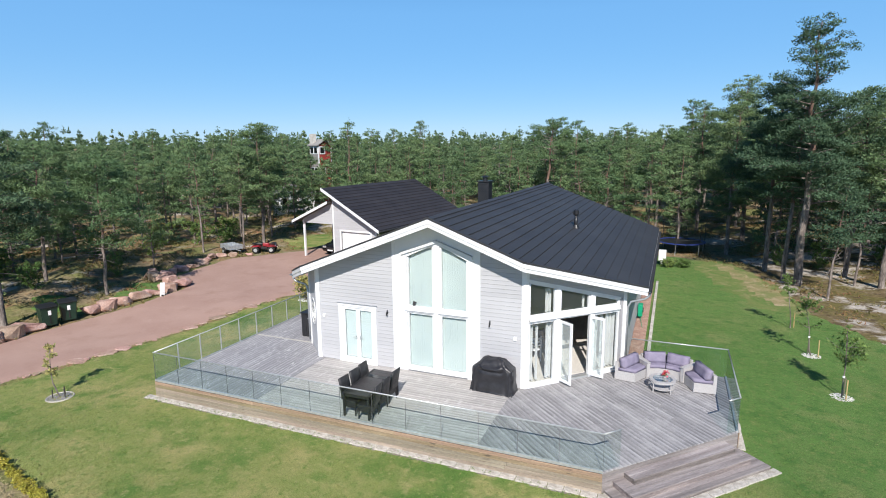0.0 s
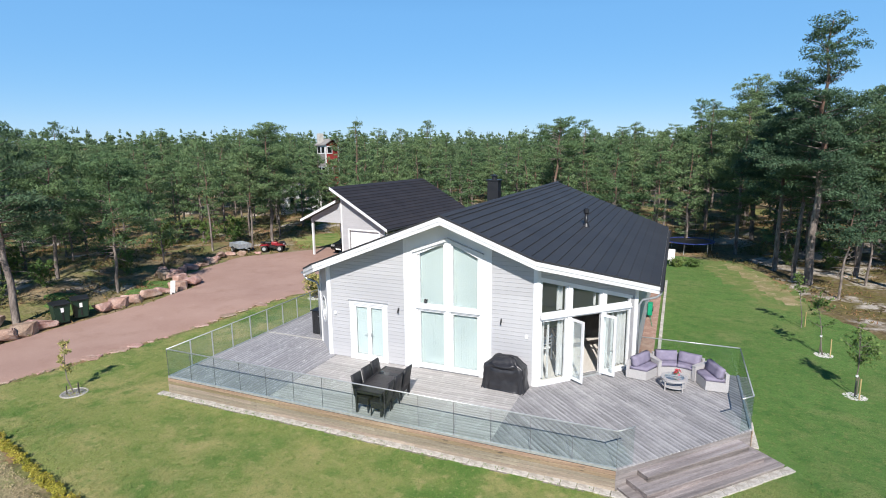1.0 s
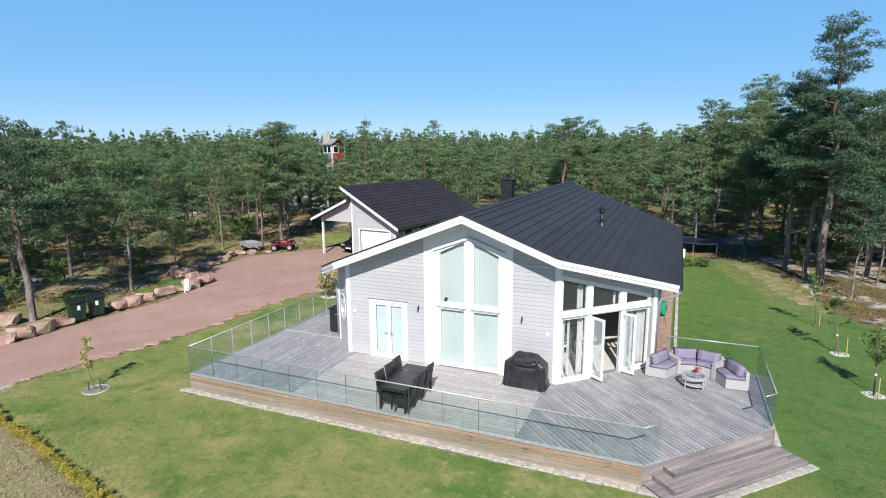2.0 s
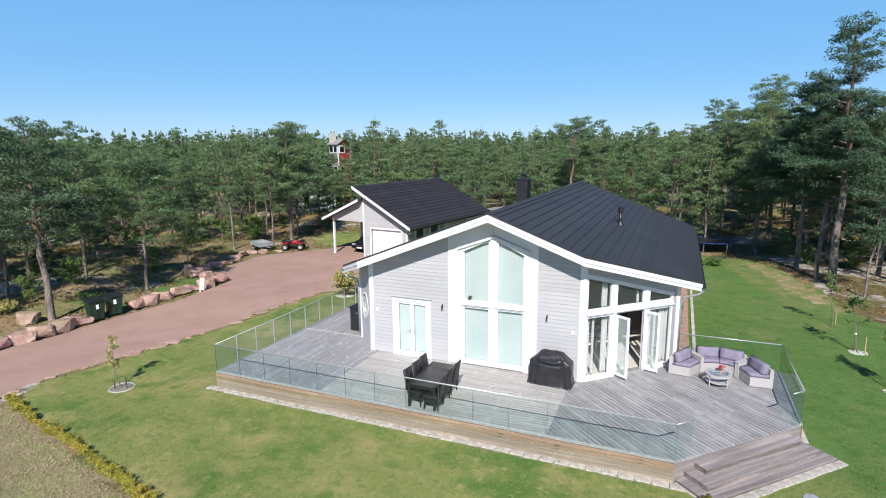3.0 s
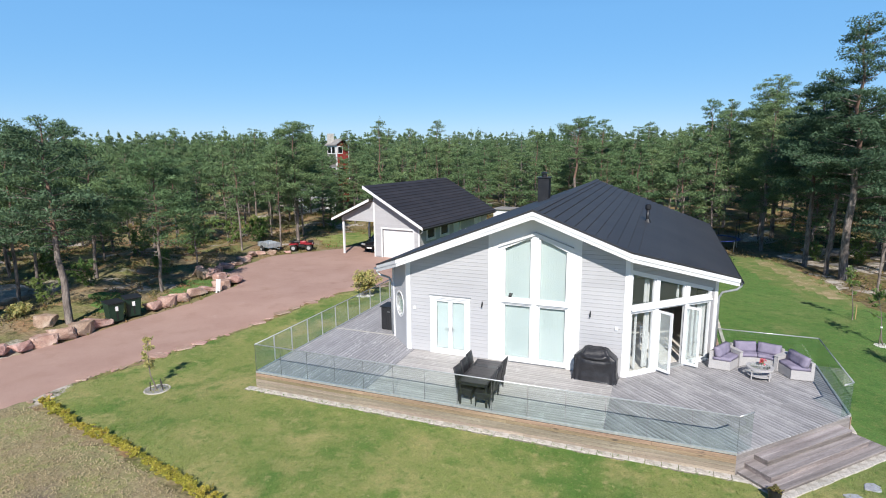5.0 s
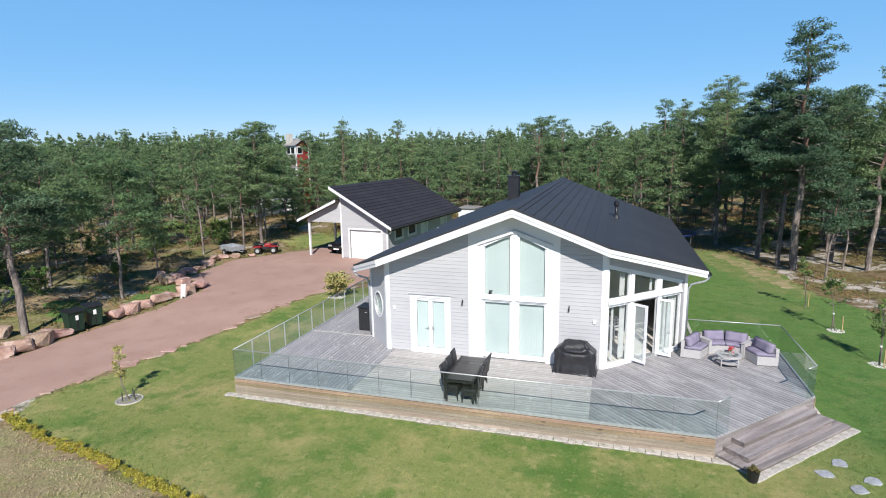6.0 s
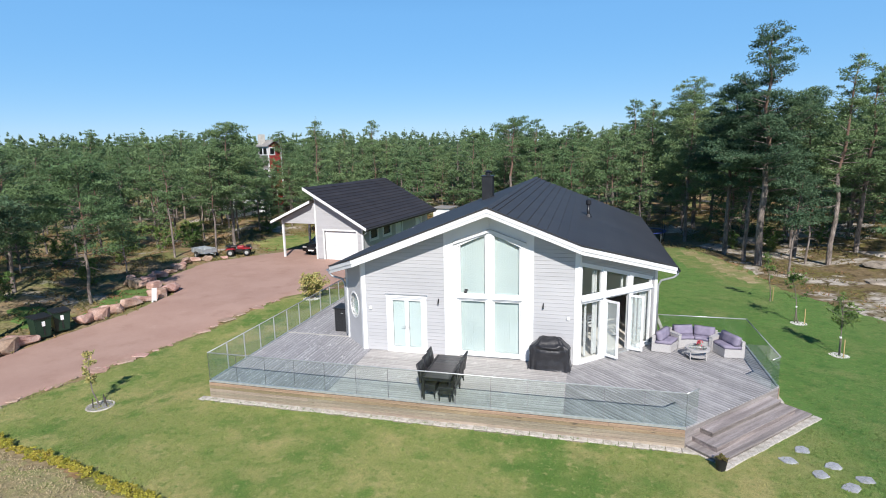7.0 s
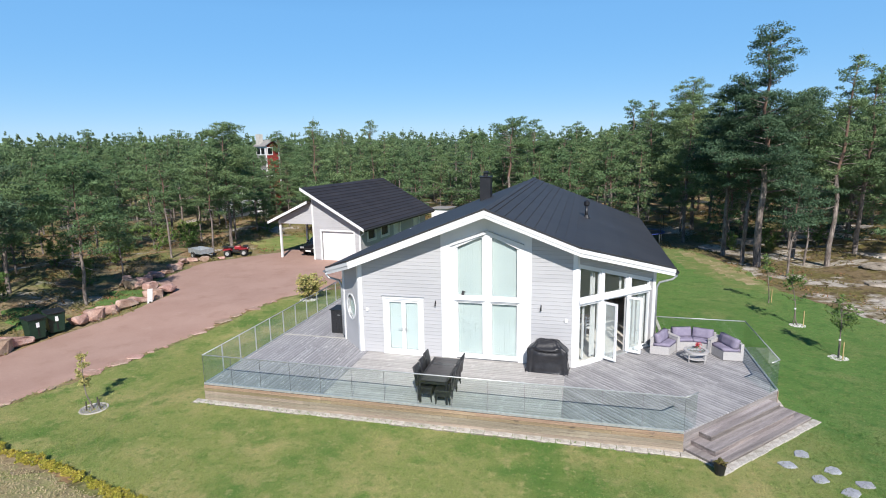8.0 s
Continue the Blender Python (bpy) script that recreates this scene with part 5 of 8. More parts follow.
    # gutters and downpipes
    for s, x, y0 in ((1, -0.45, 19.55), (-1, -13.8, 17.7)):
        z = roof_z(x) - 0.12
        bm = bmesh.new()
        prof = [(0.065 + 0.065 * math.cos(t), 0.065 * math.sin(t)) for t in np.linspace(math.pi, 2 * math.pi, 9)]
        prof = [(a * s, b) for a, b in prof] + [(a * 0.88 * s + 0.008 * s, b * 0.85 + 0.002) for a, b in prof[::-1]]
        va = [bm.verts.new((x + a, y0, z + b)) for a, b in prof]
        vb = [bm.verts.new((x + a, 34.5, z + b)) for a, b in prof]
        for i in range(len(prof)):
            j = (i + 1) % len(prof)
            bm.faces.new((va[i], va[j], vb[j], vb[i]))
        bm.faces.new(va), bm.faces.new(vb[::-1])
        part("gutter", bm, M_ROOF if s > 0 else M_ZINC, house, "dark metal gutter" if s > 0 else "grey metal gutter")
        wx, wy = (P2[0] + 0.05, P2[1] + 0.02) if s > 0 else (P5[0] - 0.08, P5[1] - 0.02)
        part("downpipe", tubed([(x + 0.06 * s, y0 + 0.12, z - 0.05), (x + 0.05 * s, y0 + 0.12, z - 0.16), (x - 0.08 * s, y0 + 0.10, z - 0.28), (wx + 0.12 * s, wy + 0.02, z - 0.42), (wx + 0.02 * s, wy, z - 0.62), (wx + 0.02 * s, wy, 0.75)], 0.042, 10), M_ZINC, house, "grey metal downpipe", True)


def barge_lip(p, q):
    d = Vector((q[0] - p[0], q[1] - p[1], 0)).normalized()
    n = Vector((d.y, -d.x, 0))
    bm = bmesh.new()
    vs = []
    for x, y in (p, q):
        for o in (-0.10, 0.045):
            for z in (0.048, -0.004):
                vs.append(bm.verts.new((x + n.x * o, y + n.y * o, roof_z(x) + z)))
    for f in ((0, 1, 5, 4), (2, 6, 7, 3), (0, 4, 6, 2), (1, 3, 7, 5), (0, 2, 3, 1), (4, 5, 7, 6)):
        bm.faces.new([vs[i] for i in f])
    part("verge_flashing", bm, M_ROOF, house, "dark metal verge flashing")


roof()


def chimney():
    x0, x1, y0, y1 = -9.42, -8.83, 27.9, 28.5
    c = part("chimney", boxed(x0, x1, y0, y1, roof_z(x0) - 0.15, 6.62, 0.01), M_BLACKMETAL, house, "black metal-clad chimney")
    for z in (5.75, 6.15, 6.5):
        part("chimney_band", boxed(x0 - 0.008, x1 + 0.008, y0 - 0.008, y1 + 0.008, z, z + 0.02), M_BLACKMETAL, c)
    part("chimney_cap", boxed(x0 - 0.05, x1 + 0.05, y0 - 0.05, y1 + 0.05, 6.62, 6.68, 0.01), M_BLACKMETAL, c)
    part("chimney_cowl", tubed([((x0 + x1) / 2, (y0 + y1) / 2, 6.68), ((x0 + x1) / 2, (y0 + y1) / 2, 6.86)], 0.13, 14), M_BLACKMETAL, c)
    part("cowl_hood", tubed([((x0 + x1) / 2, (y0 + y1) / 2, 6.88), ((x0 + x1) / 2, (y0 + y1) / 2, 6.95)], [0.22, 0.06], 14), M_BLACKMETAL, c)
    # roof vent pipe
    x, y = -3.72, 24.5
    v = part("vent_pipe", tubed([(x, y, roof_z(x) - 0.1), (x, y, roof_z(x) + 0.55)], 0.075, 14), M_BLACKMETAL, house, "black roof vent pipe", True)
    part("vent_collar", tubed([(x, y, roof_z(x) - 0.02), (x, y, roof_z(x) + 0.14)], [0.17, 0.10], 14), M_BLACKMETAL, v)
    part("vent_cap", tubed([(x, y, roof_z(x) + 0.55), (x, y, roof_z(x) + 0.60), (x, y, roof_z(x) + 0.76), (x, y, roof_z(x) + 0.82)], [0.09, 0.125, 0.125, 0.06], 14), M_BLACKMETAL, v)


chimney()

# interior shell
M_FLOORWOOD = material("light wooden floor", [(0.60, 0.57, 0.52), (0.70, 0.67, 0.62)], 1.5, 0.4, fine=12, fine_mix=0.15, stretch=(6, 0.5, 1))
M_INWALL = material("off-white inner wall", [(0.60, 0.58, 0.55), (0.66, 0.64, 0.61)], 1.0, 0.8)
part("inner_floor", prismed([(-12.9, 18.1), (-11.8, 17.0), (-4.1, 17.0), (-1.4, 19.7), (-1.4, 26.0), (-12.9, 26.0)], 0.12, Matrix.Translation((0, 0, 0.56))), M_FLOORWOOD, house, "light wooden floor")
part("inner_wall", boxed(-12.9, -1.4, 26.0, 26.12, 0.5, 4.0), M_INWALL, house)
part("inner_ceiling", boxed(-12.9, -1.4, 19.6, 26.1, 3.42, 3.5), M_INWALL, house)



def inner_chair(m):
    c = thing("inner_chair", m, "white slatted dining chair inside the house", "chair", "chairs at the inner table")
    part("seat", boxed(-0.22, 0.22, -0.22, 0.22, 0.43, 0.47, 0.01), M_WHITE, c)
    for x in (-0.2, 0.2):
        part("leg", boxed(x - 0.02, x + 0.02, -0.22, -0.18, 0, 0.43), M_WHITE, c)
        part("leg", boxed(x - 0.02, x + 0.02, 0.18, 0.22, 0, 0.95), M_WHITE, c)
    for z in (0.60, 0.72, 0.84):
        part("back_slat", boxed(-0.18, 0.18, 0.19, 0.21, z, z + 0.06), M_WHITE, c)
    return c


inner_table = thing("inner_table", pose(-4.4, 19.9, 0.685, 0, 0, 45), "dark wooden dining table inside the house", "table")
part("table_top", boxed(-0.95, 0.95, -0.45, 0.45, 0.71, 0.75, 0.01), M_DARKGAP, inner_table)
for x in (-0.85, 0.85):
    for y in (-0.36, 0.36):
        part("leg", boxed(x - 0.035, x + 0.035, y - 0.035, y + 0.035, 0, 0.708), M_DARKGAP, inner_table)
first_chair = inner_chair(pose(-4.4, 19.9, 0.685, 0, 0, 45) @ pose(-0.45, -0.62, 0, 0, 0, 180))
for x, y, turn in ((0.45, -0.62, 180), (-0.45, 0.62, 0), (0.45, 0.62, 0)):
    copy_thing(first_chair, pose(-4.4, 19.9, 0.685, 0, 0, 45) @ pose(x, y, 0, 0, 0, turn))


# ---- deck ----
deck = thing("deck", pose(0, 0, 0), "weathered grey wooden deck round the front of the house", "deck")
DF_L, DF_R, D_R, D_B = (-16.0, 12.81), (-1.05, 12.81), (2.2, 16.2), (2.2, 20.15)


def planks(parent, poly, angle, width, gap, z0, thick, mat, seed, longest=4.2, name="board"):
    """Boards at an angle, cut to a convex outline, with staggered butt joints. Each board keeps its own axes along the grain."""
    rnd = random.Random(seed)
    c, s = math.cos(radians(angle)), math.sin(radians(angle))
    loc = [(x * c + y * s, -x * s + y * c) for x, y in poly]
    if area(loc) < 0:
        loc = loc[::-1]
    v = min(p[1] for p in loc)
    top = max(p[1] for p in loc)
    while v < top:
        strip = clip(clip(loc, 0, 1, v + width - gap), 0, -1, -v)
        if len(strip) >= 3 and abs(area(strip)) > 0.004:
            u0, u1 = min(p[0] for p in strip), max(p[0] for p in strip)
            cuts = [u0 - 1]
            u = u0 + rnd.uniform(1.2, longest)
            while u < u1 - 0.7:
                cuts.append(u)
                u += rnd.uniform(2.8, longest)
            cuts.append(u1 + 1)
            for a, b in zip(cuts, cuts[1:]):
                piece = clip(clip(strip, 1, 0, b - 0.003), -1, 0, -a)
                if len(piece) >= 3 and abs(area(piece)) > 0.003:
                    mu, mv = sum(p[0] for p in piece) / len(piece), v
                    ob = part(name, prismed([(p[0] - mu, p[1] - mv) for p in piece], thick), mat, parent)
                    ob.matrix_world = Matrix.Rotation(radians(angle), 4, "Z") @ Matrix.Translation((mu, mv, z0 - thick + rnd.uniform(-0.002, 0.002)))
        v += width


# bearing structure under the boards
bm = bmesh.new()
prism(bm, [(-15.95, 12.86), (-1.08, 12.86), (2.14, 16.22), (2.14, 20.1), (-1.2, 20.1), (-4.0, 17.0), (-12.0, 17.0), (-13.0, 18.0), (-13.1, 24.0), (-15.95, 24.0)], 0.50, Matrix.Translation((0, 0, 0.05)))
part("underframe", bm, M_DARKGAP, deck, "dark timber frame under the boards")


def edge_planks(p, q, rows=4):
    """Horizontal planks down the deck's side from p to q."""
    m = wall_frame(p, q)
    length = math.hypot(q[0] - p[0], q[1] - p[1])
    rnd = random.Random(int(length * 100))
    for r in range(rows + 1):
        u = 0.0
        while u < length - 0.01:
            e = length if length - u < 5.5 else u + rnd.uniform(3.6, 5.2)
            ob = part("plank", boxed(0, e - u - 0.004, 0, 0.0985, 0, 0.028, 0.005), M_DECKSIDE if r < 2 else M_SIDEPALE, deck)
            ob.matrix_world = m @ Matrix.Translation((u, 0.473 - 0.107 * r, 0.002 + rnd.uniform(0, 0.004)))
            u = e
    base = part("edge_profile", boxed(0, length, DECK_Z - 0.03, DECK_Z + 0.035, -0.055, 0.012), M_STEEL, deck, "steel base profile of the railing")
    base.matrix_world = m


STEP_E = Vector((D_R[0] - DF_R[0], D_R[1] - DF_R[1], 0)).normalized()
STEP_LEN = math.hypot(D_R[0] - DF_R[0], D_R[1] - DF_R[1])
edge_planks(DF_L, DF_R)
edge_planks(D_R, D_B)
edge_planks((-16.0, 24.0), DF_L)


# ---- glass railing ----
def railing(p, q, spacing, label, posts=True, height=1.0, ends=(True, True), slim=0.011, post_mat=None, glass=None):
    m = wall_frame(p, q)
    length = math.hypot(q[0] - p[0], q[1] - p[1])
    t = thing("glass_railing", m @ Matrix.Rotation(-math.pi / 2, 4, "X") @ Matrix.Identity(4), label, "railing", "railings of the deck")
    t.matrix_world = m
    n = max(1, round(length / spacing))
    w = length / n
    z0, z1 = DECK_Z + 0.03, DECK_Z + height - 0.02
    for i in range(n):
        part("pane", boxed(i * w + 0.012, (i + 1) * w - 0.012, z0, z1, -0.026, -0.016), glass or M_RAILGLASS, t)
    for i in range(n + 1):
        if posts and (0 < i < n or ends[0 if i == 0 else 1]):
            part("post", boxed(i * w - slim, i * w + slim, DECK_Z + 0.036 if slim < 0.01 else DECK_Z - 0.1, z1, -0.046 if slim > 0.01 else -0.030, -0.008 if slim > 0.01 else -0.012), post_mat or M_STEEL, t, "slim steel post")
    part("handrail", tubed([(0, DECK_Z + height, -0.021), (length, DECK_Z + height, -0.021)], 0.019, 10), M_STEEL, t, "round steel handrail", True)
    return t


railing(DF_L, DF_R, 1.07, "glass railing with steel handrail along the deck front", slim=0.0028, post_mat=M_DARKSTEEL)
railing((-16.0, 24.0), DF_L, 1.015, "glass railing with slim steel posts and handrail", ends=(True, False), slim=0.016, glass=M_GLASS)
a = Vector((*DF_R, 0))
railing(DF_R, (a + STEP_E * 0.55)[:2], 0.55, "short glass railing beside the deck steps", posts=False)
b = Vector((*D_R, 0))
railing((b - STEP_E * 0.45)[:2], D_R, 0.45, "short glass railing beside the deck steps", posts=False)
railing(D_R, D_B, 1.3, "glass railing with steel handrail behind the sofas", posts=False)
railing(D_B, (-1.0, 20.15), 1.1, "glass railing with steel handrail behind the sofas", posts=False)


def steps():
    m = wall_frame(DF_R, D_R)
    st = thing("deck_steps", m, "three wide weathered wooden steps down to the lawn", "steps")
    ends, outs = ((0.68, 4.16), (0.33, 4.30), (0.06, 4.66)), (0.37, 0.73, 1.03)
    for k in range(3):
        top = DECK_Z - 0.154 * (k + 1)
        u0, u1 = ends[k]
        back, front = (outs[k - 1] - 0.05 if k else 0.0), outs[k]
        for r in range(2):
            z0 = back + (front - back) * r / 2
            part("tread_board", boxed(u0 - 0.015, u1 + 0.015, top - 0.03, top, z0 + 0.004, z0 + (front - back) / 2 - 0.002, 0.004), M_STEP, st)
        # risers and step sides are darker than the treads
        part("riser_board", boxed(u0, u1, top - 0.154, top - 0.036, front - 0.036, front - 0.010, 0.003), M_RISER, st, "riser board darker than the treads")
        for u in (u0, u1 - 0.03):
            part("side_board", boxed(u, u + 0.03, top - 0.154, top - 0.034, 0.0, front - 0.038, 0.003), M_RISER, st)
            if k:
                e = ends[k - 1]
                a, b = (u0, e[0]) if u == u0 else (e[1], u1)
                part("tread_board", boxed(a - 0.015, b + 0.015, top - 0.03, top, 0.004, back - 0.002, 0.004), M_STEP, st)
    for r in range(4):
        part("plank", boxed(0, STEP_LEN, 0.445 - 0.134 * r, 0.573 - 0.134 * r, -0.03, -0.002, 0.004), M_STEP, st)
    return st


steps()

# ---- garage ----
GAR = Matrix.Translation((-23.6, 35.4, 0.02)) @ Matrix.Rotation(radians(-7), 4, "Z")
garage = thing("garage", GAR, "light grey wooden garage with carport and dark tiled roof", "garage")
GW, GD = 4.05, 12.0


def g_main(x):
    return 5.53 - 0.554 * (x + 0.5)


def g_port(x):
    return 4.55 + 0.444 * x


def g_part(name, bm, mat, label="", parent=None):
    return part(name, bm, mat, parent or garage, label)


def garage_build():
    FF = Matrix(((1, 0, 0, 0), (0, 0, -1, 0), (0, 1, 0, 0), (0, 0, 0, 1)))
    d0, d1, dh = 0.75, 3.50, 2.25
    bm = bmesh.new()
    for poly in ([(0, 0), (d0, 0), (d0, g_main(d0) - 0.2), (0, g_main(0) - 0.2)], [(d1, 0), (GW, 0), (GW, g_main(GW) - 0.2), (d1, g_main(d1) - 0.2)],
                 [(d0, dh), (d1, dh), (d1, g_main(d1) - 0.2), (d0, g_main(d0) - 0.2)]):
        prism(bm, poly, 0.18, FF @ Matrix.Translation((0, 0, -0.18)))
    w = g_part("wall", bm, M_CLADBACK, "light grey horizontal boards")
    cut = (0.554, 1, 5.53 - 0.554 * 0.5 - 0.2)
    z = 0.12
    while z < 5.2:
        for a, b in (((0.1, d0 - 0.1), (d1 + 0.1, GW - 0.1)) if z < dh + 0.02 else ((0.1, GW - 0.1),)):
            poly = clip(rect(a, b, z, z + 0.1305), *cut)
            if len(poly) > 2 and abs(area(poly)) > 0.005:
                part("board", prismed(poly, 0.022, FF), M_CLAD, w)
        z += 0.137
    # garage door
    gd = g_part("garage_door", boxed(d0, d1, 0.155, 0.175, 0.0, dh), M_WHITE, "white sectional garage door")
    for i in range(4):
        part("door_panel", boxed(d0 + 0.01, d1 - 0.01, 0.13, 0.154, i * dh / 4 + 0.006, (i + 1) * dh / 4 - 0.006, 0.004), M_WHITE, gd)
    for a, b, c, e in ((d0 - 0.11, d0, 0, dh), (d1, d1 + 0.11, 0, dh), (d0 - 0.13, d1 + 0.13, dh + 0.002, dh + 0.12)):
        g_part("casing", boxed(a, b, -0.035, 0.0, c, e), M_WHITE)
    for a, b in ((-0.02, 0.1), (GW - 0.1, GW + 0.02)):
        g_part("corner_board", prismed([(a, 0), (b, 0), (b, g_main(b) - 0.2), (a, g_main(a) - 0.2)], 0.036, FF), M_WHITE, "white corner board")
    # side and back walls, long right side with window openings
    wz = g_main(GW) - 0.25
    g_part("wall", boxed(0, 0.18, 0.18, GD, 0, g_main(0.2) - 0.2), M_CLAD)
    g_part("wall", boxed(0.18, GW - 0.18, GD - 0.18, GD, 0, 2.4), M_CLAD)
    holes = [(1.1, 2.3, 1.50, 2.34), (3.2, 4.5, 1.50, 2.34), (5.5, 6.6, 0.05, 2.36), (9.4, 10.5, 0.05, 2.36)]
    bm = bmesh.new()
    y = 0.0
    for a, b, c, e in holes + [(GD, GD, 0, 0)]:
        box(bm, GW - 0.18, GW, y if y else 0.18, a, 0, wz)
        if b > a:
            box(bm, GW - 0.18, GW, a, b, 0, c)
            box(bm, GW - 0.18, GW, a, b, e, wz)
        y = b
    g_part("wall", bm, M_CLAD, "light grey boarded side wall")
    for i, (a, b, c, e) in enumerate(holes):
        n = g_part("window" if i < 2 else "side_door", boxed(GW - 0.10, GW - 0.09, a, b, c, e), M_INWALL, "white-framed small window" if i < 2 else "white side door")
        bm = bmesh.new()
        for q in ((a - 0.12, a + 0.07, c - 0.12, e + 0.08), (b - 0.07, b + 0.12, c - 0.12, e + 0.08), (a + 0.07, b - 0.07, c - 0.12, c + 0.07), (a + 0.07, b - 0.07, e - 0.07, e + 0.08)):
            box(bm, GW - 0.06, GW + 0.03, q[0], q[1], q[2], q[3])
        part("window_frame" if i < 2 else "door_frame", bm, M_WHITE, n)
        if i < 2:
            part("pane", boxed(GW - 0.05, GW - 0.045, a, b, c, e), M_DIMGLASS, n)
            n.data.materials[0] = M_BLACK
        else:
            n.data.materials[0] = M_WHITE
    # main roof in stepped tile courses, and the carport roof

    def slab(x0, x1, fz, y0, y1, lo, hi, mat, name, label=""):
        bm = bmesh.new()
        vs = [bm.verts.new((x, y, fz(x) + z)) for x in (x0, x1) for y in (y0, y1) for z in (lo, hi)]
        for f in ((0, 1, 3, 2), (4, 6, 7, 5), (0, 4, 5, 1), (2, 3, 7, 6), (1, 5, 7, 3), (0, 2, 6, 4)):
            bm.faces.new([vs[i] for i in f])
        return g_part(name, bm, mat, label)

    x0, x1 = -0.5, 4.72
    r = slab(x0, x1, g_main, -0.65, GD + 0.5, -0.06, -0.02, M_ROOFTILE, "roof", "dark roof of stepped tile courses")
    n = 15
    for i in range(n):
        a, b = x0 + (x1 - x0) * i / n, x0 + (x1 - x0) * (i + 1) / n
        bm = bmesh.new()
        vs = [bm.verts.new(p) for y in (-0.66, GD + 0.51) for p in ((a, y, g_main(a) - 0.018), (b + 0.02, y, g_main(b + 0.02) + 0.026), (b + 0.02, y, g_main(b + 0.02) - 0.014), (a, y, g_main(a) - 0.019))]
        bm.faces.new(vs[:4]), bm.faces.new(vs[4:][::-1])
        for k in range(4):
            bm.faces.new((vs[k], vs[4 + k], vs[4 + (k + 1) % 4], vs[(k + 1) % 4]))
        part("tile_course", bm, M_ROOFTILE, r)
    # both soffits coloured dark: painted shade that also cuts bounce onto the walls
    slab(x0 + 0.05, x1 - 0.05, g_main, -0.60, GD + 0.45, -0.20, -0.064, M_DARKGAP, "soffit", "boarded eaves with shade painted in")
    slab(x1 - 0.047, x1 + 0.01, g_main, -0.65, GD + 0.5, -0.25, -0.022, M_ROOF, "eaves_board", "dark metal eaves board")
    g_part("gutter", tubed([(x1 + 0.075, -0.66, g_main(x1) - 0.10), (x1 + 0.075, GD + 0.5, g_main(x1) - 0.10)], 0.062, 8), M_ROOF, "dark rainwater gutter")
    slab(x0, x1, g_main, -0.69, -0.655, -0.22, 0.0, M_WHITE, "barge_board", "white barge board")
    slab(-3.65, 0.0, g_port, -0.6, 7.0, -0.05, 0.0, M_ROOFTILE, "roof", "dark carport roof")
    slab(-3.60, 0.0, g_port, -0.55, 6.95, -0.18, -0.054, M_DARKGAP, "soffit", "boarded eaves with shade painted in")
    slab(-3.65, 0.0, g_port, -0.64, -0.605, -0.20, -0.005, M_WHITE, "barge_board", "white barge board")
    w2 = g_part("gable", prismed([(-3.0, 2.72), (-0.02, 2.72), (-0.02, g_port(-0.02) - 0.18), (-3.0, g_port(-3.0) - 0.18)], 0.1, FF @ Matrix.Translation((0, 0, -0.1))), M_CLADBACK)
    z = 2.73
    while z < 4.5:
        poly = clip(rect(-3.0, -0.03, z, z + 0.1305), -0.444, 1, 4.55 - 0.18)
        if len(poly) > 2 and abs(area(poly)) > 0.005:
            part("board", prismed(poly, 0.022, FF), M_CLAD, w2)
        z += 0.137
    for y in (0.0, 3.4, 6.8):
        g_part("post", boxed(-3.08, -2.94, y, y + 0.14, 0.0, 2.95), M_WHITE, "white carport post")
    g_part("beam", boxed(-3.1, -2.92, -0.03, 6.95, 2.72, 2.92), M_WHITE)
    g_part("back_wall", boxed(-3.0, 0, 6.9, 7.0, 0.0, 1.2), M_CLAD)
    # rainwater pipe on the corner
    g_part("downpipe", tubed([(x1 + 0.02, -0.55, g_main(x1) - 0.1), (x1 - 0.1, -0.5, g_main(x1) - 0.35), (GW + 0.05, 0.0, g_main(x1) - 0.6), (GW + 0.05, 0.0, 0.1)], 0.04, 8), M_ZINC)


garage_build()

# deck boards last: many pieces
planks(deck, [(-11.7, 12.81), (-4.3, 12.81), (-4.3, 16.755), (-11.7, 16.755)], 0, 0.146, 0.0045, DECK_Z, 0.03, M_DECKGLARE, 1)
planks(deck, [(-4.3, 12.81), (-1.05, 12.81), (2.2, 16.2), (2.2, 20.15), (-1.1, 20.15), (-4.3, 16.95)], -45, 0.146, 0.0045, DECK_Z, 0.03, M_DECKRIGHT, 2)
planks(deck, [(-16.0, 12.81), (-11.705, 12.81), (-11.705, 16.755), (-12.0, 16.755), (-13.12, 17.87), (-16.0, 17.87)], 90, 0.146, 0.0045, DECK_Z, 0.03, M_DECK, 3)
planks(deck, [(-16.0, 17.98), (-13.15, 17.98), (-13.15, 24.0), (-16.0, 24.0)], 90, 0.146, 0.0045, DECK_Z, 0.03, M_DECK, 4)
ob = part("board", boxed(-16.0, -13.1, 17.875, 17.975, DECK_Z - 0.03, DECK_Z + 0.003), M_CONCRETE, deck, "pale joint board")


# ---- deck furniture ----
M_RATTAN = material("pale grey woven rattan", [(0.36, 0.35, 0.35), (0.43, 0.415, 0.415)], 30, 0.7, 0.004, fine=120, fine_mix=0.08)
M_CUSHION = material("muted purple cushion cloth", [(0.185, 0.165, 0.235), (0.235, 0.210, 0.285)], 5, 0.85, 0.002, fine=160, fine_mix=0.1)
M_BLACKRATTAN = material("black woven rattan", [(0.012, 0.012, 0.014), (0.022, 0.022, 0.025)], 30, 0.5, 0.004, fine=110, fine_mix=0.3)
M_TABLETOP = material("black slatted table top", [(0.020, 0.018, 0.019), (0.034, 0.030, 0.031)], 4, 0.28, fine=40, fine_mix=0.2, stretch=(6, 1, 1))
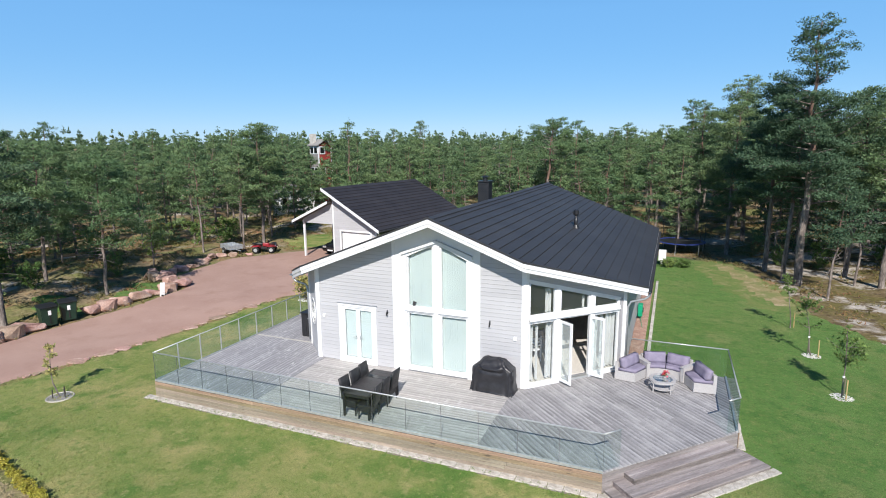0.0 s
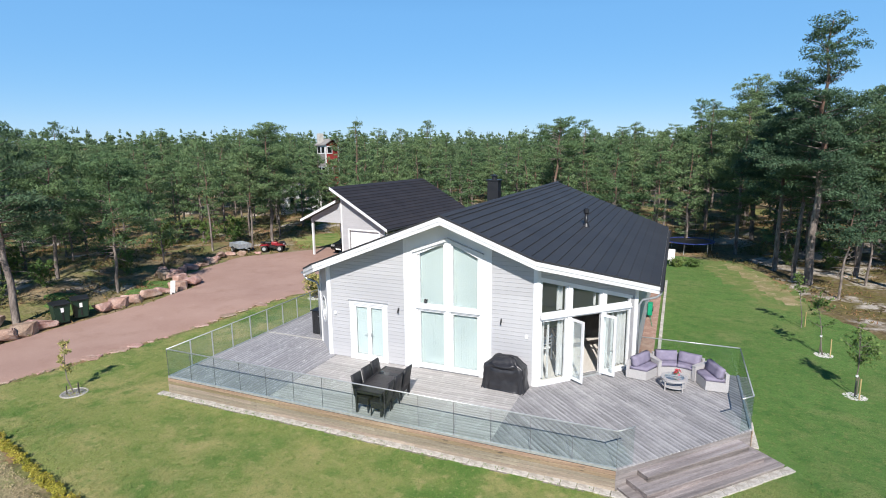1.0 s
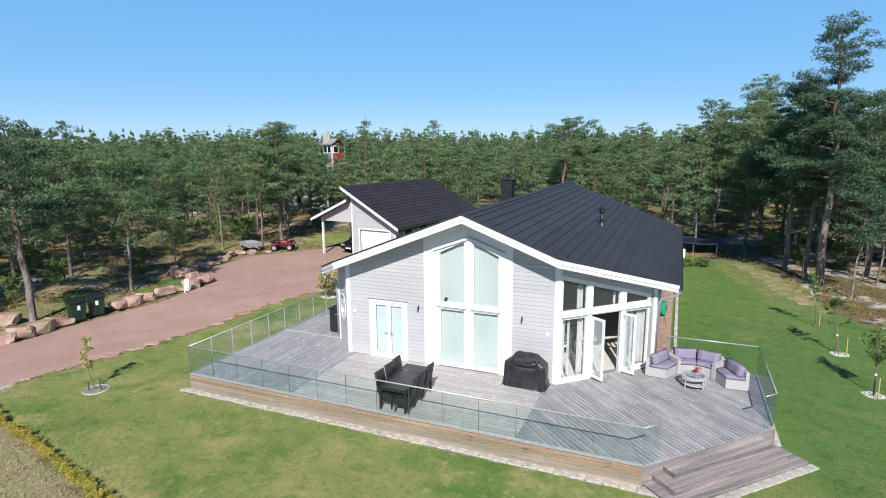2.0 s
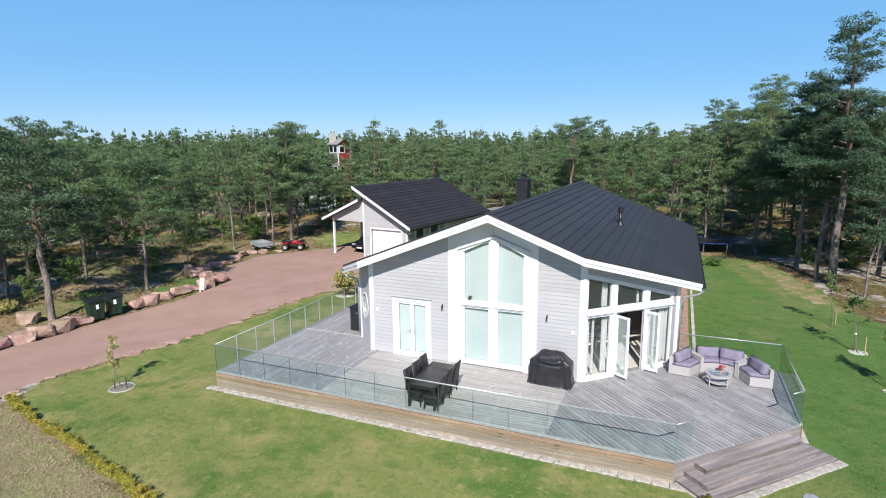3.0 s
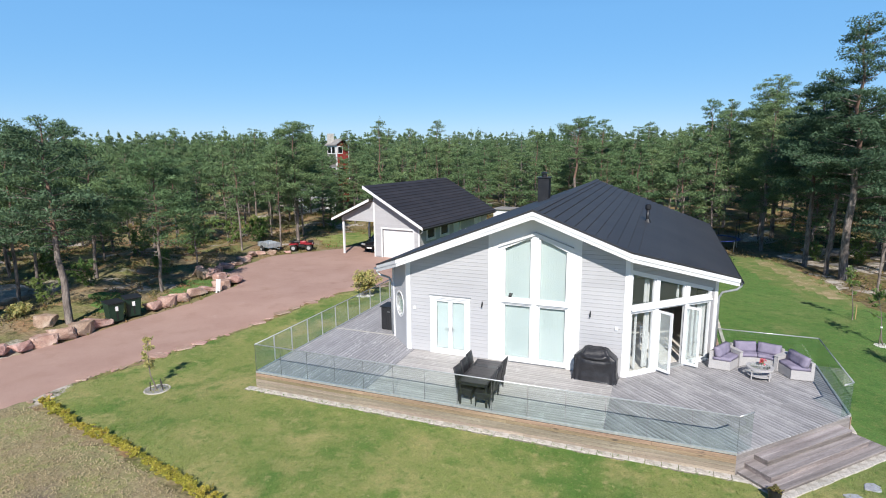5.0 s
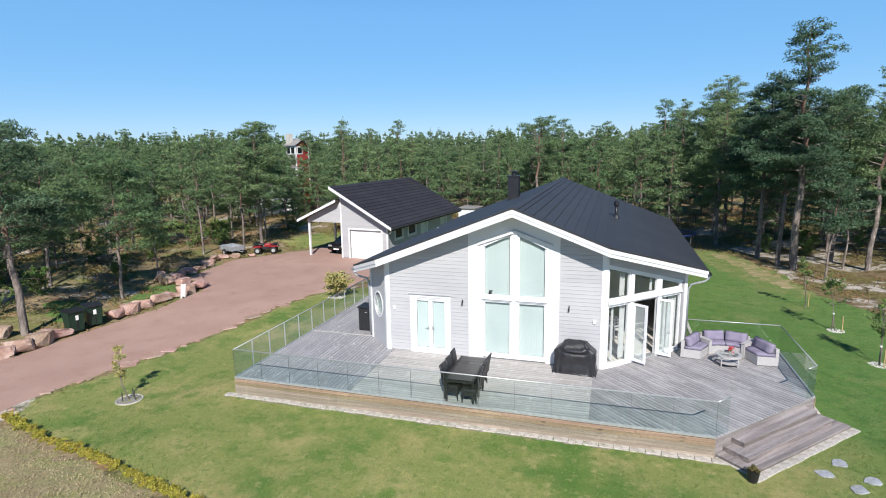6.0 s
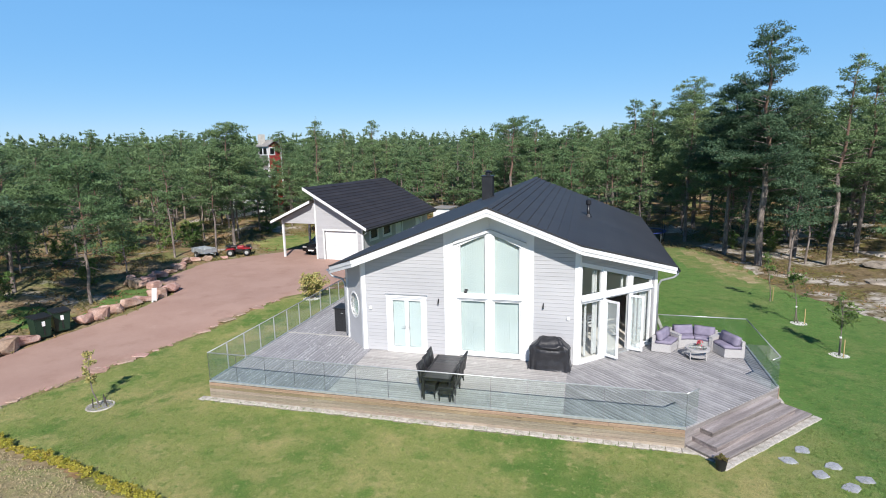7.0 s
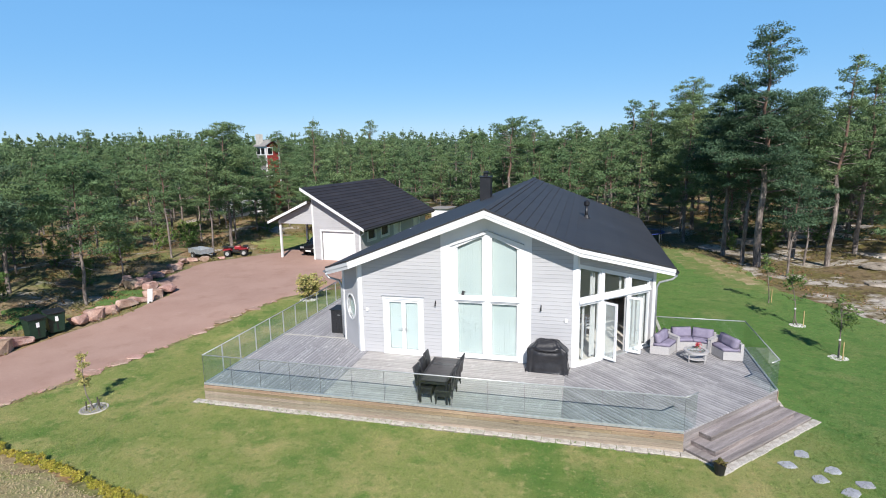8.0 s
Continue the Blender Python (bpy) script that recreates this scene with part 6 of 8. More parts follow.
M_COVER = material("black tarpaulin cover", [(0.012, 0.012, 0.015), (0.024, 0.024, 0.028)], 3, 0.40, 0.012, fine=9, fine_mix=0.2)
M_RED = material("red paint", [(0.22, 0.014, 0.022), (0.30, 0.022, 0.032)], 4, 0.35, fine_mix=0.1)
M_REDFLOWER = material("red petals", [(0.45, 0.03, 0.04), (0.60, 0.08, 0.07)], 8, 0.6, fine_mix=0.2, island=0.3)
M_RUBBER = material("black rubber", [(0.010, 0.010, 0.010), (0.018, 0.017, 0.016)], 6, 0.8, fine_mix=0.2)
M_GALV = material("galvanised sheet", [(0.34, 0.37, 0.40), (0.48, 0.51, 0.53)], 5, 0.45, metal=0.5, fine_mix=0.15)
M_STAKEDARK = material("dark weathered stake wood", [(0.10, 0.085, 0.065), (0.17, 0.145, 0.11)], 8, 0.85, fine=30, fine_mix=0.2, stretch=(1, 1, 0.2))
M_STAKE = material("yellowish stake wood", [(0.36, 0.26, 0.11), (0.48, 0.36, 0.17)], 8, 0.8, fine=30, fine_mix=0.2, stretch=(1, 1, 0.2))
M_WHITESTONE = material("white pebbles", [(0.50, 0.48, 0.45), (0.70, 0.68, 0.65)], 12, 0.8, fine_mix=0.2, piece=0.15)
M_SLATE = material("grey slate slab", [(0.26, 0.27, 0.30), (0.37, 0.38, 0.41)], 3, 0.8, 0.01, fine=20, fine_mix=0.2, piece=0.12)
M_ROCK = material("lichen-grey granite outcrop", [(0.20, 0.165, 0.125), (0.33, 0.285, 0.235), (0.45, 0.40, 0.345)], 0.9, 0.9, 0.03, fine=7, fine_mix=0.3)
M_BLUE = material("blue edge pad", [(0.015, 0.03, 0.16), (0.03, 0.05, 0.22)], 4, 0.5, fine_mix=0.1)
M_GREENBOX = material("bright green plastic", [(0.0, 0.24, 0.12), (0.01, 0.30, 0.16)], 4, 0.4, fine_mix=0.05)
M_CARPAINT = material("black car paint", [(0.008, 0.008, 0.010), (0.012, 0.012, 0.014)], 1, 0.18, fine_mix=0.05)
M_REDWALL = material("red-painted boards", [(0.22, 0.022, 0.02), (0.30, 0.035, 0.03)], 0.8, 0.8, fine=6, fine_mix=0.15)
M_GREYROOF = material("weathered grey roof", [(0.20, 0.19, 0.18), (0.28, 0.27, 0.26)], 0.8, 0.8, fine=6, fine_mix=0.15)
M_PEBBLE = material("white lamp plastic", [(0.72, 0.72, 0.72), (0.8, 0.8, 0.8)], 4, 0.5, fine_mix=0.03)


def rounded(bm, bevel, segments=2):
    bmesh.ops.remove_doubles(bm, verts=bm.verts, dist=0.0005)
    bmesh.ops.bevel(bm, geom=list(bm.edges), offset=bevel, segments=segments, affect="EDGES", profile=0.6)
    return bm


def dining_chair():
    c = thing("dining_chair", pose(0, 0, 0), "black woven rattan high-back dining chair at the table", "chair", "chairs round the dining table")
    part("seat", rounded(boxed(-0.24, 0.24, -0.24, 0.24, 0.36, 0.46), 0.02), M_BLACKRATTAN, c)
    part("seat_skirt", boxed(-0.22, 0.22, -0.22, 0.22, 0.24, 0.357), M_BLACKRATTAN, c)
    bm = bmesh.new()
    rows = [(-0.24, 0.44), (-0.255, 0.62), (-0.29, 0.82), (-0.34, 1.06)]
    vs = [[bm.verts.new((x, y0 + dy, z)) for x in (-0.225, -0.08, 0.08, 0.225) for dy in (0.0, -0.045)] for y0, z in rows]
    for a, b in zip(vs, vs[1:]):
        for k in range(3):
            bm.faces.new((a[2 * k], a[2 * k + 2], b[2 * k + 2], b[2 * k]))
            bm.faces.new((a[2 * k + 1], b[2 * k + 1], b[2 * k + 3], a[2 * k + 3]))
        bm.faces.new((a[0], b[0], b[1], a[1]))
        bm.faces.new((a[6], a[7], b[7], b[6]))
    for r in (vs[0], vs[-1]):
        for k in range(3):
            bm.faces.new((r[2 * k], r[2 * k + 1], r[2 * k + 3], r[2 * k + 2]))
    part("backrest", bm, M_BLACKRATTAN, c, "", True)
    for x in (-0.20, 0.20):
        for y in (-0.20, 0.20):
            part("leg", tubed([(x * 1.06, y * 1.08, 0), (x, y, 0.25)], [0.017, 0.026], 6), M_BLACKRATTAN, c)
    return c


def dining_set():
    x0, x1, y0, y1, z = -8.55, -7.63, 12.98, 14.88, DECK_Z
    t = thing("dining_table", pose((x0 + x1) / 2, (y0 + y1) / 2, z), "long black outdoor dining table with slatted top", "table")
    w, l = (x1 - x0) / 2, (y1 - y0) / 2
    n = 9
    for i in range(n):
        if i in (6,):
            part("glass_inset", boxed(-w + 0.09, w - 0.09, -l + 2 * l * i / n + 0.003, -l + 2 * l * (i + 1) / n - 0.003, 0.725, 0.742), M_DARKGLASS, t, "dark glass inset")
        else:
            part("slat", boxed(-w + 0.075, w - 0.075, -l + 2 * l * i / n + 0.003, -l + 2 * l * (i + 1) / n - 0.003, 0.72, 0.742, 0.003), M_TABLETOP, t)
    for s in (-1, 1):
        part("top_rail", boxed(s * w - 0.07 * (s > 0), s * w + 0.07 * (s < 0), -l, l, 0.66, 0.745, 0.005), M_BLACKRATTAN, t)
        part("apron", boxed(-w + 0.071, w - 0.071, s * (l - 0.06) - 0.01, s * (l - 0.06) + 0.01, 0.62, 0.715), M_BLACKRATTAN, t)
        for q in (-1, 1):
            part("leg", tubed([(s * (w - 0.045), q * (l - 0.05), 0), (s * (w - 0.045), q * (l - 0.05), 0.66)], 0.042, 4), M_BLACKRATTAN, t)
    first = None
    rnd = random.Random(4)
    for side in (-1, 1):
        for k, y in enumerate((13.33, 13.92, 14.50) if side < 0 else (13.22, 13.78, 14.42)):
            x = (x0 + 0.20 if side < 0 else x1 - 0.20) + rnd.uniform(-0.03, 0.03)
            m = pose(x, y, z, 0, 0, (-90 if side < 0 else 90) + rnd.uniform(-7, 7))
            if first is None:
                first = dining_chair()
                first.matrix_world = m
            else:
                copy_thing(first, m)


dining_set()


def arc_block(r0, r1, a0, a1, z0, z1, bevel=0.012, bulge=0.0, bits=0):
    bm = bmesh.new()
    n = bits or max(3, int(abs(a1 - a0) / 7))
    rings = []
    for i in range(n + 1):
        a = radians(a0 + (a1 - a0) * i / n)
        e = bulge * math.sin(math.pi * i / n)
        rings.append([bm.verts.new((r * math.cos(a), r * math.sin(a), z + (e if z == z1 else 0))) for r, z in ((r0, z0), (r1, z0), (r1, z1), (r0, z1))])
    for a, b in zip(rings, rings[1:]):
        for k in range(4):
            bm.faces.new((a[k], a[(k + 1) % 4], b[(k + 1) % 4], b[k]))
    bm.faces.new(rings[0])
    bm.faces.new(rings[-1][::-1])
    if bevel:
        sharp = [e for e in bm.edges if len(e.link_faces) == 2 and e.calc_face_angle() > 0.6]
        bmesh.ops.bevel(bm, geom=sharp, offset=bevel, segments=2, affect="EDGES", profile=0.6)
    return bm


def sofa_group():
    m = pose(0.22, 18.42, DECK_Z)

    def pillow(bm, seed):
        """Softens a cushion: crowned faces and slightly sagging corners."""
        bmesh.ops.subdivide_edges(bm, edges=[e for e in bm.edges if e.calc_length() > 0.16], cuts=3, use_grid_fill=True)
        rnd = random.Random(seed)
        lo, hi = min(v.co.z for v in bm.verts), max(v.co.z for v in bm.verts)
        for v in bm.verts:
            if v.co.z > (lo + hi) / 2:
                v.co.z += rnd.uniform(-0.008, 0.008)
        return bm

    def seat(a0, a1, name, label, cushions):
        s = thing(name, m, label, "sofa", "curved sofa group")
        ends = 1 if cushions == 1 else 0
        part("base", arc_block(0.90, 1.56, a0, a1, 0.02, 0.33, 0.015, 0, ends), M_RATTAN, s)
        part("backrest", arc_block(1.46, 1.56, a0, a1, 0.333, 0.64, 0.015, 0, ends), M_RATTAN, s)
        step = (a1 - a0) / cushions
        for i in range(cushions):
            b0, b1 = a0 + i * step + 0.6, a0 + (i + 1) * step - 0.6
            part("seat_cushion", pillow(arc_block(0.90, 1.45, b0, b1, 0.335, 0.435, 0.028, 0.0, 1 if ends else 2), i), M_CUSHION, s, "purple seat cushion", True)
            bm = arc_block(1.22, 1.38, b0 + 0.2, b1 - 0.2, 0.437, 0.76, 0.040, 0.0, 1)
            c = math.radians((b0 + b1) / 2)
            for v in bm.verts:
                lean = (v.co.z - 0.437) * 0.24
                v.co.x, v.co.y = v.co.x + lean * math.cos(c), v.co.y + lean * math.sin(c)
            part("back_cushion", pillow(bm, 10 + i), M_CUSHION, s, "purple back cushion", True)
        return s

    seat(130, 173, "armchair", "pale rattan sofa end with purple cushions on the deck", 1)
    seat(55.0, 121.0, "sofa", "curved pale rattan sofa with purple cushions", 2)
    seat(3, 45.5, "armchair", "pale rattan sofa end with purple cushions by the railing", 1)
    for a0, a1 in ((121.6, 129.4), (46.1, 54.4)):
        w = thing("side_table", m, "wedge-shaped pale rattan side table between sofa parts", "table", "curved sofa group")
        part("body", arc_block(0.86, 1.58, a0, a1, 0.02, 0.53, 0.015), M_RATTAN, w)
        part("table_top", arc_block(0.84, 1.60, a0 - 0.3, a1 + 0.3, 0.533, 0.56, 0.006), M_RATTAN, w)
    t = thing("coffee_table", pose(0.18, 18.30, DECK_Z) @ Matrix.Diagonal((0.9, 0.9, 1, 1)), "round pale rattan coffee table with glass top and lower shelf", "table")

    def ring(r0, r1, z0, z1):
        bm = bmesh.new()
        k = 28
        vs = [[bm.verts.new((r * math.cos(6.2832 * i / k), r * math.sin(6.2832 * i / k), z)) for r, z in ((r0, z0), (r1, z0), (r1, z1), (r0, z1))] for i in range(k)]
        for i in range(k):
            a, b = vs[i], vs[(i + 1) % k]
            for j in range(4):
                bm.faces.new((a[j], b[j], b[(j + 1) % 4], a[(j + 1) % 4]))
        return bm
    part("rim", ring(0.34, 0.46, 0.34, 0.40), M_RATTAN, t)
    part("glass_top", tubed([(0, 0, 0.385), (0, 0, 0.393)], 0.339, 28), M_GLASS, t, "clear glass top")
    part("shelf", tubed([(0, 0, 0.12), (0, 0, 0.145)], 0.42, 28), M_RATTAN, t)
    for i in range(4):
        a = radians(45 + 90 * i)
        part("leg", tubed([(0.41 * math.cos(a), 0.41 * math.sin(a), 0), (0.41 * math.cos(a), 0.41 * math.sin(a), 0.34)], 0.022, 8), M_RATTAN, t)
    f = thing("flower_pot", pose(0.24, 18.38, DECK_Z + 0.40) @ Matrix.Diagonal((0.75, 0.75, 0.85, 1)), "small pot of red flowers on the coffee table", "plant")
    part("pot", tubed([(0, 0, 0), (0, 0, 0.10)], [0.045, 0.065], 12), M_RATTAN, f)
    rnd = np.random.default_rng(8)
    P = rnd.normal(size=(26, 3)) * np.array([0.06, 0.06, 0.05]) + np.array([0, 0, 0.19])
    V, F = tufts(P, P - np.array([0, 0, 0.1]), 0.05, 8, 0.8, rnd, 0.6, 0.8)
    part("blossom", mesh_from("blossom", V.tolist(), F.tolist(), M_REDFLOWER), None, f)
    P = rnd.normal(size=(16, 3)) * np.array([0.05, 0.05, 0.03]) + np.array([0, 0, 0.12])
    V, F = tufts(P, P, 0.06, 6, 0.8, rnd)
    part("leaves", mesh_from("leaves", V.tolist(), F.tolist(), M_LEAF), None, f)


sofa_group()


def covered_grill():
    g = thing("covered_grill", pose(-4.90, 16.34, DECK_Z, 0, 0, -3) @ Matrix.Diagonal((0.98, 0.88, 0.95, 1)), "gas grill under a creased black cover", "grill")
    # soft cover: rounded outlines from the skirt to the top, with a pouch of cloth under the lid
    bm = bmesh.new()
    keys = [(0.01, 0.735, 0.42), (0.12, 0.71, 0.395), (0.32, 0.68, 0.365), (0.55, 0.685, 0.355), (0.74, 0.70, 0.355), (0.82, 0.685, 0.35), (0.89, 0.60, 0.34), (0.98, 0.49, 0.315), (1.06, 0.43, 0.27), (1.12, 0.395, 0.21), (1.16, 0.31, 0.13), (1.17, 0.12, 0.04)]
    zs = [k[0] for k in keys]
    k, rows = 84, 40
    rings = []
    for j in range(rows + 1):
        f = j / rows
        z = float(np.interp(f, np.linspace(0, 1, len(zs)), zs))
        w, d = float(np.interp(z, zs, [q[1] for q in keys])), float(np.interp(z, zs, [q[2] for q in keys]))
        ring = []
        for i in range(k):
            a = 2 * math.pi * i / k
            ca, sa = math.cos(a), math.sin(a)
            e = 0.26 + 0.22 * max(0.0, (z - 0.6) / 0.5)
            x, y = math.copysign(abs(ca) ** e, ca) * w, math.copysign(abs(sa) ** e, sa) * d
            drape = (0.030 * math.sin(a * 11 + 1.2 * z) + 0.018 * math.sin(a * 19 + 3.0 - 2.1 * z)) * (1 - 0.75 * min(1, z / 0.75))
            crease = 0.030 * abs(math.sin(7 * z + 3.2 * math.sin(2 * a) + 1.5 * ca)) - 0.018 + 0.016 * abs(math.sin(17 * z + 4 * a + 2 * math.sin(3 * a)))
            crease += 0.05 * noise.noise(Vector((x * 4, y * 4, z * 5))) + 0.03 * noise.noise(Vector((x * 9, y * 9 + 3, z * 9)))
            x, y = x * (1 + drape + 0.5 * crease), y * (1 + 1.5 * drape + crease)
            if sa < 0:
                # the lid bulges to the front and the cloth sags below it
                mid = max(0.0, 1 - (x / 0.48) ** 2)
                y -= mid * (0.12 * math.exp(-((z - 0.97 + 0.10 * mid) / 0.075) ** 2) - 0.05 * math.exp(-((z - 0.77 - 0.05 * (1 - mid)) / 0.035) ** 2) + 0.035 * math.exp(-((z - 0.67) / 0.06) ** 2))
            ring.append(bm.verts.new((x, y, max(0.004, z + 0.012 * math.sin(a * 7 + 4 * z)))))
        rings.append(ring)
    for a, b in zip(rings, rings[1:]):
        for i in range(k):
            bm.faces.new((a[i], a[(i + 1) % k], b[(i + 1) % k], b[i]))
    bm.faces.new(rings[-1])
    part("cover", bm, M_COVER, g, "", True)
    for s in (-1, 1):
        part("strap", tubed([(s * 0.70, -0.30, 0.05), (s * 0.74, -0.36, 0.02), (s * 0.72, -0.42, 0.006)], 0.009, 5), M_BLACK, g)
        for y in (-0.22, 0.22):
            part("wheel", tubed([(s * 0.55 - 0.02, y, 0.05), (s * 0.55 + 0.02, y, 0.05)], 0.05, 12), M_RUBBER, g)


covered_grill()


def deck_box():
    b = thing("storage_box", pose(-13.68, 18.78, DECK_Z), "black slatted storage cabinet on the deck", "cabinet")
    part("body", boxed(-0.36, 0.36, -0.33, 0.33, 0.0, 1.0, 0.012), M_BLACK, b)
    for i in range(6):
        part("slat", boxed(-0.35 + 0.117 * i, -0.35 + 0.117 * i + 0.105, -0.345, -0.332, 0.04, 0.97, 0.003), M_BLACKRATTAN, b)
    part("lid", boxed(-0.41, 0.41, -0.39, 0.38, 1.003, 1.04, 0.01), M_BLACK, b)
    part("handle", boxed(-0.05, 0.05, -0.365, -0.347, 0.80, 0.82), M_STEEL, b)


deck_box()


def wall_fittings():
    for x, z in ((-8.98, 2.68), (-5.18, 2.72)):
        l = thing("wall_lamp", pose(x, 16.738, z) @ Matrix.Diagonal((0.6, 0.7, 0.75, 1)), "small dark outdoor wall lamp on the facade", "lamp", "wall lamps")
        part("bracket", boxed(-0.03, 0.03, -0.015, 0.0, -0.06, 0.12), M_BLACKMETAL, l)
        part("arm", tubed([(0, -0.015, 0.10), (0, -0.10, 0.12), (0, -0.12, 0.04)], 0.012, 6), M_BLACKMETAL, l)
        part("shade", tubed([(0, -0.12, 0.05), (0, -0.12, -0.12)], [0.03, 0.045], 10), M_BLACKMETAL, l)
    for x, z in ((-11.66, 2.30), (-4.32, 2.30)):
        s = thing("wall_socket", pose(x, 16.738, z), "white outdoor socket box on the boards", "socket", "wall sockets")
        part("box", boxed(-0.05, 0.05, -0.05, 0.0, -0.06, 0.06, 0.008), M_PEBBLE, s)
        part("cover_flap", boxed(-0.042, 0.042, -0.058, -0.052, -0.05, 0.03), M_PEBBLE, s)
    g = thing("hose_box", pose(-1.10, 28.0, 0.48), "bright green hose box on the side wall", "box")
    part("case", boxed(0.0, 0.22, -0.22, 0.22, -0.30, 0.30, 0.03), M_GREENBOX, g)
    part("hose", tubed([(0.1, -0.1, -0.30), (0.16, -0.3, -0.39), (0.22, -0.9, -0.40), (0.30, -1.6, -0.40)], 0.014, 6), M_GREENBOX, g)
    part("hub", tubed([(0.22, 0, 0), (0.26, 0, 0)], 0.12, 16), M_BLACK, g)
    o = thing("ornament", pose(-7.98, 16.83, 2.96 + 0.055), "small dark figurine on the window sill", "ornament")
    part("body", tubed([(0, 0, 0), (0, 0, 0.05), (0, 0, 0.11), (0, 0, 0.15)], [0.05, 0.06, 0.04, 0.03], 8), M_BLACKRATTAN, o)
    part("head", tubed([(0.05, 0, 0.12), (0.09, 0, 0.13)], [0.03, 0.02], 8), M_BLACKRATTAN, o)


wall_fittings()


def flower_tub(x, y):
    p = thing("plant_pot", pose(x, y, gz(x, y) + 0.03), "black plant pot with reddish plant beside the steps", "plant")
    part("pot", tubed([(0, 0, 0), (0, 0, 0.30), (0, 0, 0.31), (0, 0, 0.25)], [0.11, 0.15, 0.13, 0.12], 16), M_BLACK, p)
    rnd = np.random.default_rng(3)
    P = rnd.normal(size=(60, 3)) * np.array([0.045, 0.045, 0.03]) + np.array([0, 0, 0.32])
    V, F = tufts(P, P - np.array([0, 0, 0.2]), 0.06, 8, 0.6, rnd, 0.6, 0.5)
    part("leaves", mesh_from("leaves", V.tolist(), F.tolist(), M_HEATH), None, p)


flower_tub(-0.32, 11.95)


# ---- edging stones, slabs, boulders ----
def stone_mesh(seed, sx, sy, sz, rough=0.22, sub=2, name="stone", mat=None):
    """A broken boulder: a flattened, noisy ball with a sunk base."""
    rnd = random.Random(seed)
    bm = bmesh.new()
    bmesh.ops.create_icosphere(bm, subdivisions=sub, radius=1.0)
    off = Vector((rnd.uniform(0, 50), rnd.uniform(0, 50), rnd.uniform(0, 50)))
    for v in bm.verts:
        n = v.co.copy()
        v.co *= 1 + rough * (noise.noise(n * 1.1 + off) * 1.4 + 0.5 * noise.noise(n * 2.7 + off))
        p = 0.62
        v.co = Vector([math.copysign(abs(c) ** p, c) for c in v.co])
        v.co = Vector((v.co.x * sx / 2, v.co.y * sy / 2, max(v.co.z, -0.4) * sz * 0.72 + sz * 0.26))
    me = bpy.data.meshes.new(name)
    bm.to_mesh(me)
    bm.free()
    me.materials.append(mat or M_STONE)
    return me


def boulders():
    rnd = random.Random(9)
    def broken_block(seed):
        """A quarried block: flat broken faces with worn edges."""
        r = random.Random(seed)
        bm = bmesh.new()
        for _ in range(17):
            v = Vector((r.gauss(0, 1), r.gauss(0, 1), r.gauss(0, 1))).normalized()
            bm.verts.new((0.64 * max(-0.85, min(0.85, v.x * 1.25)), 0.42 * max(-0.85, min(0.85, v.y * 1.25)), 0.25 + 0.33 * max(-0.8, min(0.8, v.z * 1.25))))
        hull = bmesh.ops.convex_hull(bm, input=bm.verts)
        bmesh.ops.delete(bm, geom=[g for g in set(hull["geom_interior"] + hull["geom_unused"]) if isinstance(g, bmesh.types.BMVert)], context="VERTS")
        bmesh.ops.dissolve_limit(bm, angle_limit=0.16, verts=bm.verts, edges=bm.edges)
        bmesh.ops.bevel(bm, geom=list(bm.edges), offset=0.022, segments=1, affect="EDGES")
        bmesh.ops.triangulate(bm, faces=[f for f in bm.faces if len(f.verts) > 4])
        bmesh.ops.subdivide_edges(bm, edges=[e for e in bm.edges if e.calc_length() > 0.25], cuts=1, use_grid_fill=True)
        for v in bm.verts:
            v.co += Vector((r.gauss(0, 0.012), r.gauss(0, 0.012), r.gauss(0, 0.012)))
        me = bpy.data.meshes.new("boulder")
        bmesh.ops.recalc_face_normals(bm, faces=bm.faces)
        bm.to_mesh(me)
        bm.free()
        me.materials.append(M_STONE)
        return me

    shapes = [broken_block(40 + i) for i in range(9)]

    def put(x, y, s, spin, sz=1.0, label="pinkish granite boulder bordering the driveway"):
        ob = new("boulder", rnd.choice(shapes))
        ob.matrix_world = Matrix.Translation((x, y, gz(x, y) - 0.04)) @ Matrix.Rotation(radians(spin), 4, "Z") @ Matrix.Diagonal((s, s * rnd.uniform(0.8, 1.15), s * sz, 1))
        tagged(ob, label, "boulder", "boulders along the driveway")
    line = [(-30.0, 9.6), (-28.9, 11.6), (-28.4, 13.2), (-28.35, 15.0), (-28.6, 16.6)]
    for (x0, y0), (x1, y1) in zip(line, line[1:]):
        d = math.hypot(x1 - x0, y1 - y0)
        for i in range(max(1, round(d / 1.05))):
            t = (i + 0.5) / max(1, round(d / 1.05))
            put(x0 + (x1 - x0) * t - 0.1, y0 + (y1 - y0) * t, rnd.uniform(0.95, 1.25), 90 + rnd.uniform(-20, 20))
    for x, y, s in ((-28.3, 19.3, 1.3), (-28.2, 20.1, 1.3), (-28.0, 20.8, 1.3), (-27.95, 21.8, 1.25), (-27.9, 22.7, 1.0), (-27.75, 23.7, 1.2), (-27.7, 24.7, 1.25), (-28.3, 25.4, 0.9)):
        put(x, y, s * 0.88, 85 + rnd.uniform(-25, 25))
